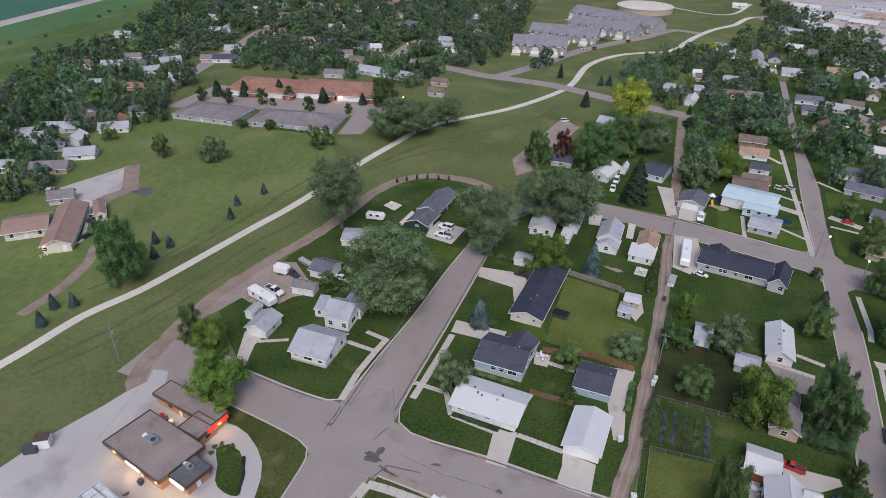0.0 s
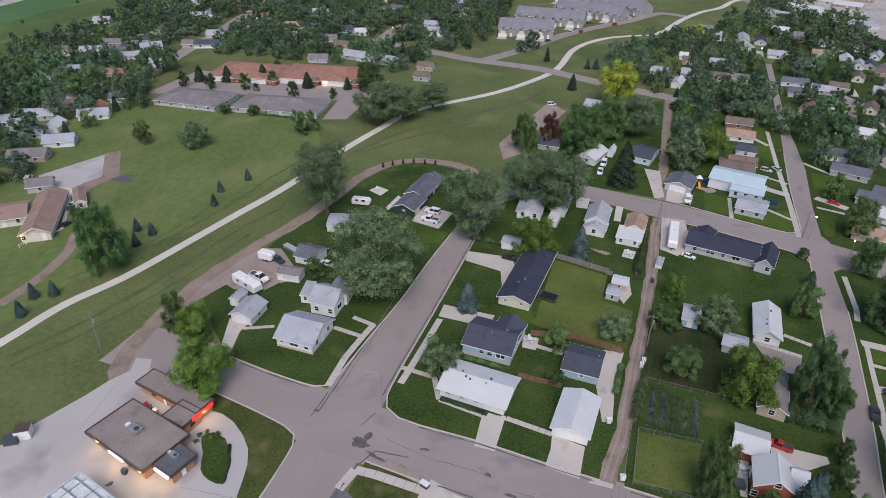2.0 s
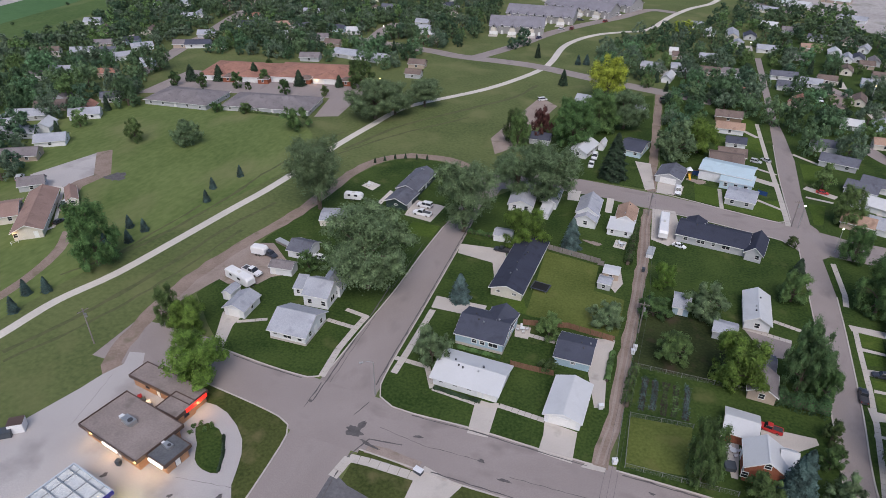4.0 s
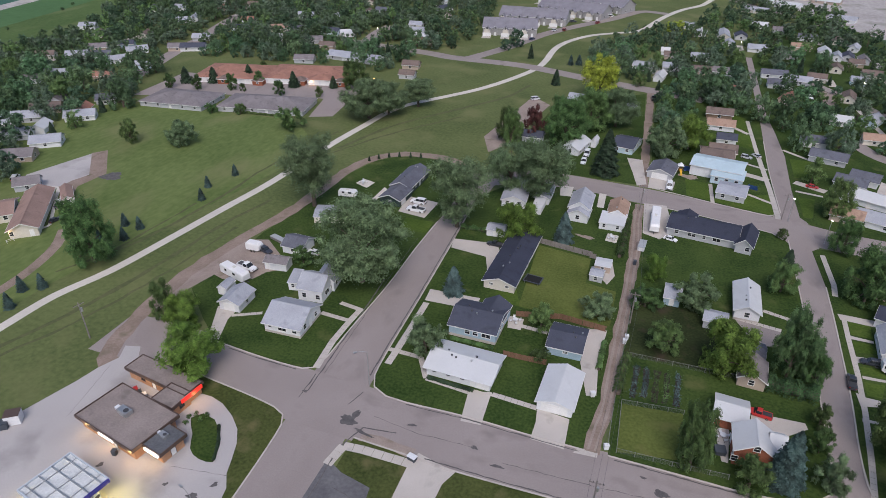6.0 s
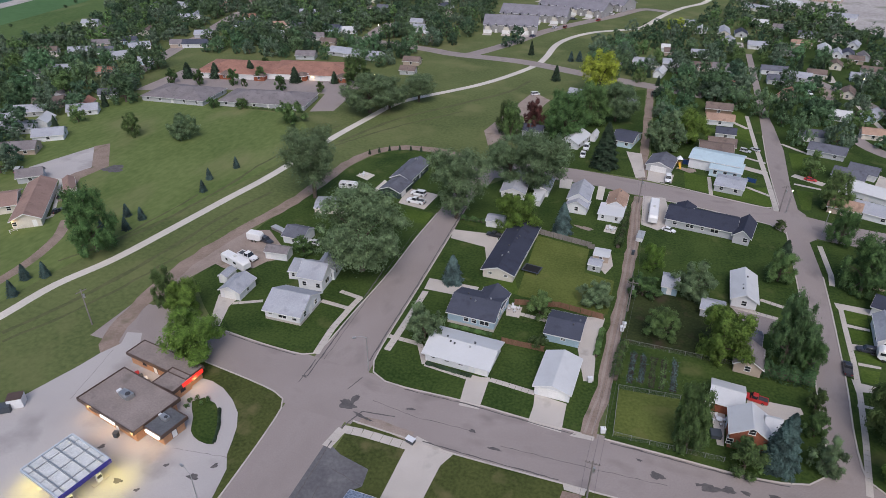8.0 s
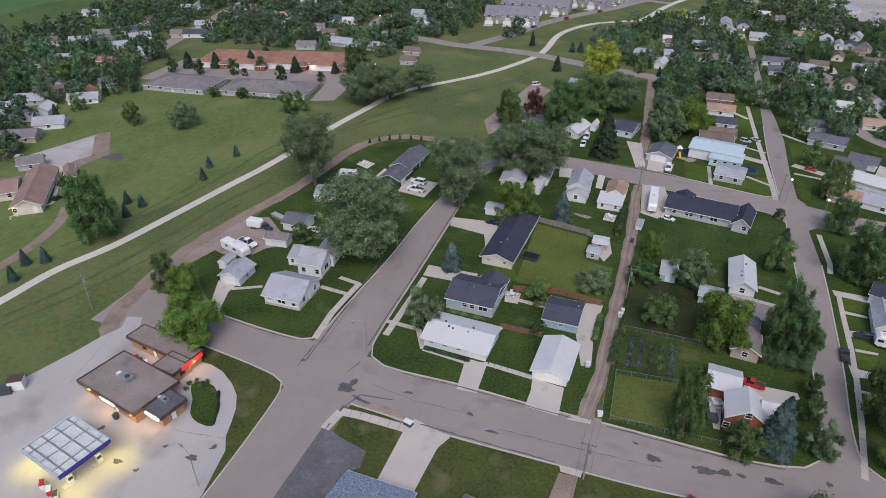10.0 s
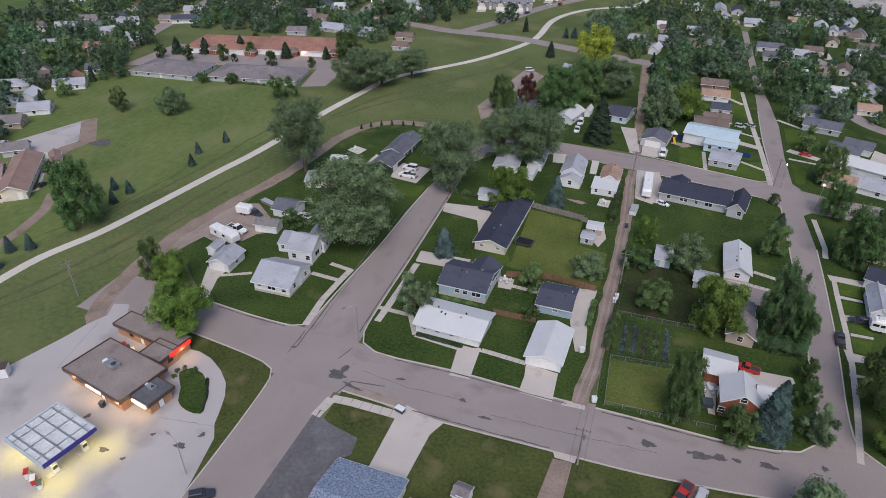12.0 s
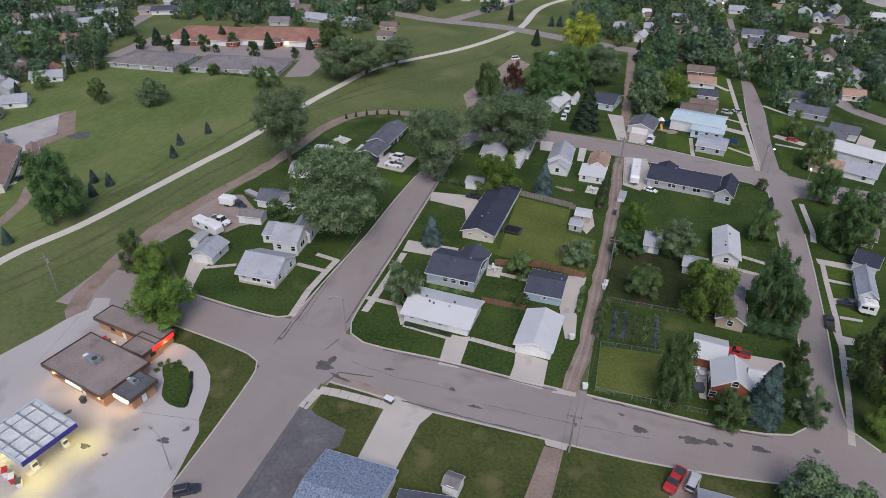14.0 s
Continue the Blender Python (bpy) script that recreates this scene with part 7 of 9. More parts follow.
tree("dark round clipped tree in the paved court", "small", -99.4, 161.8, 4.6, 3.6, 347, "court trees")
tree("dark round clipped tree in the paved court", "small", -135.9, 157.5, 3.6, 2.8, 84, "court trees")
tree("tree by the terraced houses", "far4", -38.1, 279.7, 9.5, 8.5, 357)
tree("tree by the terraced houses", "far4", -42.2, 270.7, 6.0, 6.0, 340)
tree("small conifer beside the houses", "farcone", -25.5, 258.5, 7.4, 3.6, 62)
tree("blue conifer beside the houses", "cone", -3.3, 252.6, 5.2, 3.5, 323)
tree("blue conifer beside the houses", "cone", 0.7, 254.4, 5.2, 4.1, 158)
tree("bright yellow tree far off", "yellow_locust", 45.1, 344.8, 7.6, 10.8, 242)
tree("silvery broad tree by the field", "far2", -180.3, 126.7, 13.4, 14.2, 14)
tree("dark tree by the field edge", "far1", -202.4, 132.6, 12.0, 12.8, 126)
tree("yellow-green tree by the field edge", "far5", -199.5, 118.1, 10.7, 10.2, 72)
tree("grey-green tree by the field edge", "far2", -187.0, 98.7, 12.6, 11.1, 182)
tree("dark tree beside the far houses", "far4", -179.5, 105.0, 7.2, 9.0, 40)
tree("dark tree beside the far houses", "far4", -179.7, 77.8, 10.7, 11.4, 20)
tree("dark tree beside the far houses", "far1", -204.8, 81.7, 10.1, 10.2, 131)
tree("dark tree beside the far houses", "far4", -230.0, 111.3, 9.6, 9.7, 86)
tree("leafy tree beside the far houses", "far1", -211.0, 108.9, 11.8, 12.0, 205)
tree("leafy tree beside the far houses", "far3", -235.7, 138.8, 11.7, 15.1, 275)
tree("leafy tree beside the far houses", "far1", -195.5, 157.0, 12.4, 13.2, 260)
tree("leafy tree beside the far houses", "far3", -193.3, 168.5, 11.6, 11.7, 5)
tree("yellow-green bush tree beside the houses", "far5", -172.1, 55.9, 5.6, 6.7, 222)
tree("dark bush by the pad", "far4", -170.8, 62.9, 6.7, 6.8, 342)
tree("leafy tree beside the far houses", "far1", -192.7, 67.8, 10.5, 10.6, 155)
tree("leafy street tree by the kerb", "far1", 83.5, 192.3, 11.5, 10.6, 66)
tree("leafy street tree by the kerb", "far3", 91.0, 187.6, 13.4, 10.5, 142)
tree("leafy street tree by the kerb", "far1", 94.2, 163.8, 12.0, 9.0, 156)
tree("leafy street tree by the kerb", "far4", 102.2, 192.8, 9.7, 8.8, 244)
tree("leafy street tree by the kerb", "far2", 106.8, 165.1, 12.0, 10.0, 170)
tree("leafy street tree by the kerb", "far5", 94.7, 135.6, 8.4, 7.1, 28)
tree("leafy street tree by the kerb", "far1", 64.2, 211.4, 15.1, 14.8, 344)
tree("leafy street tree by the kerb", "far2", 77.9, 211.0, 14.9, 11.2, 110)
tree("leafy street tree by the kerb", "far4", 74.1, 235.0, 10.9, 9.9, 142)
tree("small blue spruce on the grass", "cone", -87.9, 67.4, 4.0, 2.5, 312, 'young spruces')
tree("small blue spruce on the grass", "cone", -84.1, 59.2, 4.0, 2.5, 147, 'young spruces')
tree("small blue spruce on the grass", "cone", -85.2, 78.2, 4.0, 2.5, 57, 'young spruces')
tree("small blue spruce on the grass", "cone", -89.0, 38.1, 4.0, 2.6, 264, 'young spruces')
tree("small blue spruce on the grass", "cone", -94.4, 38.3, 4.0, 2.6, 316, 'young spruces')
tree("small blue spruce on the grass", "cone", -88.8, 31.7, 4.0, 2.6, 157, 'young spruces')
tree("small blue spruce on the grass", "cone", -93.9, 3.6, 4.3, 2.7, 236, 'young spruces')
tree("small blue spruce on the grass", "cone", -90.3, 6.2, 4.3, 2.7, 73, 'young spruces')
tree("small blue spruce on the grass", "cone", -90.6, -2.7, 4.4, 2.7, 112, 'young spruces')
tree("small blue spruce on the grass", "cone", -93.7, 28.2, 4.1, 2.6, 98, 'young spruces')
tree("small dark columnar evergreen by the track", "juniper", -48.3, 103.9, 1.9, 1.1, 282, 'young evergreens')
tree("small dark columnar evergreen by the track", "juniper", -45.8, 106.5, 2.0, 1.1, 158, 'young evergreens')
tree("small dark columnar evergreen by the track", "juniper", -43.0, 109.1, 2.0, 1.1, 71, 'young evergreens')
tree("small dark columnar evergreen by the track", "juniper", -39.8, 110.8, 2.0, 1.1, 6, 'young evergreens')
tree("small dark columnar evergreen by the track", "juniper", -35.9, 111.7, 2.0, 1.1, 37, 'young evergreens')
tree("small dark columnar evergreen by the track", "juniper", -32.3, 112.4, 2.0, 1.1, 354, 'young evergreens')

# ---- kerbs ----
kerb([(-3.2, 62), (-2.6, 45), (-2.1, 30), (-1.7, 14), (-1.1, 4.5), (0.2, 1.4), (3.5, -0.3), (8, -0.6), (20, -0.3), (32, -0.8), (42, -1.0)])
kerb([(46, -0.9), (58, -1.1), (68, -1.3), (75, -0.7), (79, 0.4), (81.6, 2.9), (82.6, 8), (83, 20), (83.6, 40), (83.8, 60), (83.9, 92)])
kerb([(-38, 2.9), (-25, 1.6), (-16, 1.4), (-13.9, 2.4), (-12.9, 6), (-12.4, 18), (-11.5, 36), (-11.5, 54), (-11, 70)])
kerb([(-34, -7.2), (-22, -8.8), (-15.5, -10), (-12.9, -11.2), (-11.8, -13.5), (-11.2, -20), (-10.7, -32), (-10.5, -46)])
kerb([(2.2, -11.9), (14, -12.5), (22, -13.0), (40, -12.9), (54, -12.7), (68, -11.6), (76, -10.4)])
kerb([(83.4, 109), (82.6, 140), (82.9, 170)])
kerb([(90.2, 70), (90, 57), (89.6, 45), (88.9, 28), (87.9, 14), (88.2, 4.5), (92, 1)])
kerb([(46, 101.4), (58, 99.9), (70, 97.3), (80, 95), (82.6, 92)])
kerb([(46, 114.2), (58, 111.2), (70, 108.2), (80, 106.2), (82.8, 108)])
# stains, cracks and patches
stain(-0.7, -8.5, 1.7, 1.1, -15, 1)
stain(0.0, -7.0, 0.6, 1.7, -8, 2)
stain(55.3, -6.1, 1.2, 0.7, -1, 3)
stain(63.6, -5.8, 1.6, 0.8, 6, 4)
stain(66.4, -5.2, 1.1, 0.7, 13, 5)
stain(69.1, -4.9, 0.7, 0.4, -10, 6)
stain(73.8, -4.4, 1.4, 0.6, -3, 7)
stain(61.8, -5.7, 0.5, 0.3, 4, 8)
stain(11.0, -5.6, 0.9, 0.3, 11, 9)
stain(-12.1, -4.3, 0.5, 0.3, -12, 10)
stain(23.4, -6.9, 0.6, 0.4, -5, 11)
stain(28.3, -9.6, 1.2, 0.3, 2, 12)
stain(82.3, -2.0, 0.5, 0.5, 9, 13)
stain(3.3, -10.3, 2.2, 0.3, -14, 14)
stain(52.2, -3.7, 0.5, 0.25, -7, 15)
# Follows the west kerb; gutter grime and kerb shadow are drawn as this line.
crack([(-11.6, -4.2), (-12.0, 5.9), (-12.6, 23.1), (-13.3, 37.3)], 0.25, 3)
crack([(-12.3, -6.1), (-12.5, 0.9)], 0.22, 4)
crack([(0.9, -36.1), (0.9, -26.1), (0.8, -17.4)], 0.2, 5)
crack([(0.9, -14.3), (2.8, -9.2), (9.0, -8.4)], 0.25, 6)
crack([(-2.4, -4.6), (-1.2, -0.8)], 0.22, 7)
# Second dark line by the west kerb, again with the kerb's shadow drawn in.
crack([(-10.9, 1.4), (-11.4, 17.7), (-12.5, 38.9), (-12.9, 59.2)], 0.1, 8)
crack([(-1.9, 4.0), (-2.3, 14.0), (-2.7, 30.0), (-3.2, 45.0), (-3.8, 60.0), (-4.4, 76.0)], 0.3, 12, "dark gutter seam along the kerb")
crack([(8.0, -1.1), (20.0, -0.9), (32.0, -1.4), (41.0, -1.6)], 0.22, 13, "dark gutter seam along the kerb")
crack([(16.0, -12.2), (28.0, -12.4), (40.0, -12.4)], 0.22, 14, "dark gutter seam along the kerb")
crack([(47.0, -1.5), (58.0, -1.7), (68.0, -1.9), (76.0, -1.1)], 0.25, 15, "dark gutter seam along the kerb")
crack([(-34.0, 1.9), (-25.0, 1.0), (-17.0, 0.8)], 0.25, 16, "dark gutter seam along the kerb")
crack([(3.5, -5.9), (12.9, -7.2), (23.4, -6.9)], 0.08, 9)
crack([(29.0, -8.6), (43.4, -8.3), (57.0, -7.6)], 0.08, 10)
ribbon("broken_kerb_strip", "bare stony strip beside the street", [(3.3, -10.9), (7.0, -11.2), (13.7, -11.8)], 2.0, 0.026, GRAVEL, "verge", ragged=0.5)
crack([(-24.6, -28.1), (-14.3, -26.7)], .05, 30, "thin dark joint in the forecourt concrete")
crack([(-50.5, -25.1), (-53.8, -10.7)], .05, 31, "thin dark joint in the forecourt concrete")
crack([(3.6, -22.8), (10.0, -24.4)], .12, 50)
crack([(3.6, -31.0), (9.5, -31.2)], .12, 51)
crack([(3.2, -26.6), (3.8, -36.2)], .12, 52)
# A flat blot stands in for the square dark pile on the grass.
stain(-123.0, 63.6, 3.4, 3.0, 0, 9, TAR, "flat dark blot in place of a dark pile on the grass", 0.03)
# worn tracks in the grass
ribbon("worn_track", "faint worn wheel track in the grass", [(-80.6, -14.1), (-75.9, -0.5), (-71.6, 20.3), (-68.3, 48.9), (-64.1, 66.0)], 1.2, 0.014, WORN, "track", thick=0.01, ragged=0.3, seed=0)
ribbon("worn_track", "faint worn wheel track in the grass", [(-78.1, -16.2), (-72.2, -2.6), (-67.1, 19.1), (-63.8, 48.0)], 0.9, 0.014, WORN, "track", thick=0.01, ragged=0.3, seed=1)
ribbon("worn_track", "faint worn wheel track in the grass", [(-63.8, 110.6), (-53.8, 139.6), (-38.3, 163.5), (-20.8, 190.4), (-15.1, 210.9)], 1.6, 0.014, WORN, "track", thick=0.01, ragged=0.3, seed=2)
ribbon("worn_track", "faint worn wheel track in the grass", [(-63.9, 106.5), (-50.6, 132.0), (-31.6, 158.4)], 1.0, 0.014, WORN, "track", thick=0.01, ragged=0.3, seed=3)
ribbon("worn_track", "faint worn wheel track in the grass", [(-93.1, 12.6), (-84.2, 32.7), (-79.6, 64.7), (-78.9, 86.0), (-71.9, 126.2)], 1.0, 0.014, WORN, "track", thick=0.01, ragged=0.3, seed=4)
ribbon("worn_track", "faint worn wheel track in the grass", [(-87.6, 21.9), (-84.1, 56.7)], 0.8, 0.014, WORN, "track", thick=0.01, ragged=0.3, seed=5)
# far fields
slab("meadow", "green meadow between the town and the crops", [(-316, 0), (-334, 100), (-360, 250), (-386, 400), (-420, 600), (-300, 600), (-290, 400), (-255, 250), (-200, 120), (-180, 20)], 0.006, MEADOW, "meadow", thick=0.02)
slab("crop_field", "deep green crop field beyond the town", [(-194, -703), (-503, 1070), (-543, 1063), (-234, -710)], 0.03, CROP, "field")
slab("crop_field", "blue-green far crop field", [(-248, -713), (-557, 1061), (-1433, 908), (-1125, -865)], 0.03, CROPBLUE, "field")
slab("far_gravel_strip", "pale far strip of gravel and sheds beyond the field", [(-234, -710), (-543, 1063), (-557, 1061), (-248, -713)], 0.034, PALEGROUND, "track")
slab("yard_ground", "pale gravel ground of a far works yard", [(96.5, 586.1), (115.0, 486.5), (130.9, 432.1), (147.9, 397.3), (175.4, 347.8), (249.4, 662.4), (232.7, 924.3), (115.5, 752.8)], 0.035, PALEGROUND, "yard")
ribbon("far_road", "far pale road past the works", [(76.0, 491.5), (97.8, 456.1), (120.2, 427.0), (145.2, 380.8)], 8, 0.045, ASPHALT, "street")

# ---- station details ----
canopy("ribbed pump canopy with a blue edge board and lit underside", -34.8, -39.5, -12.0, 10.3, 8.8, 4.3)
for dx, dy in ((-3.4, -2.5), (-3.4, 2.5), (3.4, -2.5), (3.4, 2.5)):
    c = pose(-34.8, -39.5, 0, 0, 0, -12) @ Vector((dx, dy, 0))
    pump(c.x, c.y, 78)
for dx, dy in ((-4.5, -3.5), (5.5, -4), (5.5, 4)):
    c = pose(-34.8, -39.5, 3.9, 0, 0, -12) @ Vector((dx, dy, 0))
    lamp = new("canopy_lamp", bpy.data.lights.new("canopy_lamp", "SPOT"))
    lamp.data.energy, lamp.data.color, lamp.data.shadow_soft_size, lamp.data.spot_size, lamp.data.spot_blend = 700, (1.0, 0.84, 0.10), 0.4, radians(135), 0.8
    lamp.matrix_world = pose(c.x, c.y, c.z)
roof_unit(station, -38.2, -22.8, 3.0, -12, 1.2)
roof_unit(station, -28.0, -24.8, 2.75, -12, 0.8)
m = station.matrix_basis.inverted() @ pose(-37.6, -28.2, 2.3, 0, 0, -12)
panel = part("sign_panel", boxed(-2.01, 2.01, -0.25, 0.05, 0, 0.5, m), SIGNWHITE, station, "lit blank white sign panel")
part("sign_frame", boxed(-2.09, 2.09, -0.21, 0.08, -0.08, 0, m), BROWNCAP, panel)
m = station.matrix_basis.inverted() @ pose(-27.9, -28.25, 2.1, 0, 0, -12)
panel = part("sign_panel", boxed(-1.78, 1.78, -0.25, 0.05, 0, 0.5, m), SIGNWHITE, station, "lit blank white sign panel")
part("sign_frame", boxed(-1.86, 1.86, -0.21, 0.08, -0.08, 0, m), BROWNCAP, panel)
m = station.matrix_basis.inverted() @ pose(-30.35, -14.4, 2.3, 0, 0, 81)
panel = part("sign_panel", boxed(-2.5, 2.5, -0.2, 0.05, 0, 0.75, m), SIGNRED, station, "red lit sign band")
part("sign_frame", boxed(-2.58, 2.58, -0.16, 0.08, -0.08, 0, m), BROWNCAP, panel)
for x, y, z, e in ((-37.8, -28.3, 2.1, 130), (-27.6, -28.9, 2.1, 130), (-41.2, -15.6, 2.2, 90), (-29.9, -14.0, 2.2, 110), (-43.6, -27.2, 2.2, 80), (-31.6, -29.7, 2.2, 90)):
    lamp = new("soffit_lamp", bpy.data.lights.new("soffit_lamp", "POINT"))
    lamp.data.energy, lamp.data.color, lamp.data.shadow_soft_size = e, (1.0, 0.62, 0.22), 0.3
    lamp.location = (x, y, z)
tree("small round flower shrub by the drive lane", "bush", -28.0, -16.7, 0.9, 1.0, 99)
tree("small round flower shrub by the drive lane", "bush", -26.4, -17.7, 0.9, 1.0, 108)
tree("small round flower shrub by the drive lane", "bush", -25.9, -16.3, 0.9, 1.0, 141)
tree("small round flower shrub by the drive lane", "bush", -28.5, -19.2, 0.9, 1.0, 244)
tree("small round flower shrub by the drive lane", "bush", -28.8, -17.7, 0.9, 1.0, 33)
hedge("low dark planted edging row on the island", [(-22.5, -17.5), (-20.0, -21.1), (-18.4, -24.8)], 0.5, 0.45, NEEDLE, 90)
street_lamp(-12.5, -36.4, 7.5, 2.0, 160, False)
street_lamp(-0.9, 1.5, 8.5, 2.0, 215, False)
crate("ice_cabinet", "white and red ice storage cabinet by the kerb", "cabinet", -35.3, -44.9, -45, 1.3, .7, 1.3, W_WHITE, REDPAINT)
crate("ice_cabinet", "red and white merchandise cabinet", "cabinet", -33.5, -45.4, -45, 1.3, .7, 1.2, REDPAINT, W_WHITE)
crate("merchandise_rack", "white rack of goods on the forecourt", "rack", -31.9, -45.7, -45, 1.2, 0.7, 1.1, W_WHITE, DARKTARP)
crate("waste_skip", "dark steel waste skip on the forecourt edge", "waste skip", -59.5, -31.2, 35, 2.4, 1.6, 1.4, DARKTARP)
crate("storage_bin", "white boxy storage shed on the forecourt edge", "shed", -58.6, -29.2, 35, 2.6, 2.2, 2.2, W_WHITE, BROWNCAP)
crate("waste_bin", "dark waste bin beside the forecourt wall", "bin", -35.4, -29.3, 10, 0.8, 0.8, 1.1, DARKTARP)

# ---- vehicles ----
vehicle("car", "dark sport utility car leaving the forecourt", "suv", -7.7, -39.0, 33.2, (0.035, 0.04, 0.055), 0.78)
vehicle("pickup", "red pickup truck parked on a gravel drive", "pickup", 60.8, -15.1, -112.2, (0.42, 0.03, 0.03), 0.93)
vehicle("car", "silver car parked on a gravel drive", "suv", 63.5, -14.5, 72.5, (0.45, 0.46, 0.48), 0.83)
vehicle("pickup", "red pickup truck with a dark bed behind the brick house", "pickup", 71.7, 18.4, 169.7, (0.42, 0.03, 0.03), 0.78)
vehicle("pickup", "white pickup truck on the gravel yard", "pickup", -48.3, 30.1, -12.2, (0.72, 0.73, 0.75), 1.02)
vehicle("car", "dark car hitched to a white trailer", "suv", -48.5, 38.9, -18.0, (0.035, 0.04, 0.055), 0.88)
vehicle("car", "white car parked beside a garage", "car", -36.0, 42.3, 171.5, (0.72, 0.73, 0.75), 0.86)
vehicle("pickup", "white pickup truck on the driveway", "pickup", -19.3, 74.2, 175.2, (0.72, 0.73, 0.75), 1.02)
vehicle("car", "white sport utility car on the driveway", "suv", -20.5, 79.3, 175.7, (0.72, 0.73, 0.75), 1.02)
vehicle("pickup", "black pickup truck beside the long house", "pickup", 8.3, 62.5, 175.9, (0.02, 0.022, 0.028), 0.78)
vehicle("car", "white car parked on a narrow drive", "car", 22.3, 127.5, -87.0, (0.72, 0.73, 0.75), 1.02)
vehicle("car", "white car parked on a narrow drive", "suv", 22.4, 134.6, -90.0, (0.72, 0.73, 0.75), 1.02)
vehicle("car", "white car in front of the grey garage", "suv", 51.3, 116.3, -90.0, (0.72, 0.73, 0.75), 1.02)
vehicle("car", "white car beside the camper pad", "car", 53.1, 81.5, -19.1, (0.72, 0.73, 0.75), 0.78)
vehicle("car", "dark car parked on a driveway", "suv", 94.5, 41.7, 180.0, (0.035, 0.04, 0.055), 0.78)
vehicle("car", "red car parked on a driveway", "car", 94.6, 131.7, -14.0, (0.42, 0.03, 0.03), 0.78)
vehicle("car", "grey car beside the blue-roofed house", "suv", 76.0, 150.6, -17.0, (0.45, 0.46, 0.48), 0.78)
vehicle("pickup", "dark pickup truck parked at the kerb", "pickup", 89.7, 33.8, 85.0, (0.035, 0.04, 0.055), 0.81)
vehicle("car", "dark car parked at the hall", "car", -121.9, 41.5, 99.7, (0.035, 0.04, 0.055), 0.78)
vehicle("car", "silver car parked at the hall", "car", -123.2, 43.5, 92.0, (0.45, 0.46, 0.48), 0.78)
vehicle("car", "dark car parked at the hall", "car", -115.2, 33.5, 87.8, (0.02, 0.022, 0.028), 0.78)
vehicle("car", "grey car parked by the pad", "suv", -150.4, 51.2, 125.4, (0.45, 0.46, 0.48), 1.02)
vehicle("car", "white van on the bare earth pad", "van", -8.2, 190.2, 35.3, (0.72, 0.73, 0.75), 0.78)
vehicle("pickup", "dark pickup truck in the alley", "pickup", 40.9, 207.5, 96.3, (0.035, 0.04, 0.055), 1.02)
vehicle("car", "dark car before the terraced houses", "car", -19.4, 357.5, 26.0, (0.035, 0.04, 0.055), 1.02)
vehicle("car", "red car before the terraced houses", "car", -0.9, 382.2, 69.0, (0.42, 0.03, 0.03), 1.02)
vehicle("car", "white car before the terraced houses", "car", 9.5, 408.5, 26.0, (0.72, 0.73, 0.75), 0.97)
vehicle("car", "white car on a far drive", "car", 103.9, 257.1, -60.8, (0.72, 0.73, 0.75), 1.02)
vehicle("car", "white car on a far drive", "car", 106.0, 233.2, -73.5, (0.72, 0.73, 0.75), 1.02)
vehicle("car", "white van on a far street", "van", -188.9, 213.6, 98.2, (0.72, 0.73, 0.75), 1.02)
vehicle("car", "silver car on a far street", "car", -202.9, 228.8, 80.2, (0.45, 0.46, 0.48), 1.02)
vehicle("car", "white car on a side drive", "car", 109.3, 128.7, -58.0, (0.035, 0.04, 0.055), 0.78)
vehicle("car", "dark red car parked on a terrace drive", "suv", -20.2, 330.5, 85, (0.22, 0.02, 0.02))
vehicle("car", "silver car parked on a terrace drive", "car", -26.0, 327.0, 60, (0.45, 0.46, 0.48))
vehicle("car", "dark red car parked on a terrace drive", "car", -3.6, 359.4, 70, (0.22, 0.02, 0.02))
vehicle("car", "white car parked on a terrace drive", "suv", 2.4, 383.0, 66, (0.7, 0.7, 0.7))
vehicle("car", "dark blue car parked on a terrace drive", "car", -34.0, 300.0, 70, (0.03, 0.04, 0.09))
vehicle("car", "white car parked on a yard", "car", 79.3, 153.3, 136.7, (0.45, 0.46, 0.48), 0.78)
camper("long white fifth-wheel camper on the gravel yard", -48.8, 25.9, -17.6, L=8.8, Wd=2.5)
camper("white boxy cargo trailer behind a car", -51.6, 38.7, 0.0, L=4.2, Wd=2.3, H=2.6, stripes=False, name='cargo_trailer', category='trailer')
camper("white fifth-wheel camper on a concrete pad", 48.4, 89.6, -89.3, L=12.6, Wd=2.6)
camper("white camper on a driveway", 97.5, 40.0, 174.6, L=3.2, Wd=2.4)
camper("white covered camper trailer on the lawn", -42.6, 76.2, 9.1, L=5.7, Wd=2.4, H=2.3)

# ---- fences, hedges, poles and yard things ----
fence("weathered grey board fence", [(18.7, 68.0), (34.0, 65.2)], 1.7, WOOD)
fence("reddish board fence behind the garden", [(21.2, 33.3), (31.0, 35.6), (41.3, 34.3)], 1.6, REDWOOD)
fence("reddish board fence between the yards", [(21.9, 19.0), (25.3, 18.9), (31.0, 19.0)], 1.5, REDWOOD)
fence("dark blue privacy screen below the blue roof", [(55.3, 132.6), (65.6, 128.3)], 1.8, BLUETARP)
fence("dark blue privacy screen beside the porch", [(75.1, 124.3), (77.8, 123.3)], 1.5, BLUETARP)
fence("thin galvanised wire fence along the alley", [(45.7, 0.6), (45.6, 12.8), (45.6, 24.8), (45.8, 38.8), (45.7, 58.2)], 1.3, PALESTEEL, "wire", 3.0)
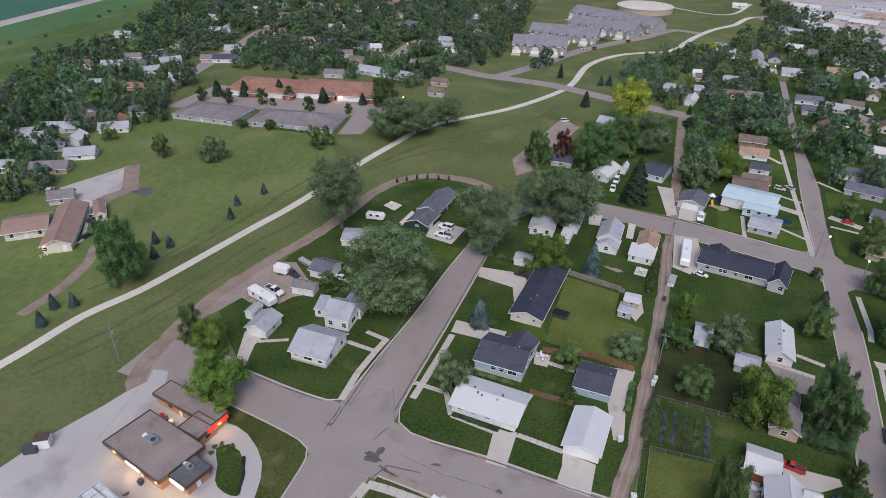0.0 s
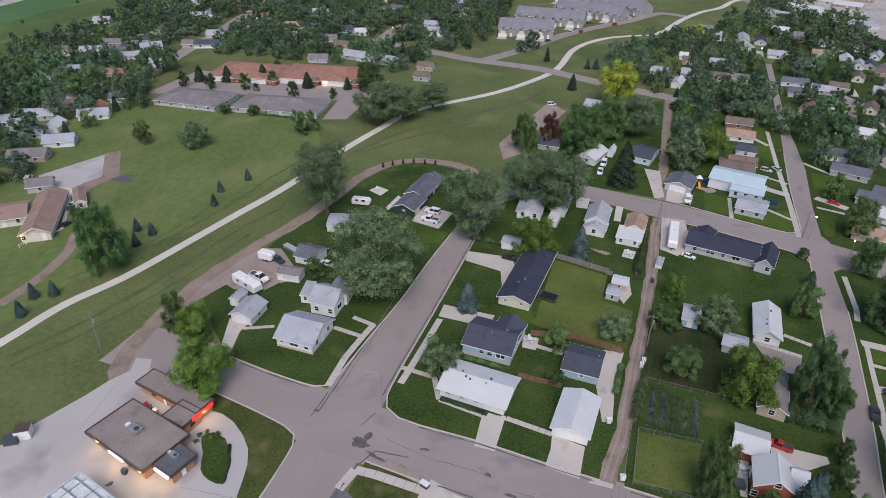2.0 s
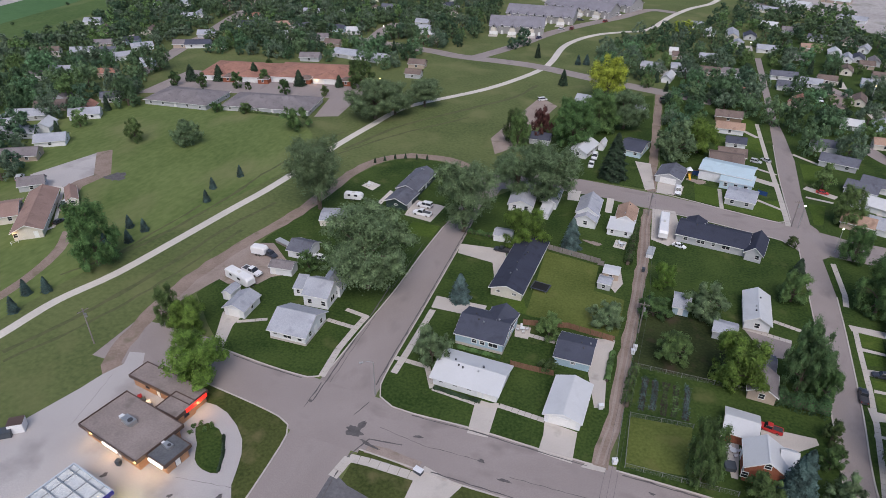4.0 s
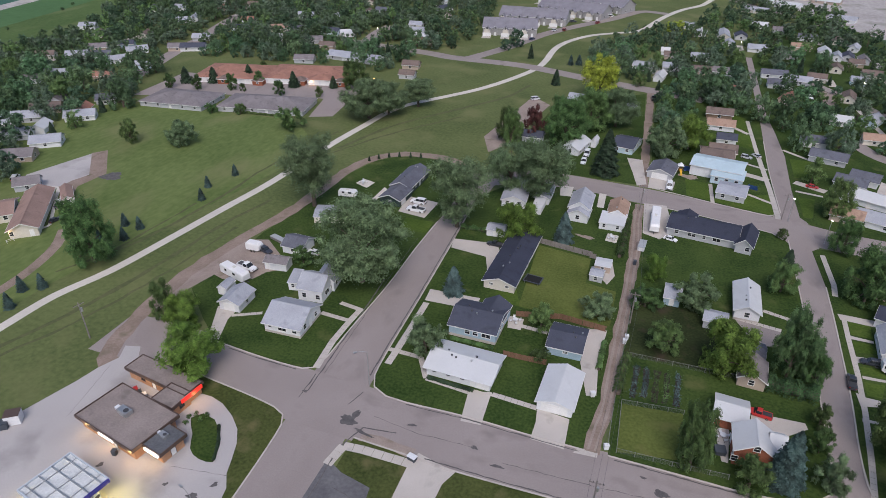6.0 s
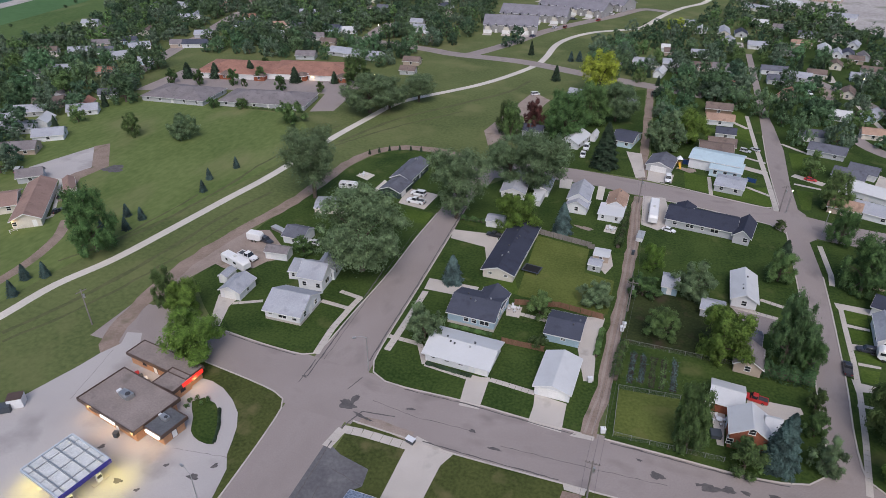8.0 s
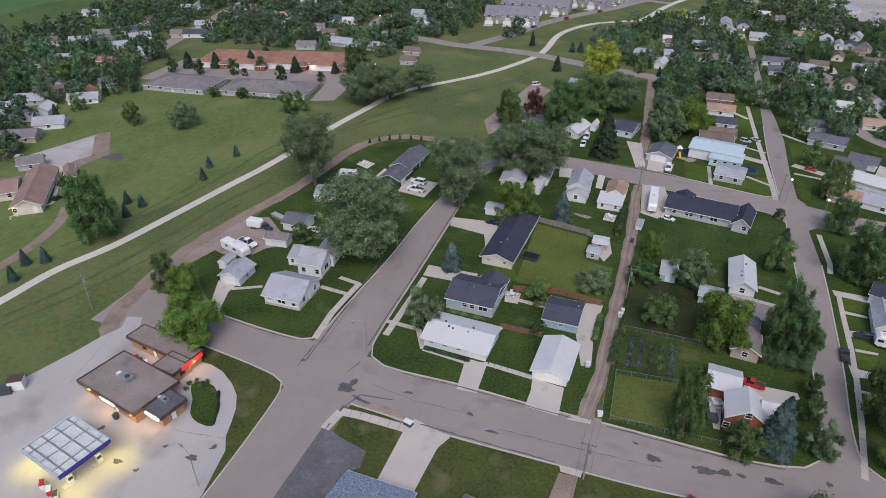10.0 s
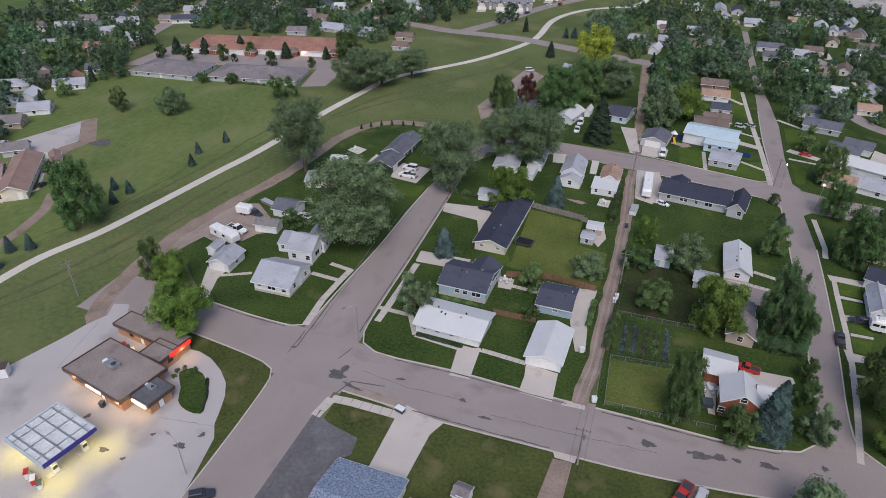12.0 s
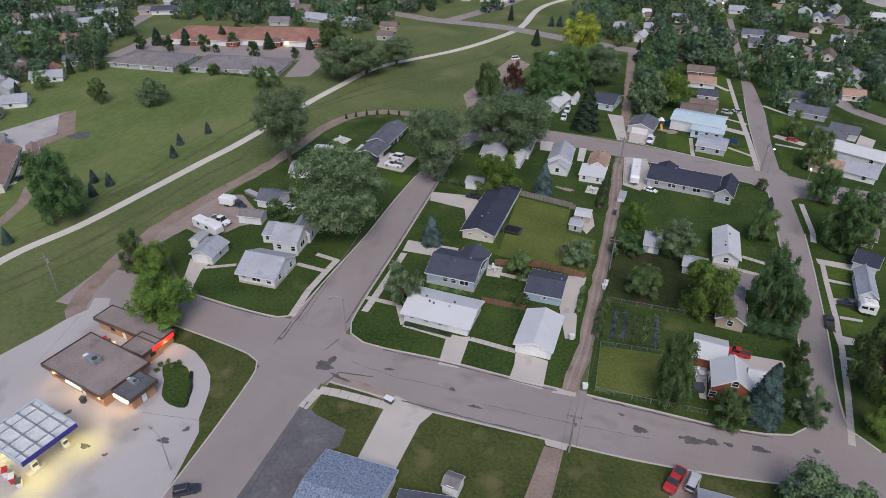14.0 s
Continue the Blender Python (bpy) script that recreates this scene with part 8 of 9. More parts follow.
fence("thin galvanised wire fence round the dry lawn", [(65.8, 0.7), (56.7, 0.4), (47.3, 0.3), (46.9, 12.9), (58.3, 13.8)], 1.2, PALESTEEL, "wire", 3.0)
fence("thin wire fence behind the garden", [(46.5, 27.5), (58.8, 27.5), (74.9, 27.7)], 1.2, PALESTEEL, "wire", 3.0)
fence("low wooden rail fence by the yard", [(33.5, 64.7), (35.0, 64.6)], 1.5, WOOD)
fence("white rail fence round the hall garden", [(-117.0, 19.2), (-115.7, 24.7), (-116.1, 26.9)], 1.0, W_WHITE, "rail", 2.0)
garden([(47.9, 25.5), (58.0, 25.5), (57.9, 14.8), (47.6, 14.8)], 5)
hedge("dark rough hedge along the alley", [(46.0, 15.0), (46.0, 21.1), (46.6, 27.1)], 2.2, 1.9, LEAF)
hedge("thick dark hedge behind the brick house", [(73.3, 27.2), (77.9, 26.6), (82.5, 26.6)], 4.2, 3.2, LEAFDEEP, 130)
hedge("dark hedge beside the alley", [(41.0, 89.7), (41.1, 78.9), (40.8, 67.1)], 2.4, 2.2, LEAF)
hedge("clipped dark hedge beside the driveway", [(-3.4, 68.8), (2.7, 68.7), (8.2, 68.3)], 1.5, 1.5, LEAF)
hedge("low shrubs along the slab", [(41.6, 30.3), (41.5, 25.4), (41.5, 20.9)], 1.3, 1.0, LEAF)
hedge("low shrubs under the blue house", [(9.6, 20.8), (19.4, 20.5)], 0.9, 0.6, LEAF)
hedge("low dark planting before the white house", [(9.2, 7.3), (14.6, 6.9), (19.1, 6.6)], 0.9, 0.5, NEEDLE)
hedge("low clipped hedge along the field before the flats", [(-172.7, 130.1), (-143.8, 131.5)], 1.2, 0.9, LEAF)
hedge("low clipped hedge along the field before the flats", [(-135.0, 131.5), (-109.0, 132.5), (-99.2, 133.2)], 1.2, 0.9, LEAF)
utility_pole(-64.5, -5.3, 9.5, 75)
utility_pole(44.9, -14.2, 8.5, 0)
utility_pole(46.1, 39.4, 8.5, 0)
utility_pole(43.7, 97.0, 8.5, 0)
utility_pole(83.2, 104.9, 8.5, 20)
for off in (-1.0, 0.0, 1.0):
    cable([(44.9 + off, -14.2 - 60, 8), (44.9 + off, -14.2, 8.0), (46.1 + off, 39.4, 8.0), (43.7 + off, 97.0, 8.0)])
trampoline(21.8, 48.8, 4.4, 3.4, -8)
playset(54.1, 130.6, 10)
stain(56.9, 127.4, 3.2, 1.6, -10, 77, GRAVEL, "bare sandy patch under the play set", 0.03)
stain(30.7, 75.5, 2.6, 0.8, -10, 78, GRAVEL, "bare earth bed in the lawn", 0.03)
slab("patio", "white concrete patio slab on the lawn", [(-44.8, 85.9), (-43.5, 89.7), (-39.1, 88.3), (-39.9, 83.8)], 0.05, PATHCON, "patio")
slab("patio", "pale concrete patio behind the house", [(19.5, 33.0), (23.2, 32.8), (23.4, 28.7), (20.4, 28.6)], 0.05, CONCRETE, "patio")
patio_set(21.5, 31.3, 10)
patio_set(-42.5, 86.7, 30)
slab("patio", "pale concrete slab beside the shed", [(34.5, 60.4), (39.4, 64.2), (40.7, 58.0), (39.3, 53.3)], 0.04, CONCRETE, "patio")
slab("patio", "pale stone patio beside the brick house", [(63.7, 12.5), (66.3, 12.7), (65.9, 4.4), (64.8, 4.4)], 0.04, CONCRETE, "patio")
slab("patio", "small white slab in the yard", [(36.4, 79.5), (39.5, 79.1), (39.2, 74.8), (36.1, 75.2)], 0.05, PATHCON, "patio")
patio_set(37.9, 76.8, 0)
patio_set(65.1, 10.3, 0)
crate("hot_tub", "small dark covered tub beside the patio", "hot tub", 64.5, 6.4, 8, 1.8, 1.8, 0.9, DARKTARP)
slab("patio", "pale concrete pad beside a garage", [(18.3, 106.1), (22.4, 106.6), (22.7, 99.4), (19.3, 99.1)], 0.05, PATHCON, "patio")
slab("patio", "pale concrete pad beside the tan roof", [(30.8, 104.8), (33.0, 104.6), (33.3, 94.8), (31.3, 94.9)], 0.05, PATHCON, "patio")
slab("patio", "pale concrete walk beside the green house", [(-35.0, 77.0), (-34.7, 86.0), (-33.4, 85.1), (-33.5, 75.8)], 0.05, PATHCON, "patio")
slab("patio", "pale concrete apron of the alley", [(40.8, -1.0), (44.3, -1.0), (44.2, -2.0), (40.1, -2.2)], 0.05, CONCRETE, "patio")
slab("patio", "pale concrete apron across the street", [(40.7, -12.7), (44.6, -12.9), (44.5, -14.1), (41.2, -14.0)], 0.05, CONCRETE, "patio")
crate("storage_box", "white gas bottle beside the garage", "box", 41.4, 13.0, 20, 0.9, 0.7, 1.1, W_WHITE)
crate("storage_box", "white gas bottle by the alley", "box", 45.5, 0.5, 20, 0.9, 0.7, 1.1, W_WHITE)
crate("waste_bin", "wheeled waste bin beside the alley", "bin", 45.9, 33.2, 5, 0.8, 0.8, 1.1, W_WHITE)
crate("waste_bin", "wheeled waste bin beside the alley", "bin", 45.6, 31.6, 5, 0.8, 0.8, 1.1, W_WHITE)
crate("waste_bin", "wheeled waste bin beside the alley", "bin", 45.8, 73.0, 5, 0.8, 0.8, 1.1, W_WHITE)
crate("waste_bin", "wheeled waste bin beside the alley", "bin", 44.9, 65.3, 5, 0.8, 0.8, 1.1, DARKTARP)
crate("boat", "covered boat on a trailer beside the alley", "boat", 46.0, 74.7, 85, 4.5, 1.8, 1.2, W_WHITE, PALECOVER)
crate("stack", "stacked timber under a pale cover in the yard", "timber", -48.2, 45.1, -20, 5.5, 1.6, 0.9, WOOD, PALECOVER)
crate("wood_stack", "stack of weathered firewood beside the gate", "firewood", 14.0, -13.1, -15, 1.6, 1.0, 0.9, DARKTARP, W_WHITE)

# ---- far lamps ----
def far_lamp(x, y, h, mat, label):
    ob = thing("street_lamp", label, "street lamp", pose(x, y, 0), "street lamps")
    part("pole", tube(bmesh.new(), (0, 0, 0), (0, 0, h), 0.12, 0.07, 6), STEEL, ob)
    bm = bmesh.new()
    bmesh.ops.create_icosphere(bm, subdivisions=2, radius=0.2, matrix=Matrix.Translation((0, 0, h + 0.3)))
    part("globe", bm, mat, ob)


far_lamp(-77.3, 172.3, 7, LAMPORANGE, "lit orange street lamp among trees")
far_lamp(86.8, 198.2, 7, LAMPON, "lit white street lamp among trees")
far_lamp(126.7, 238.8, 7, LAMPWARM, "lit warm street lamp far off")
far_lamp(84.9, 104.3, 7, LAMPON, "lit white street lamp at the crossing")
far_lamp(92.9, 93.3, 7, LAMPON, "lit white street lamp by the kerb")
far_lamp(-117.7, 266.1, 7, LAMPON, "lit white street lamp far off")
far_lamp(79.5, 301.7, 7, LAMPON, "lit white street lamp far off")
for x, y, z, e in ((-116.3, 26.1, 2.2, 50), (-117.7, 20.8, 2.2, 50), (-123.0, 37.1, 2.0, 90), (-111.3, 175.9, 2.0, 120), (-69.0, 154.8, 7.0, 500)):
    lamp = new("porch_lamp", bpy.data.lights.new("porch_lamp", "POINT"))
    lamp.data.energy, lamp.data.color, lamp.data.shadow_soft_size = e, (1.0, 0.6, 0.22), 0.3
    lamp.location = (x, y, z)
stain(-28.3, -36.8, 0.80, 0.5, 3, 123, TAR, "small dark oil spot on the forecourt")
stain(-24.1, -37.2, 0.48, 0.3, 34, 124, TAR, "small dark oil spot on the forecourt")
stain(-36.3, -31.9, 0.64, 0.4, 65, 125, TAR, "small dark oil spot on the forecourt")
stain(-17.2, -32.0, 0.96, 0.6, 6, 126, TAR, "small dark oil spot on the forecourt")
stain(-23.0, -31.5, 0.48, 0.3, 37, 127, TAR, "small dark oil spot on the forecourt")
stain(-15.2, -28.9, 0.64, 0.4, 68, 128, TAR, "small dark oil spot on the forecourt")
stain(-22.6, -23.4, 0.48, 0.3, 9, 129, TAR, "small dark oil spot on the forecourt")
# drives, walks and lawns of the eastern blocks
slab("driveway", "pale concrete driveway between far houses", [(116.7, 144.0), (120.5, 140.5), (116.6, 129.0), (112.8, 132.3)], 0.03, CONCRETE, "driveway")
slab("driveway", "tan gravel drive between far houses", [(111.0, 249.7), (117.1, 243.2), (115.4, 222.2), (110.6, 229.1)], 0.03, GRAVEL, "driveway")
ribbon("street", "narrow grey street between the far houses", [(114.1, 181.8), (119.3, 168.7), (127.7, 159.6), (136.9, 148.4)], 6, 0.03, ASPHALT, "street")
ribbon("street", "narrow grey street between the far houses", [(108.2, 263.1), (117.6, 246.2), (127.9, 226.4), (137.6, 204.9)], 5, 0.03, ASPHALT, "street")
ribbon("front_walk", "pale concrete walk between the lawns", [(116.1, 209.5), (122.8, 198.4)], 1.6, 0.034, CONCRETE, "path")
ribbon("front_walk", "pale concrete walk between the lawns", [(123.4, 223.2), (127.3, 190.9)], 2.0, 0.034, CONCRETE, "path")
ribbon("front_walk", "pale concrete walk between the lawns", [(89.8, 134.5), (98.4, 129.7)], 3.0, 0.034, CONCRETE, "path")
ribbon("front_walk", "pale concrete walk between the lawns", [(89.4, 127.2), (97.0, 125.6)], 1.2, 0.034, CONCRETE, "path")
ribbon("front_walk", "pale concrete walk between the lawns", [(72.5, 182.7), (78.0, 176.2)], 1.8, 0.034, CONCRETE, "path")
ribbon("front_walk", "pale concrete walk between the lawns", [(72.9, 146.7), (82.1, 142.1)], 1.2, 0.034, CONCRETE, "path")
ribbon("front_walk", "pale concrete walk between the lawns", [(71.8, 137.1), (81.8, 132.8)], 3.0, 0.034, CONCRETE, "path")
ribbon("front_walk", "pale concrete walk between the lawns", [(78.4, 192.1), (79.9, 156.0)], 1.4, 0.034, CONCRETE, "path")
ribbon("front_walk", "pale concrete walk between the lawns", [(88.9, 163.2), (96.6, 156.4)], 1.4, 0.034, CONCRETE, "path")
ribbon("front_walk", "pale concrete walk between the lawns", [(108.9, 120.9), (107.4, 130.4)], 1.6, 0.034, CONCRETE, "path")
slab("lawn", "bright green mown front lawn", [(56.0, 125.6), (64.3, 123.5), (76.9, 119.8), (82.0, 121.9), (82.1, 106.6), (56.7, 112.6)], 0.0245, BRIGHTLAWN, "lawn")
slab("lawn", "bright green mown front lawn", [(90.4, 155.4), (97.6, 154.5), (98.6, 139.9), (90.2, 138.1)], 0.0245, BRIGHTLAWN, "lawn")
slab("lawn", "bright green mown front lawn", [(89.6, 122.7), (94.4, 122.5), (92.1, 109.1), (89.6, 108.3)], 0.0245, BRIGHTLAWN, "lawn")
slab("lawn", "bright green mown front lawn", [(73.0, 197.9), (78.1, 195.0), (79.4, 158.8), (73.5, 162.9)], 0.0245, BRIGHTLAWN, "lawn")
slab("lawn", "bright green mown front lawn", [(62.6, 173.7), (71.7, 170.1), (71.7, 156.2), (62.6, 158.0)], 0.0245, BRIGHTLAWN, "lawn")
slab("lawn", "bright green mown front lawn", [(92.7, 56.7), (97.2, 56.2), (96.9, 51.1), (92.5, 51.5)], 0.0245, BRIGHTLAWN, "lawn")
slab("lawn", "bright green mown front lawn", [(92.4, 48.9), (96.5, 48.8), (96.6, 45.8), (92.4, 44.9)], 0.0245, BRIGHTLAWN, "lawn")
slab("lawn", "bright green mown front lawn", [(92.4, 40.2), (97.5, 40.5), (96.6, 37.8), (92.5, 38.0)], 0.0245, BRIGHTLAWN, "lawn")
slab("lawn", "bright green mown front lawn", [(92.4, 35.3), (96.0, 35.4), (94.7, 31.0), (92.1, 31.2)], 0.0245, BRIGHTLAWN, "lawn")
slab("lawn", "bright green mown front lawn", [(-20.5, 69.5), (-12.0, 69.5), (-11.9, 62.5), (-20.0, 62.5)], 0.0245, BRIGHTLAWN, "lawn")
slab("lawn", "bright green mown front lawn", [(15.6, 52.6), (14.4, 38.3), (23.6, 36.8), (20.1, 40.2)], 0.0245, BRIGHTLAWN, "lawn")
crate("storage_box", "small goods cage beside the station wall", "box", -43.2, -15.3, -35, 0.9, 0.7, 0.9, REDPAINT)
crate("storage_box", "small goods cage beside the station wall", "box", -41.9, -15.7, -35, 0.9, 0.7, 0.9, DARKTARP)
crate("storage_box", "small goods cage beside the station wall", "box", -40.5, -16.0, -35, 0.9, 0.7, 0.9, W_WHITE)

# ---- suburban trees ----


def scatter(outline, spacing, seed, size=(0.5, 0.98)):
    """Places for suburban trees inside an outline, clear of houses, streets and each other."""
    rnd = random.Random(seed)
    xs, ys = [p[0] for p in outline], [p[1] for p in outline]
    area = (max(xs) - min(xs)) * (max(ys) - min(ys))
    cells, out = {}, []
    for _ in range(int(area / spacing ** 2 * 6)):
        x, y = rnd.uniform(min(xs), max(xs)), rnd.uniform(min(ys), max(ys))
        inside = False
        for (x0, y0), (x1, y1) in zip(outline, outline[1:] + outline[:1]):
            if (y0 > y) != (y1 > y) and x < (x1 - x0) * (y - y0) / (y1 - y0) + x0:
                inside = not inside
        if not inside:
            continue
        s = rnd.uniform(*size)
        i, j = int(x // 20), int(y // 20)
        near = [c for a in (-1, 0, 1) for b in (-1, 0, 1) for c in cells.get((i + a, j + b), ())]
        if any((x - a) ** 2 + (y - b) ** 2 < (spacing * (s + k) / 2) ** 2 for a, b, k in near):
            continue
        if any((x - a) ** 2 + (y - b) ** 2 < (r + 1.6 * s) ** 2 for a, b, r in TAKEN):
            continue
        cells.setdefault((i, j), []).append((x, y, s))
        out.append((round(x, 1), round(y, 1), s))
    return out


for line, r in (([(84.3, 8), (86.7, 90), (85.5, 140), (84.5, 201), (84, 300)], 5), ([(43.4, 114), (41, 170), (39, 217)], 3), ([(-140, 262), (-84, 251), (-35, 244), (8, 231)], 6), ([(-205, 150), (-218, 219), (-221, 241), (-227, 263), (-232, 288)], 6), ([(-122, 250), (-127, 285), (-127, 301)], 6), ([(86, 99), (140, 91)], 6)):
    for (x0, y0), (x1, y1) in zip(line, line[1:]):
        n = int(math.hypot(x1 - x0, y1 - y0) / 4) + 1
        TAKEN += [(x0 + (x1 - x0) * i / n, y0 + (y1 - y0) * i / n, r) for i in range(n)]
SUBURBS = (([(-256.4, 114.8), (-284.2, 155.8), (-285.6, 210.6), (-321.5, 298.3), (-305.8, 370.5), (-227.0, 281.1), (-195.5, 157.0), (-177.0, 116.0), (-158.4, 60.3), (-161.9, 41.7)], 19, 31), ([(-305.8, 370.5), (-217.9, 461.0), (-119.9, 478.0), (-85.0, 390.0), (-89.7, 264.9), (-116.4, 239.2), (-170.6, 227.5)], 22, 32), ([(10.3, 272.5), (57.3, 340.0), (77.7, 406.9), (110.6, 396.1), (139.1, 356.7), (184.1, 289.3), (153.3, 182.4), (91.8, 212.4), (48.8, 229.0)], 15, 33), ([(92.8, 176.8), (121.9, 164.3), (115.7, 110.0), (98.0, 107.2)], 14, 34))
HOUSES = []
TAKEN += [(x + (45 - x) * 0.024, y - (85 + y) * 0.02, r * 0.85) for x, y, r in TAKEN if (x > 40 or x < -100) and math.hypot(x - 45, y + 85) > 230 and r < 8]
for outline, spacing, seed in SUBURBS:
    HOUSES += scatter(outline, spacing, seed, (1.0, 1.0))
rnd = random.Random(4)
for x, y, s in HOUSES[::2][:62]:
    hue, cover = rnd.choice(((W_WHITE, R_PALE), (W_WHITE, R_GREY), (W_CREAM, R_BROWN), (W_GREY, R_MAUVE), (W_TAN, R_RED), (W_WHITE, R_WHITE), (W_SKY, R_SLATE)))
    house("house", rnd.choice(("small suburban house with a gable roof among trees", "low suburban bungalow with a shingle roof among trees")), "house", x, y, rnd.choice((0, 90)) + rnd.uniform(-4, 4) + (25 if x < -100 else -8), round(rnd.uniform(7.5, 10.5), 1), round(rnd.uniform(5.5, 7), 1), 2.1, "suburban houses", ridge="x", rise=1.9, wall=hue, cover=cover, far=True)
    TAKEN.append((x + (45 - x) * 0.024, y - (85 + y) * 0.02, 2.5))
    if rnd.random() < 0.6:
        dx, dy = rnd.choice((-1, 1)) * 6.5, rnd.uniform(-6, 0)
        slab("driveway", "pale concrete driveway beside a suburban house", [(x + dx - 1.7, y + dy - 7), (x + dx + 1.7, y + dy - 7), (x + dx + 1.7, y + dy + 5), (x + dx - 1.7, y + dy + 5)], 0.04, CONCRETE, "driveway")
        TAKEN.append((x + dx, y + dy - 1, 3.0))
BROAD = ["far1", "far2", "far3", "far4", "far5", "far1", "far4", "far2", "far3", "farcone"]
PLACES = []
PLACES += scatter([(-268.0, 112.4), (-264.2, 120.9), (-291.0, 161.4), (-296.7, 221.5), (-321.4, 276.0), (-361.3, 342.9), (-305.8, 370.5), (-227.0, 281.1), (-222.7, 224.7), (-192.3, 153.4), (-174.9, 132.5), (-173.1, 113.8), (-163.0, 83.8), (-155.3, 58.0), (-153.8, 47.5), (-153.9, 35.4), (-160.3, 32.7)], 8.8, 1)
PLACES += scatter([(-361.3, 342.9), (-419.6, 430.6), (-147.7, 571.2), (-89.0, 436.4), (-68.0, 304.5), (-68.1, 261.4), (-86.1, 255.8), (-97.7, 235.2), (-102.3, 209.9), (-127.8, 227.6), (-164.0, 217.3), (-196.1, 237.1), (-236.9, 276.4)], 8.8, 2)
PLACES += scatter([(7.2, 243.5), (7.2, 296.1), (28.8, 334.2), (57.2, 347.4), (60.2, 389.7), (78.2, 426.2), (112.2, 414.2), (141.4, 371.8), (184.1, 289.3), (150.1, 171.4), (111.2, 169.3), (91.2, 205.1), (82.7, 223.4), (78.9, 214.1), (49.3, 216.5), (19.1, 224.6)], 10.2, 3)
PLACES += scatter([(40.9, 213.2), (81.5, 228.2), (81.2, 199.8), (60.3, 188.5), (46.0, 147.7)], 9, 5)
PLACES += scatter([(83.0, 459.8), (103.8, 438.4), (137.1, 330.3), (153.7, 433.7), (127.1, 459.6), (112.9, 509.4), (81.6, 548.1)], 9.5, 6)
PLACES += scatter([(-334.0, 154.7), (-340.7, 180.1), (-336.0, 214.9), (-360.3, 284.1), (-382.5, 341.0), (-404.0, 360.6), (-377.0, 295.2), (-346.7, 224.2), (-350.8, 187.9), (-343.2, 161.4)], 42, 7, (0.12, 0.26))
PLACES += scatter([(-195, 203), (-156, 205), (-114, 214), (-90, 208), (-84, 241), (-86, 268), (-97, 318), (-146, 344), (-193, 326), (-237, 309), (-222, 262)], 8.5, 9)
KINDS = ("dark green suburban tree", "leafy green yard tree", "broad green tree between houses")
PLACES.sort(key=lambda p: math.hypot(p[0] - 45, p[1] + 85))
rnd = random.Random(8)
for x, y, s in PLACES[:270]:
    kind = rnd.choice(BROAD)
    H = (conifer_kind(kind) if kind == "farcone" else tree_kind(kind))[0]
    tree(rnd.choice(KINDS), kind, x, y, round(H * s, 1), None, rnd.uniform(0, 360), "suburban trees")


def far_woods(places, mat, seed):
    """The trees farther off, as one mass of crowns on their trunks."""
    rng = np.random.default_rng(seed)
    pts, nrm, bm = [], [], bmesh.new()
    for x, y, s in places:
        H, R = 10.5 * s * rng.uniform(0.75, 1.15), 5.4 * s * rng.uniform(0.8, 1.15)
        p, n, _ = crown_points(rng, 380, H, R, 0.8, 12, "round")
        pts.append(p + np.array([x, y, 0]))
        nrm.append(n)
        tube(bm, (x, y, 0), (x, y, H * 0.55), 0.25, 0.12, 5)
    ob = tagged(thing("far_woods", "dense green trees of the far suburbs", "trees"), kind="stuff")
    part("trunks", bm, BARK, ob)
    crowns = new("crowns", leaf_mesh("crowns", np.concatenate(pts), np.concatenate(nrm), 0.52, mat, rng))
    crowns.parent = ob
    return ob


FAR = PLACES[270:]
for k, (mat, share) in enumerate(((HAZEGREEN, (0, 4)), (HAZEDEEP, (4, 6)), (HAZEGREY, (6, 9)), (HAZEBRIGHT, (9, 10)))):
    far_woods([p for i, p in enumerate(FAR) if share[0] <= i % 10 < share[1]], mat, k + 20)

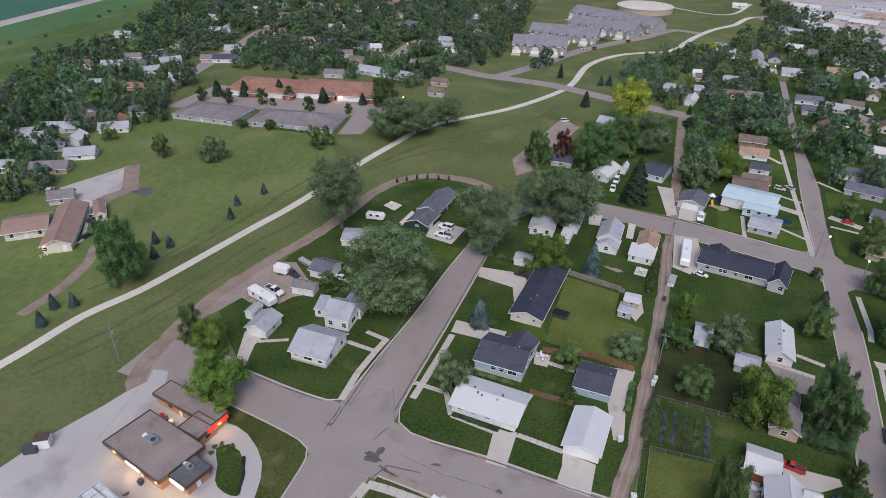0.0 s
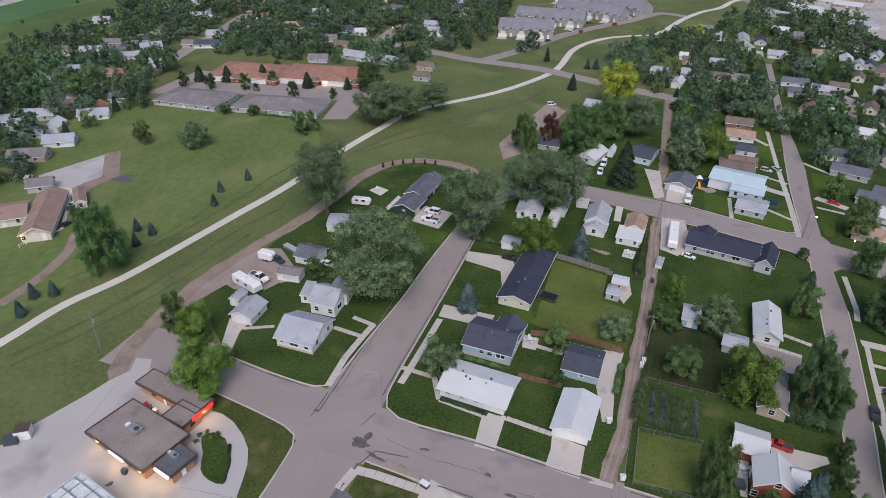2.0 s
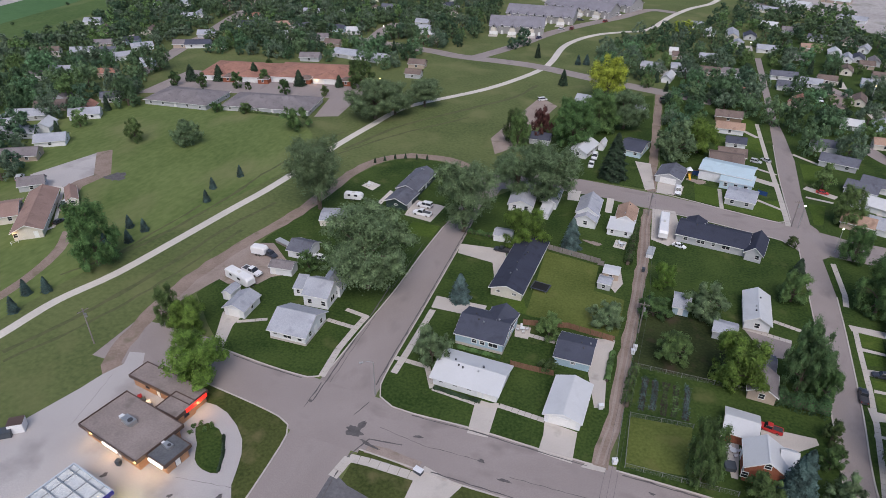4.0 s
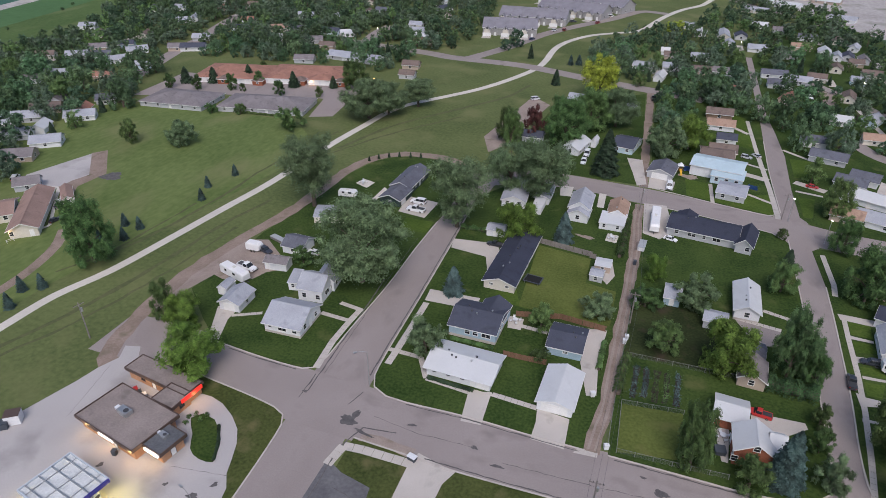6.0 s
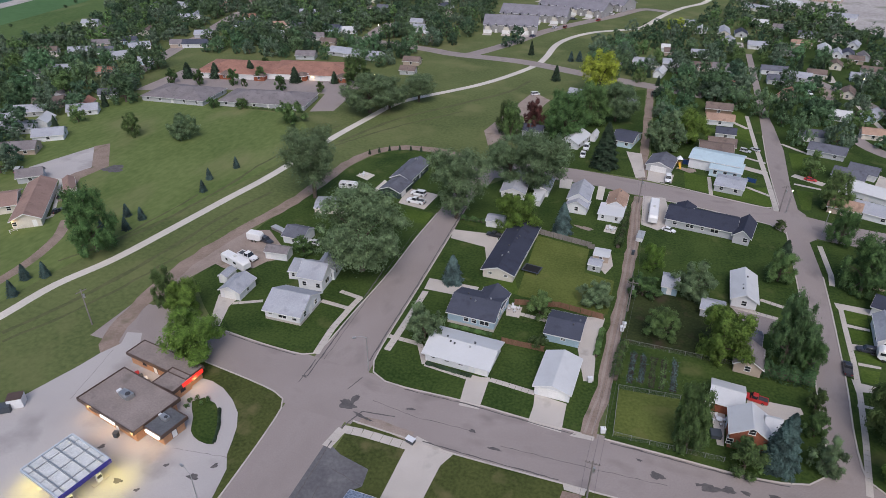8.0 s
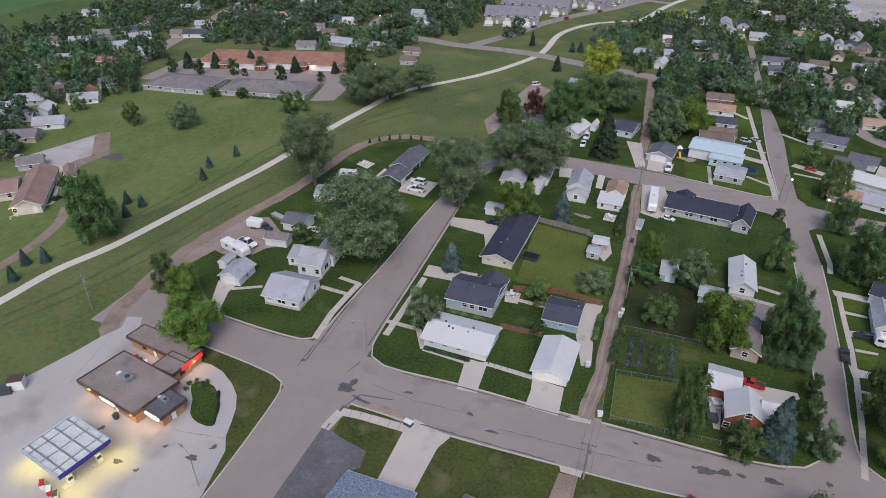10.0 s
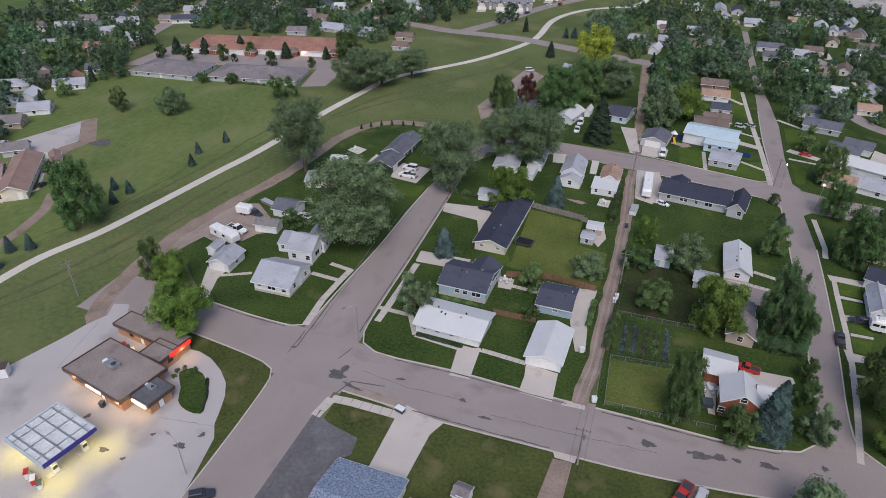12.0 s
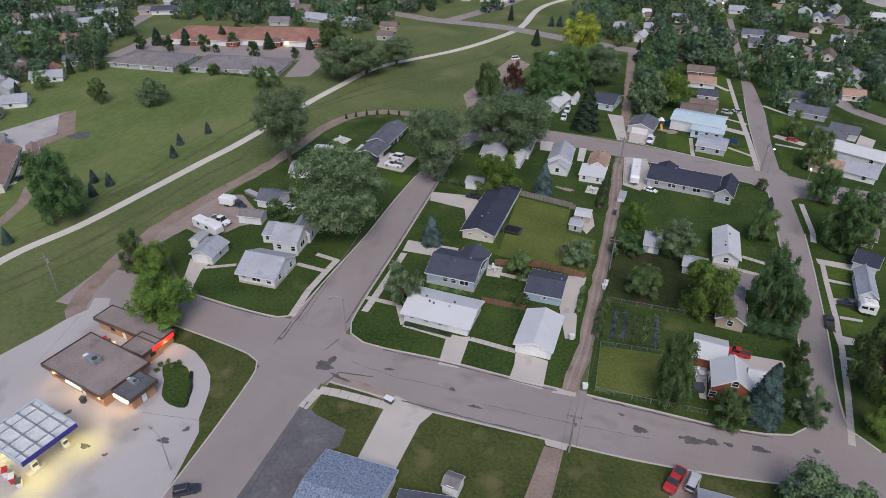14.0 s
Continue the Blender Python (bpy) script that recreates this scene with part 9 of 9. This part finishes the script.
# ---- paved walks ----
paving("footpath", "narrow concrete footpath along the street", [(-13.4, 2.5), (-14.2, 11.3), (-13.9, 18.7), (-13.5, 24.1)], 1.5, CONCRETE)
paving("footpath", "narrow concrete footpath along the street", [(0.0, 8.5), (0.1, 13.9), (0.1, 22.2), (-0.0, 31.5)], 1.5, CONCRETE)
paving("footpath", "concrete front path to the house", [(-1.5, 13.0), (5.8, 12.7), (9.0, 7.1), (19.5, 6.0), (22.8, 7.1), (31.9, 6.3)], 1.2, CONCRETE)
paving("footpath", "concrete front path to the house", [(-13.2, 23.7), (-19.1, 24.7)], 1.2, CONCRETE)
paving("footpath", "concrete front path to the house", [(-14.1, 19.1), (-21.5, 19.7)], 1.2, CONCRETE)
paving("footpath", "narrow concrete path between houses", [(-40.3, 11.9), (-34.2, 15.1)], 1.0, CONCRETE)
paving("footpath", "concrete footpath by the parking lot", [(0.5, -18.9), (1.3, -14.2), (5.0, -13.9), (14.5, -14.0)], 1.8, CONCRETE)
paving("footpath", "concrete footpath along the east street", [(91.6, 86.6), (92.2, 71.6), (91.7, 66.5)], 1.3, CONCRETE)
paving("footpath", "concrete footpath along the east street", [(92.1, 57.0), (91.8, 49.4), (91.5, 36.9), (90.8, 25.9), (89.5, 13.2), (87.9, 1.0)], 1.1, CONCRETE)
paving("footpath", "concrete footpath along the lawn", [(79.9, 156.0), (81.6, 127.4), (82.5, 104.7)], 1.6, CONCRETE)
paving("footpath", "concrete path to the side street", [(63.8, 123.8), (64.4, 109.8)], 1.2, CONCRETE)
paving("footpath", "concrete path to the house", [(74.9, 119.6), (81.5, 115.1)], 1.2, CONCRETE)
paving("footpath", "concrete path to the white house", [(74.9, 54.5), (80.6, 52.7)], 1.2, CONCRETE)
paving("footpath", "concrete path to the white house", [(68.4, 49.4), (78.2, 47.7)], 1.2, CONCRETE)
paving("footpath", "concrete path to the garage", [(23.2, 30.2), (29.3, 29.7)], 1.2, CONCRETE)
paving("footpath", "pale garden path of the tan building", [(-115.5, 23.7), (-115.9, 26.3), (-114.7, 31.0), (-124.4, 42.1), (-132.6, 51.2), (-137.7, 50.2)], 1.0, PATHCON)
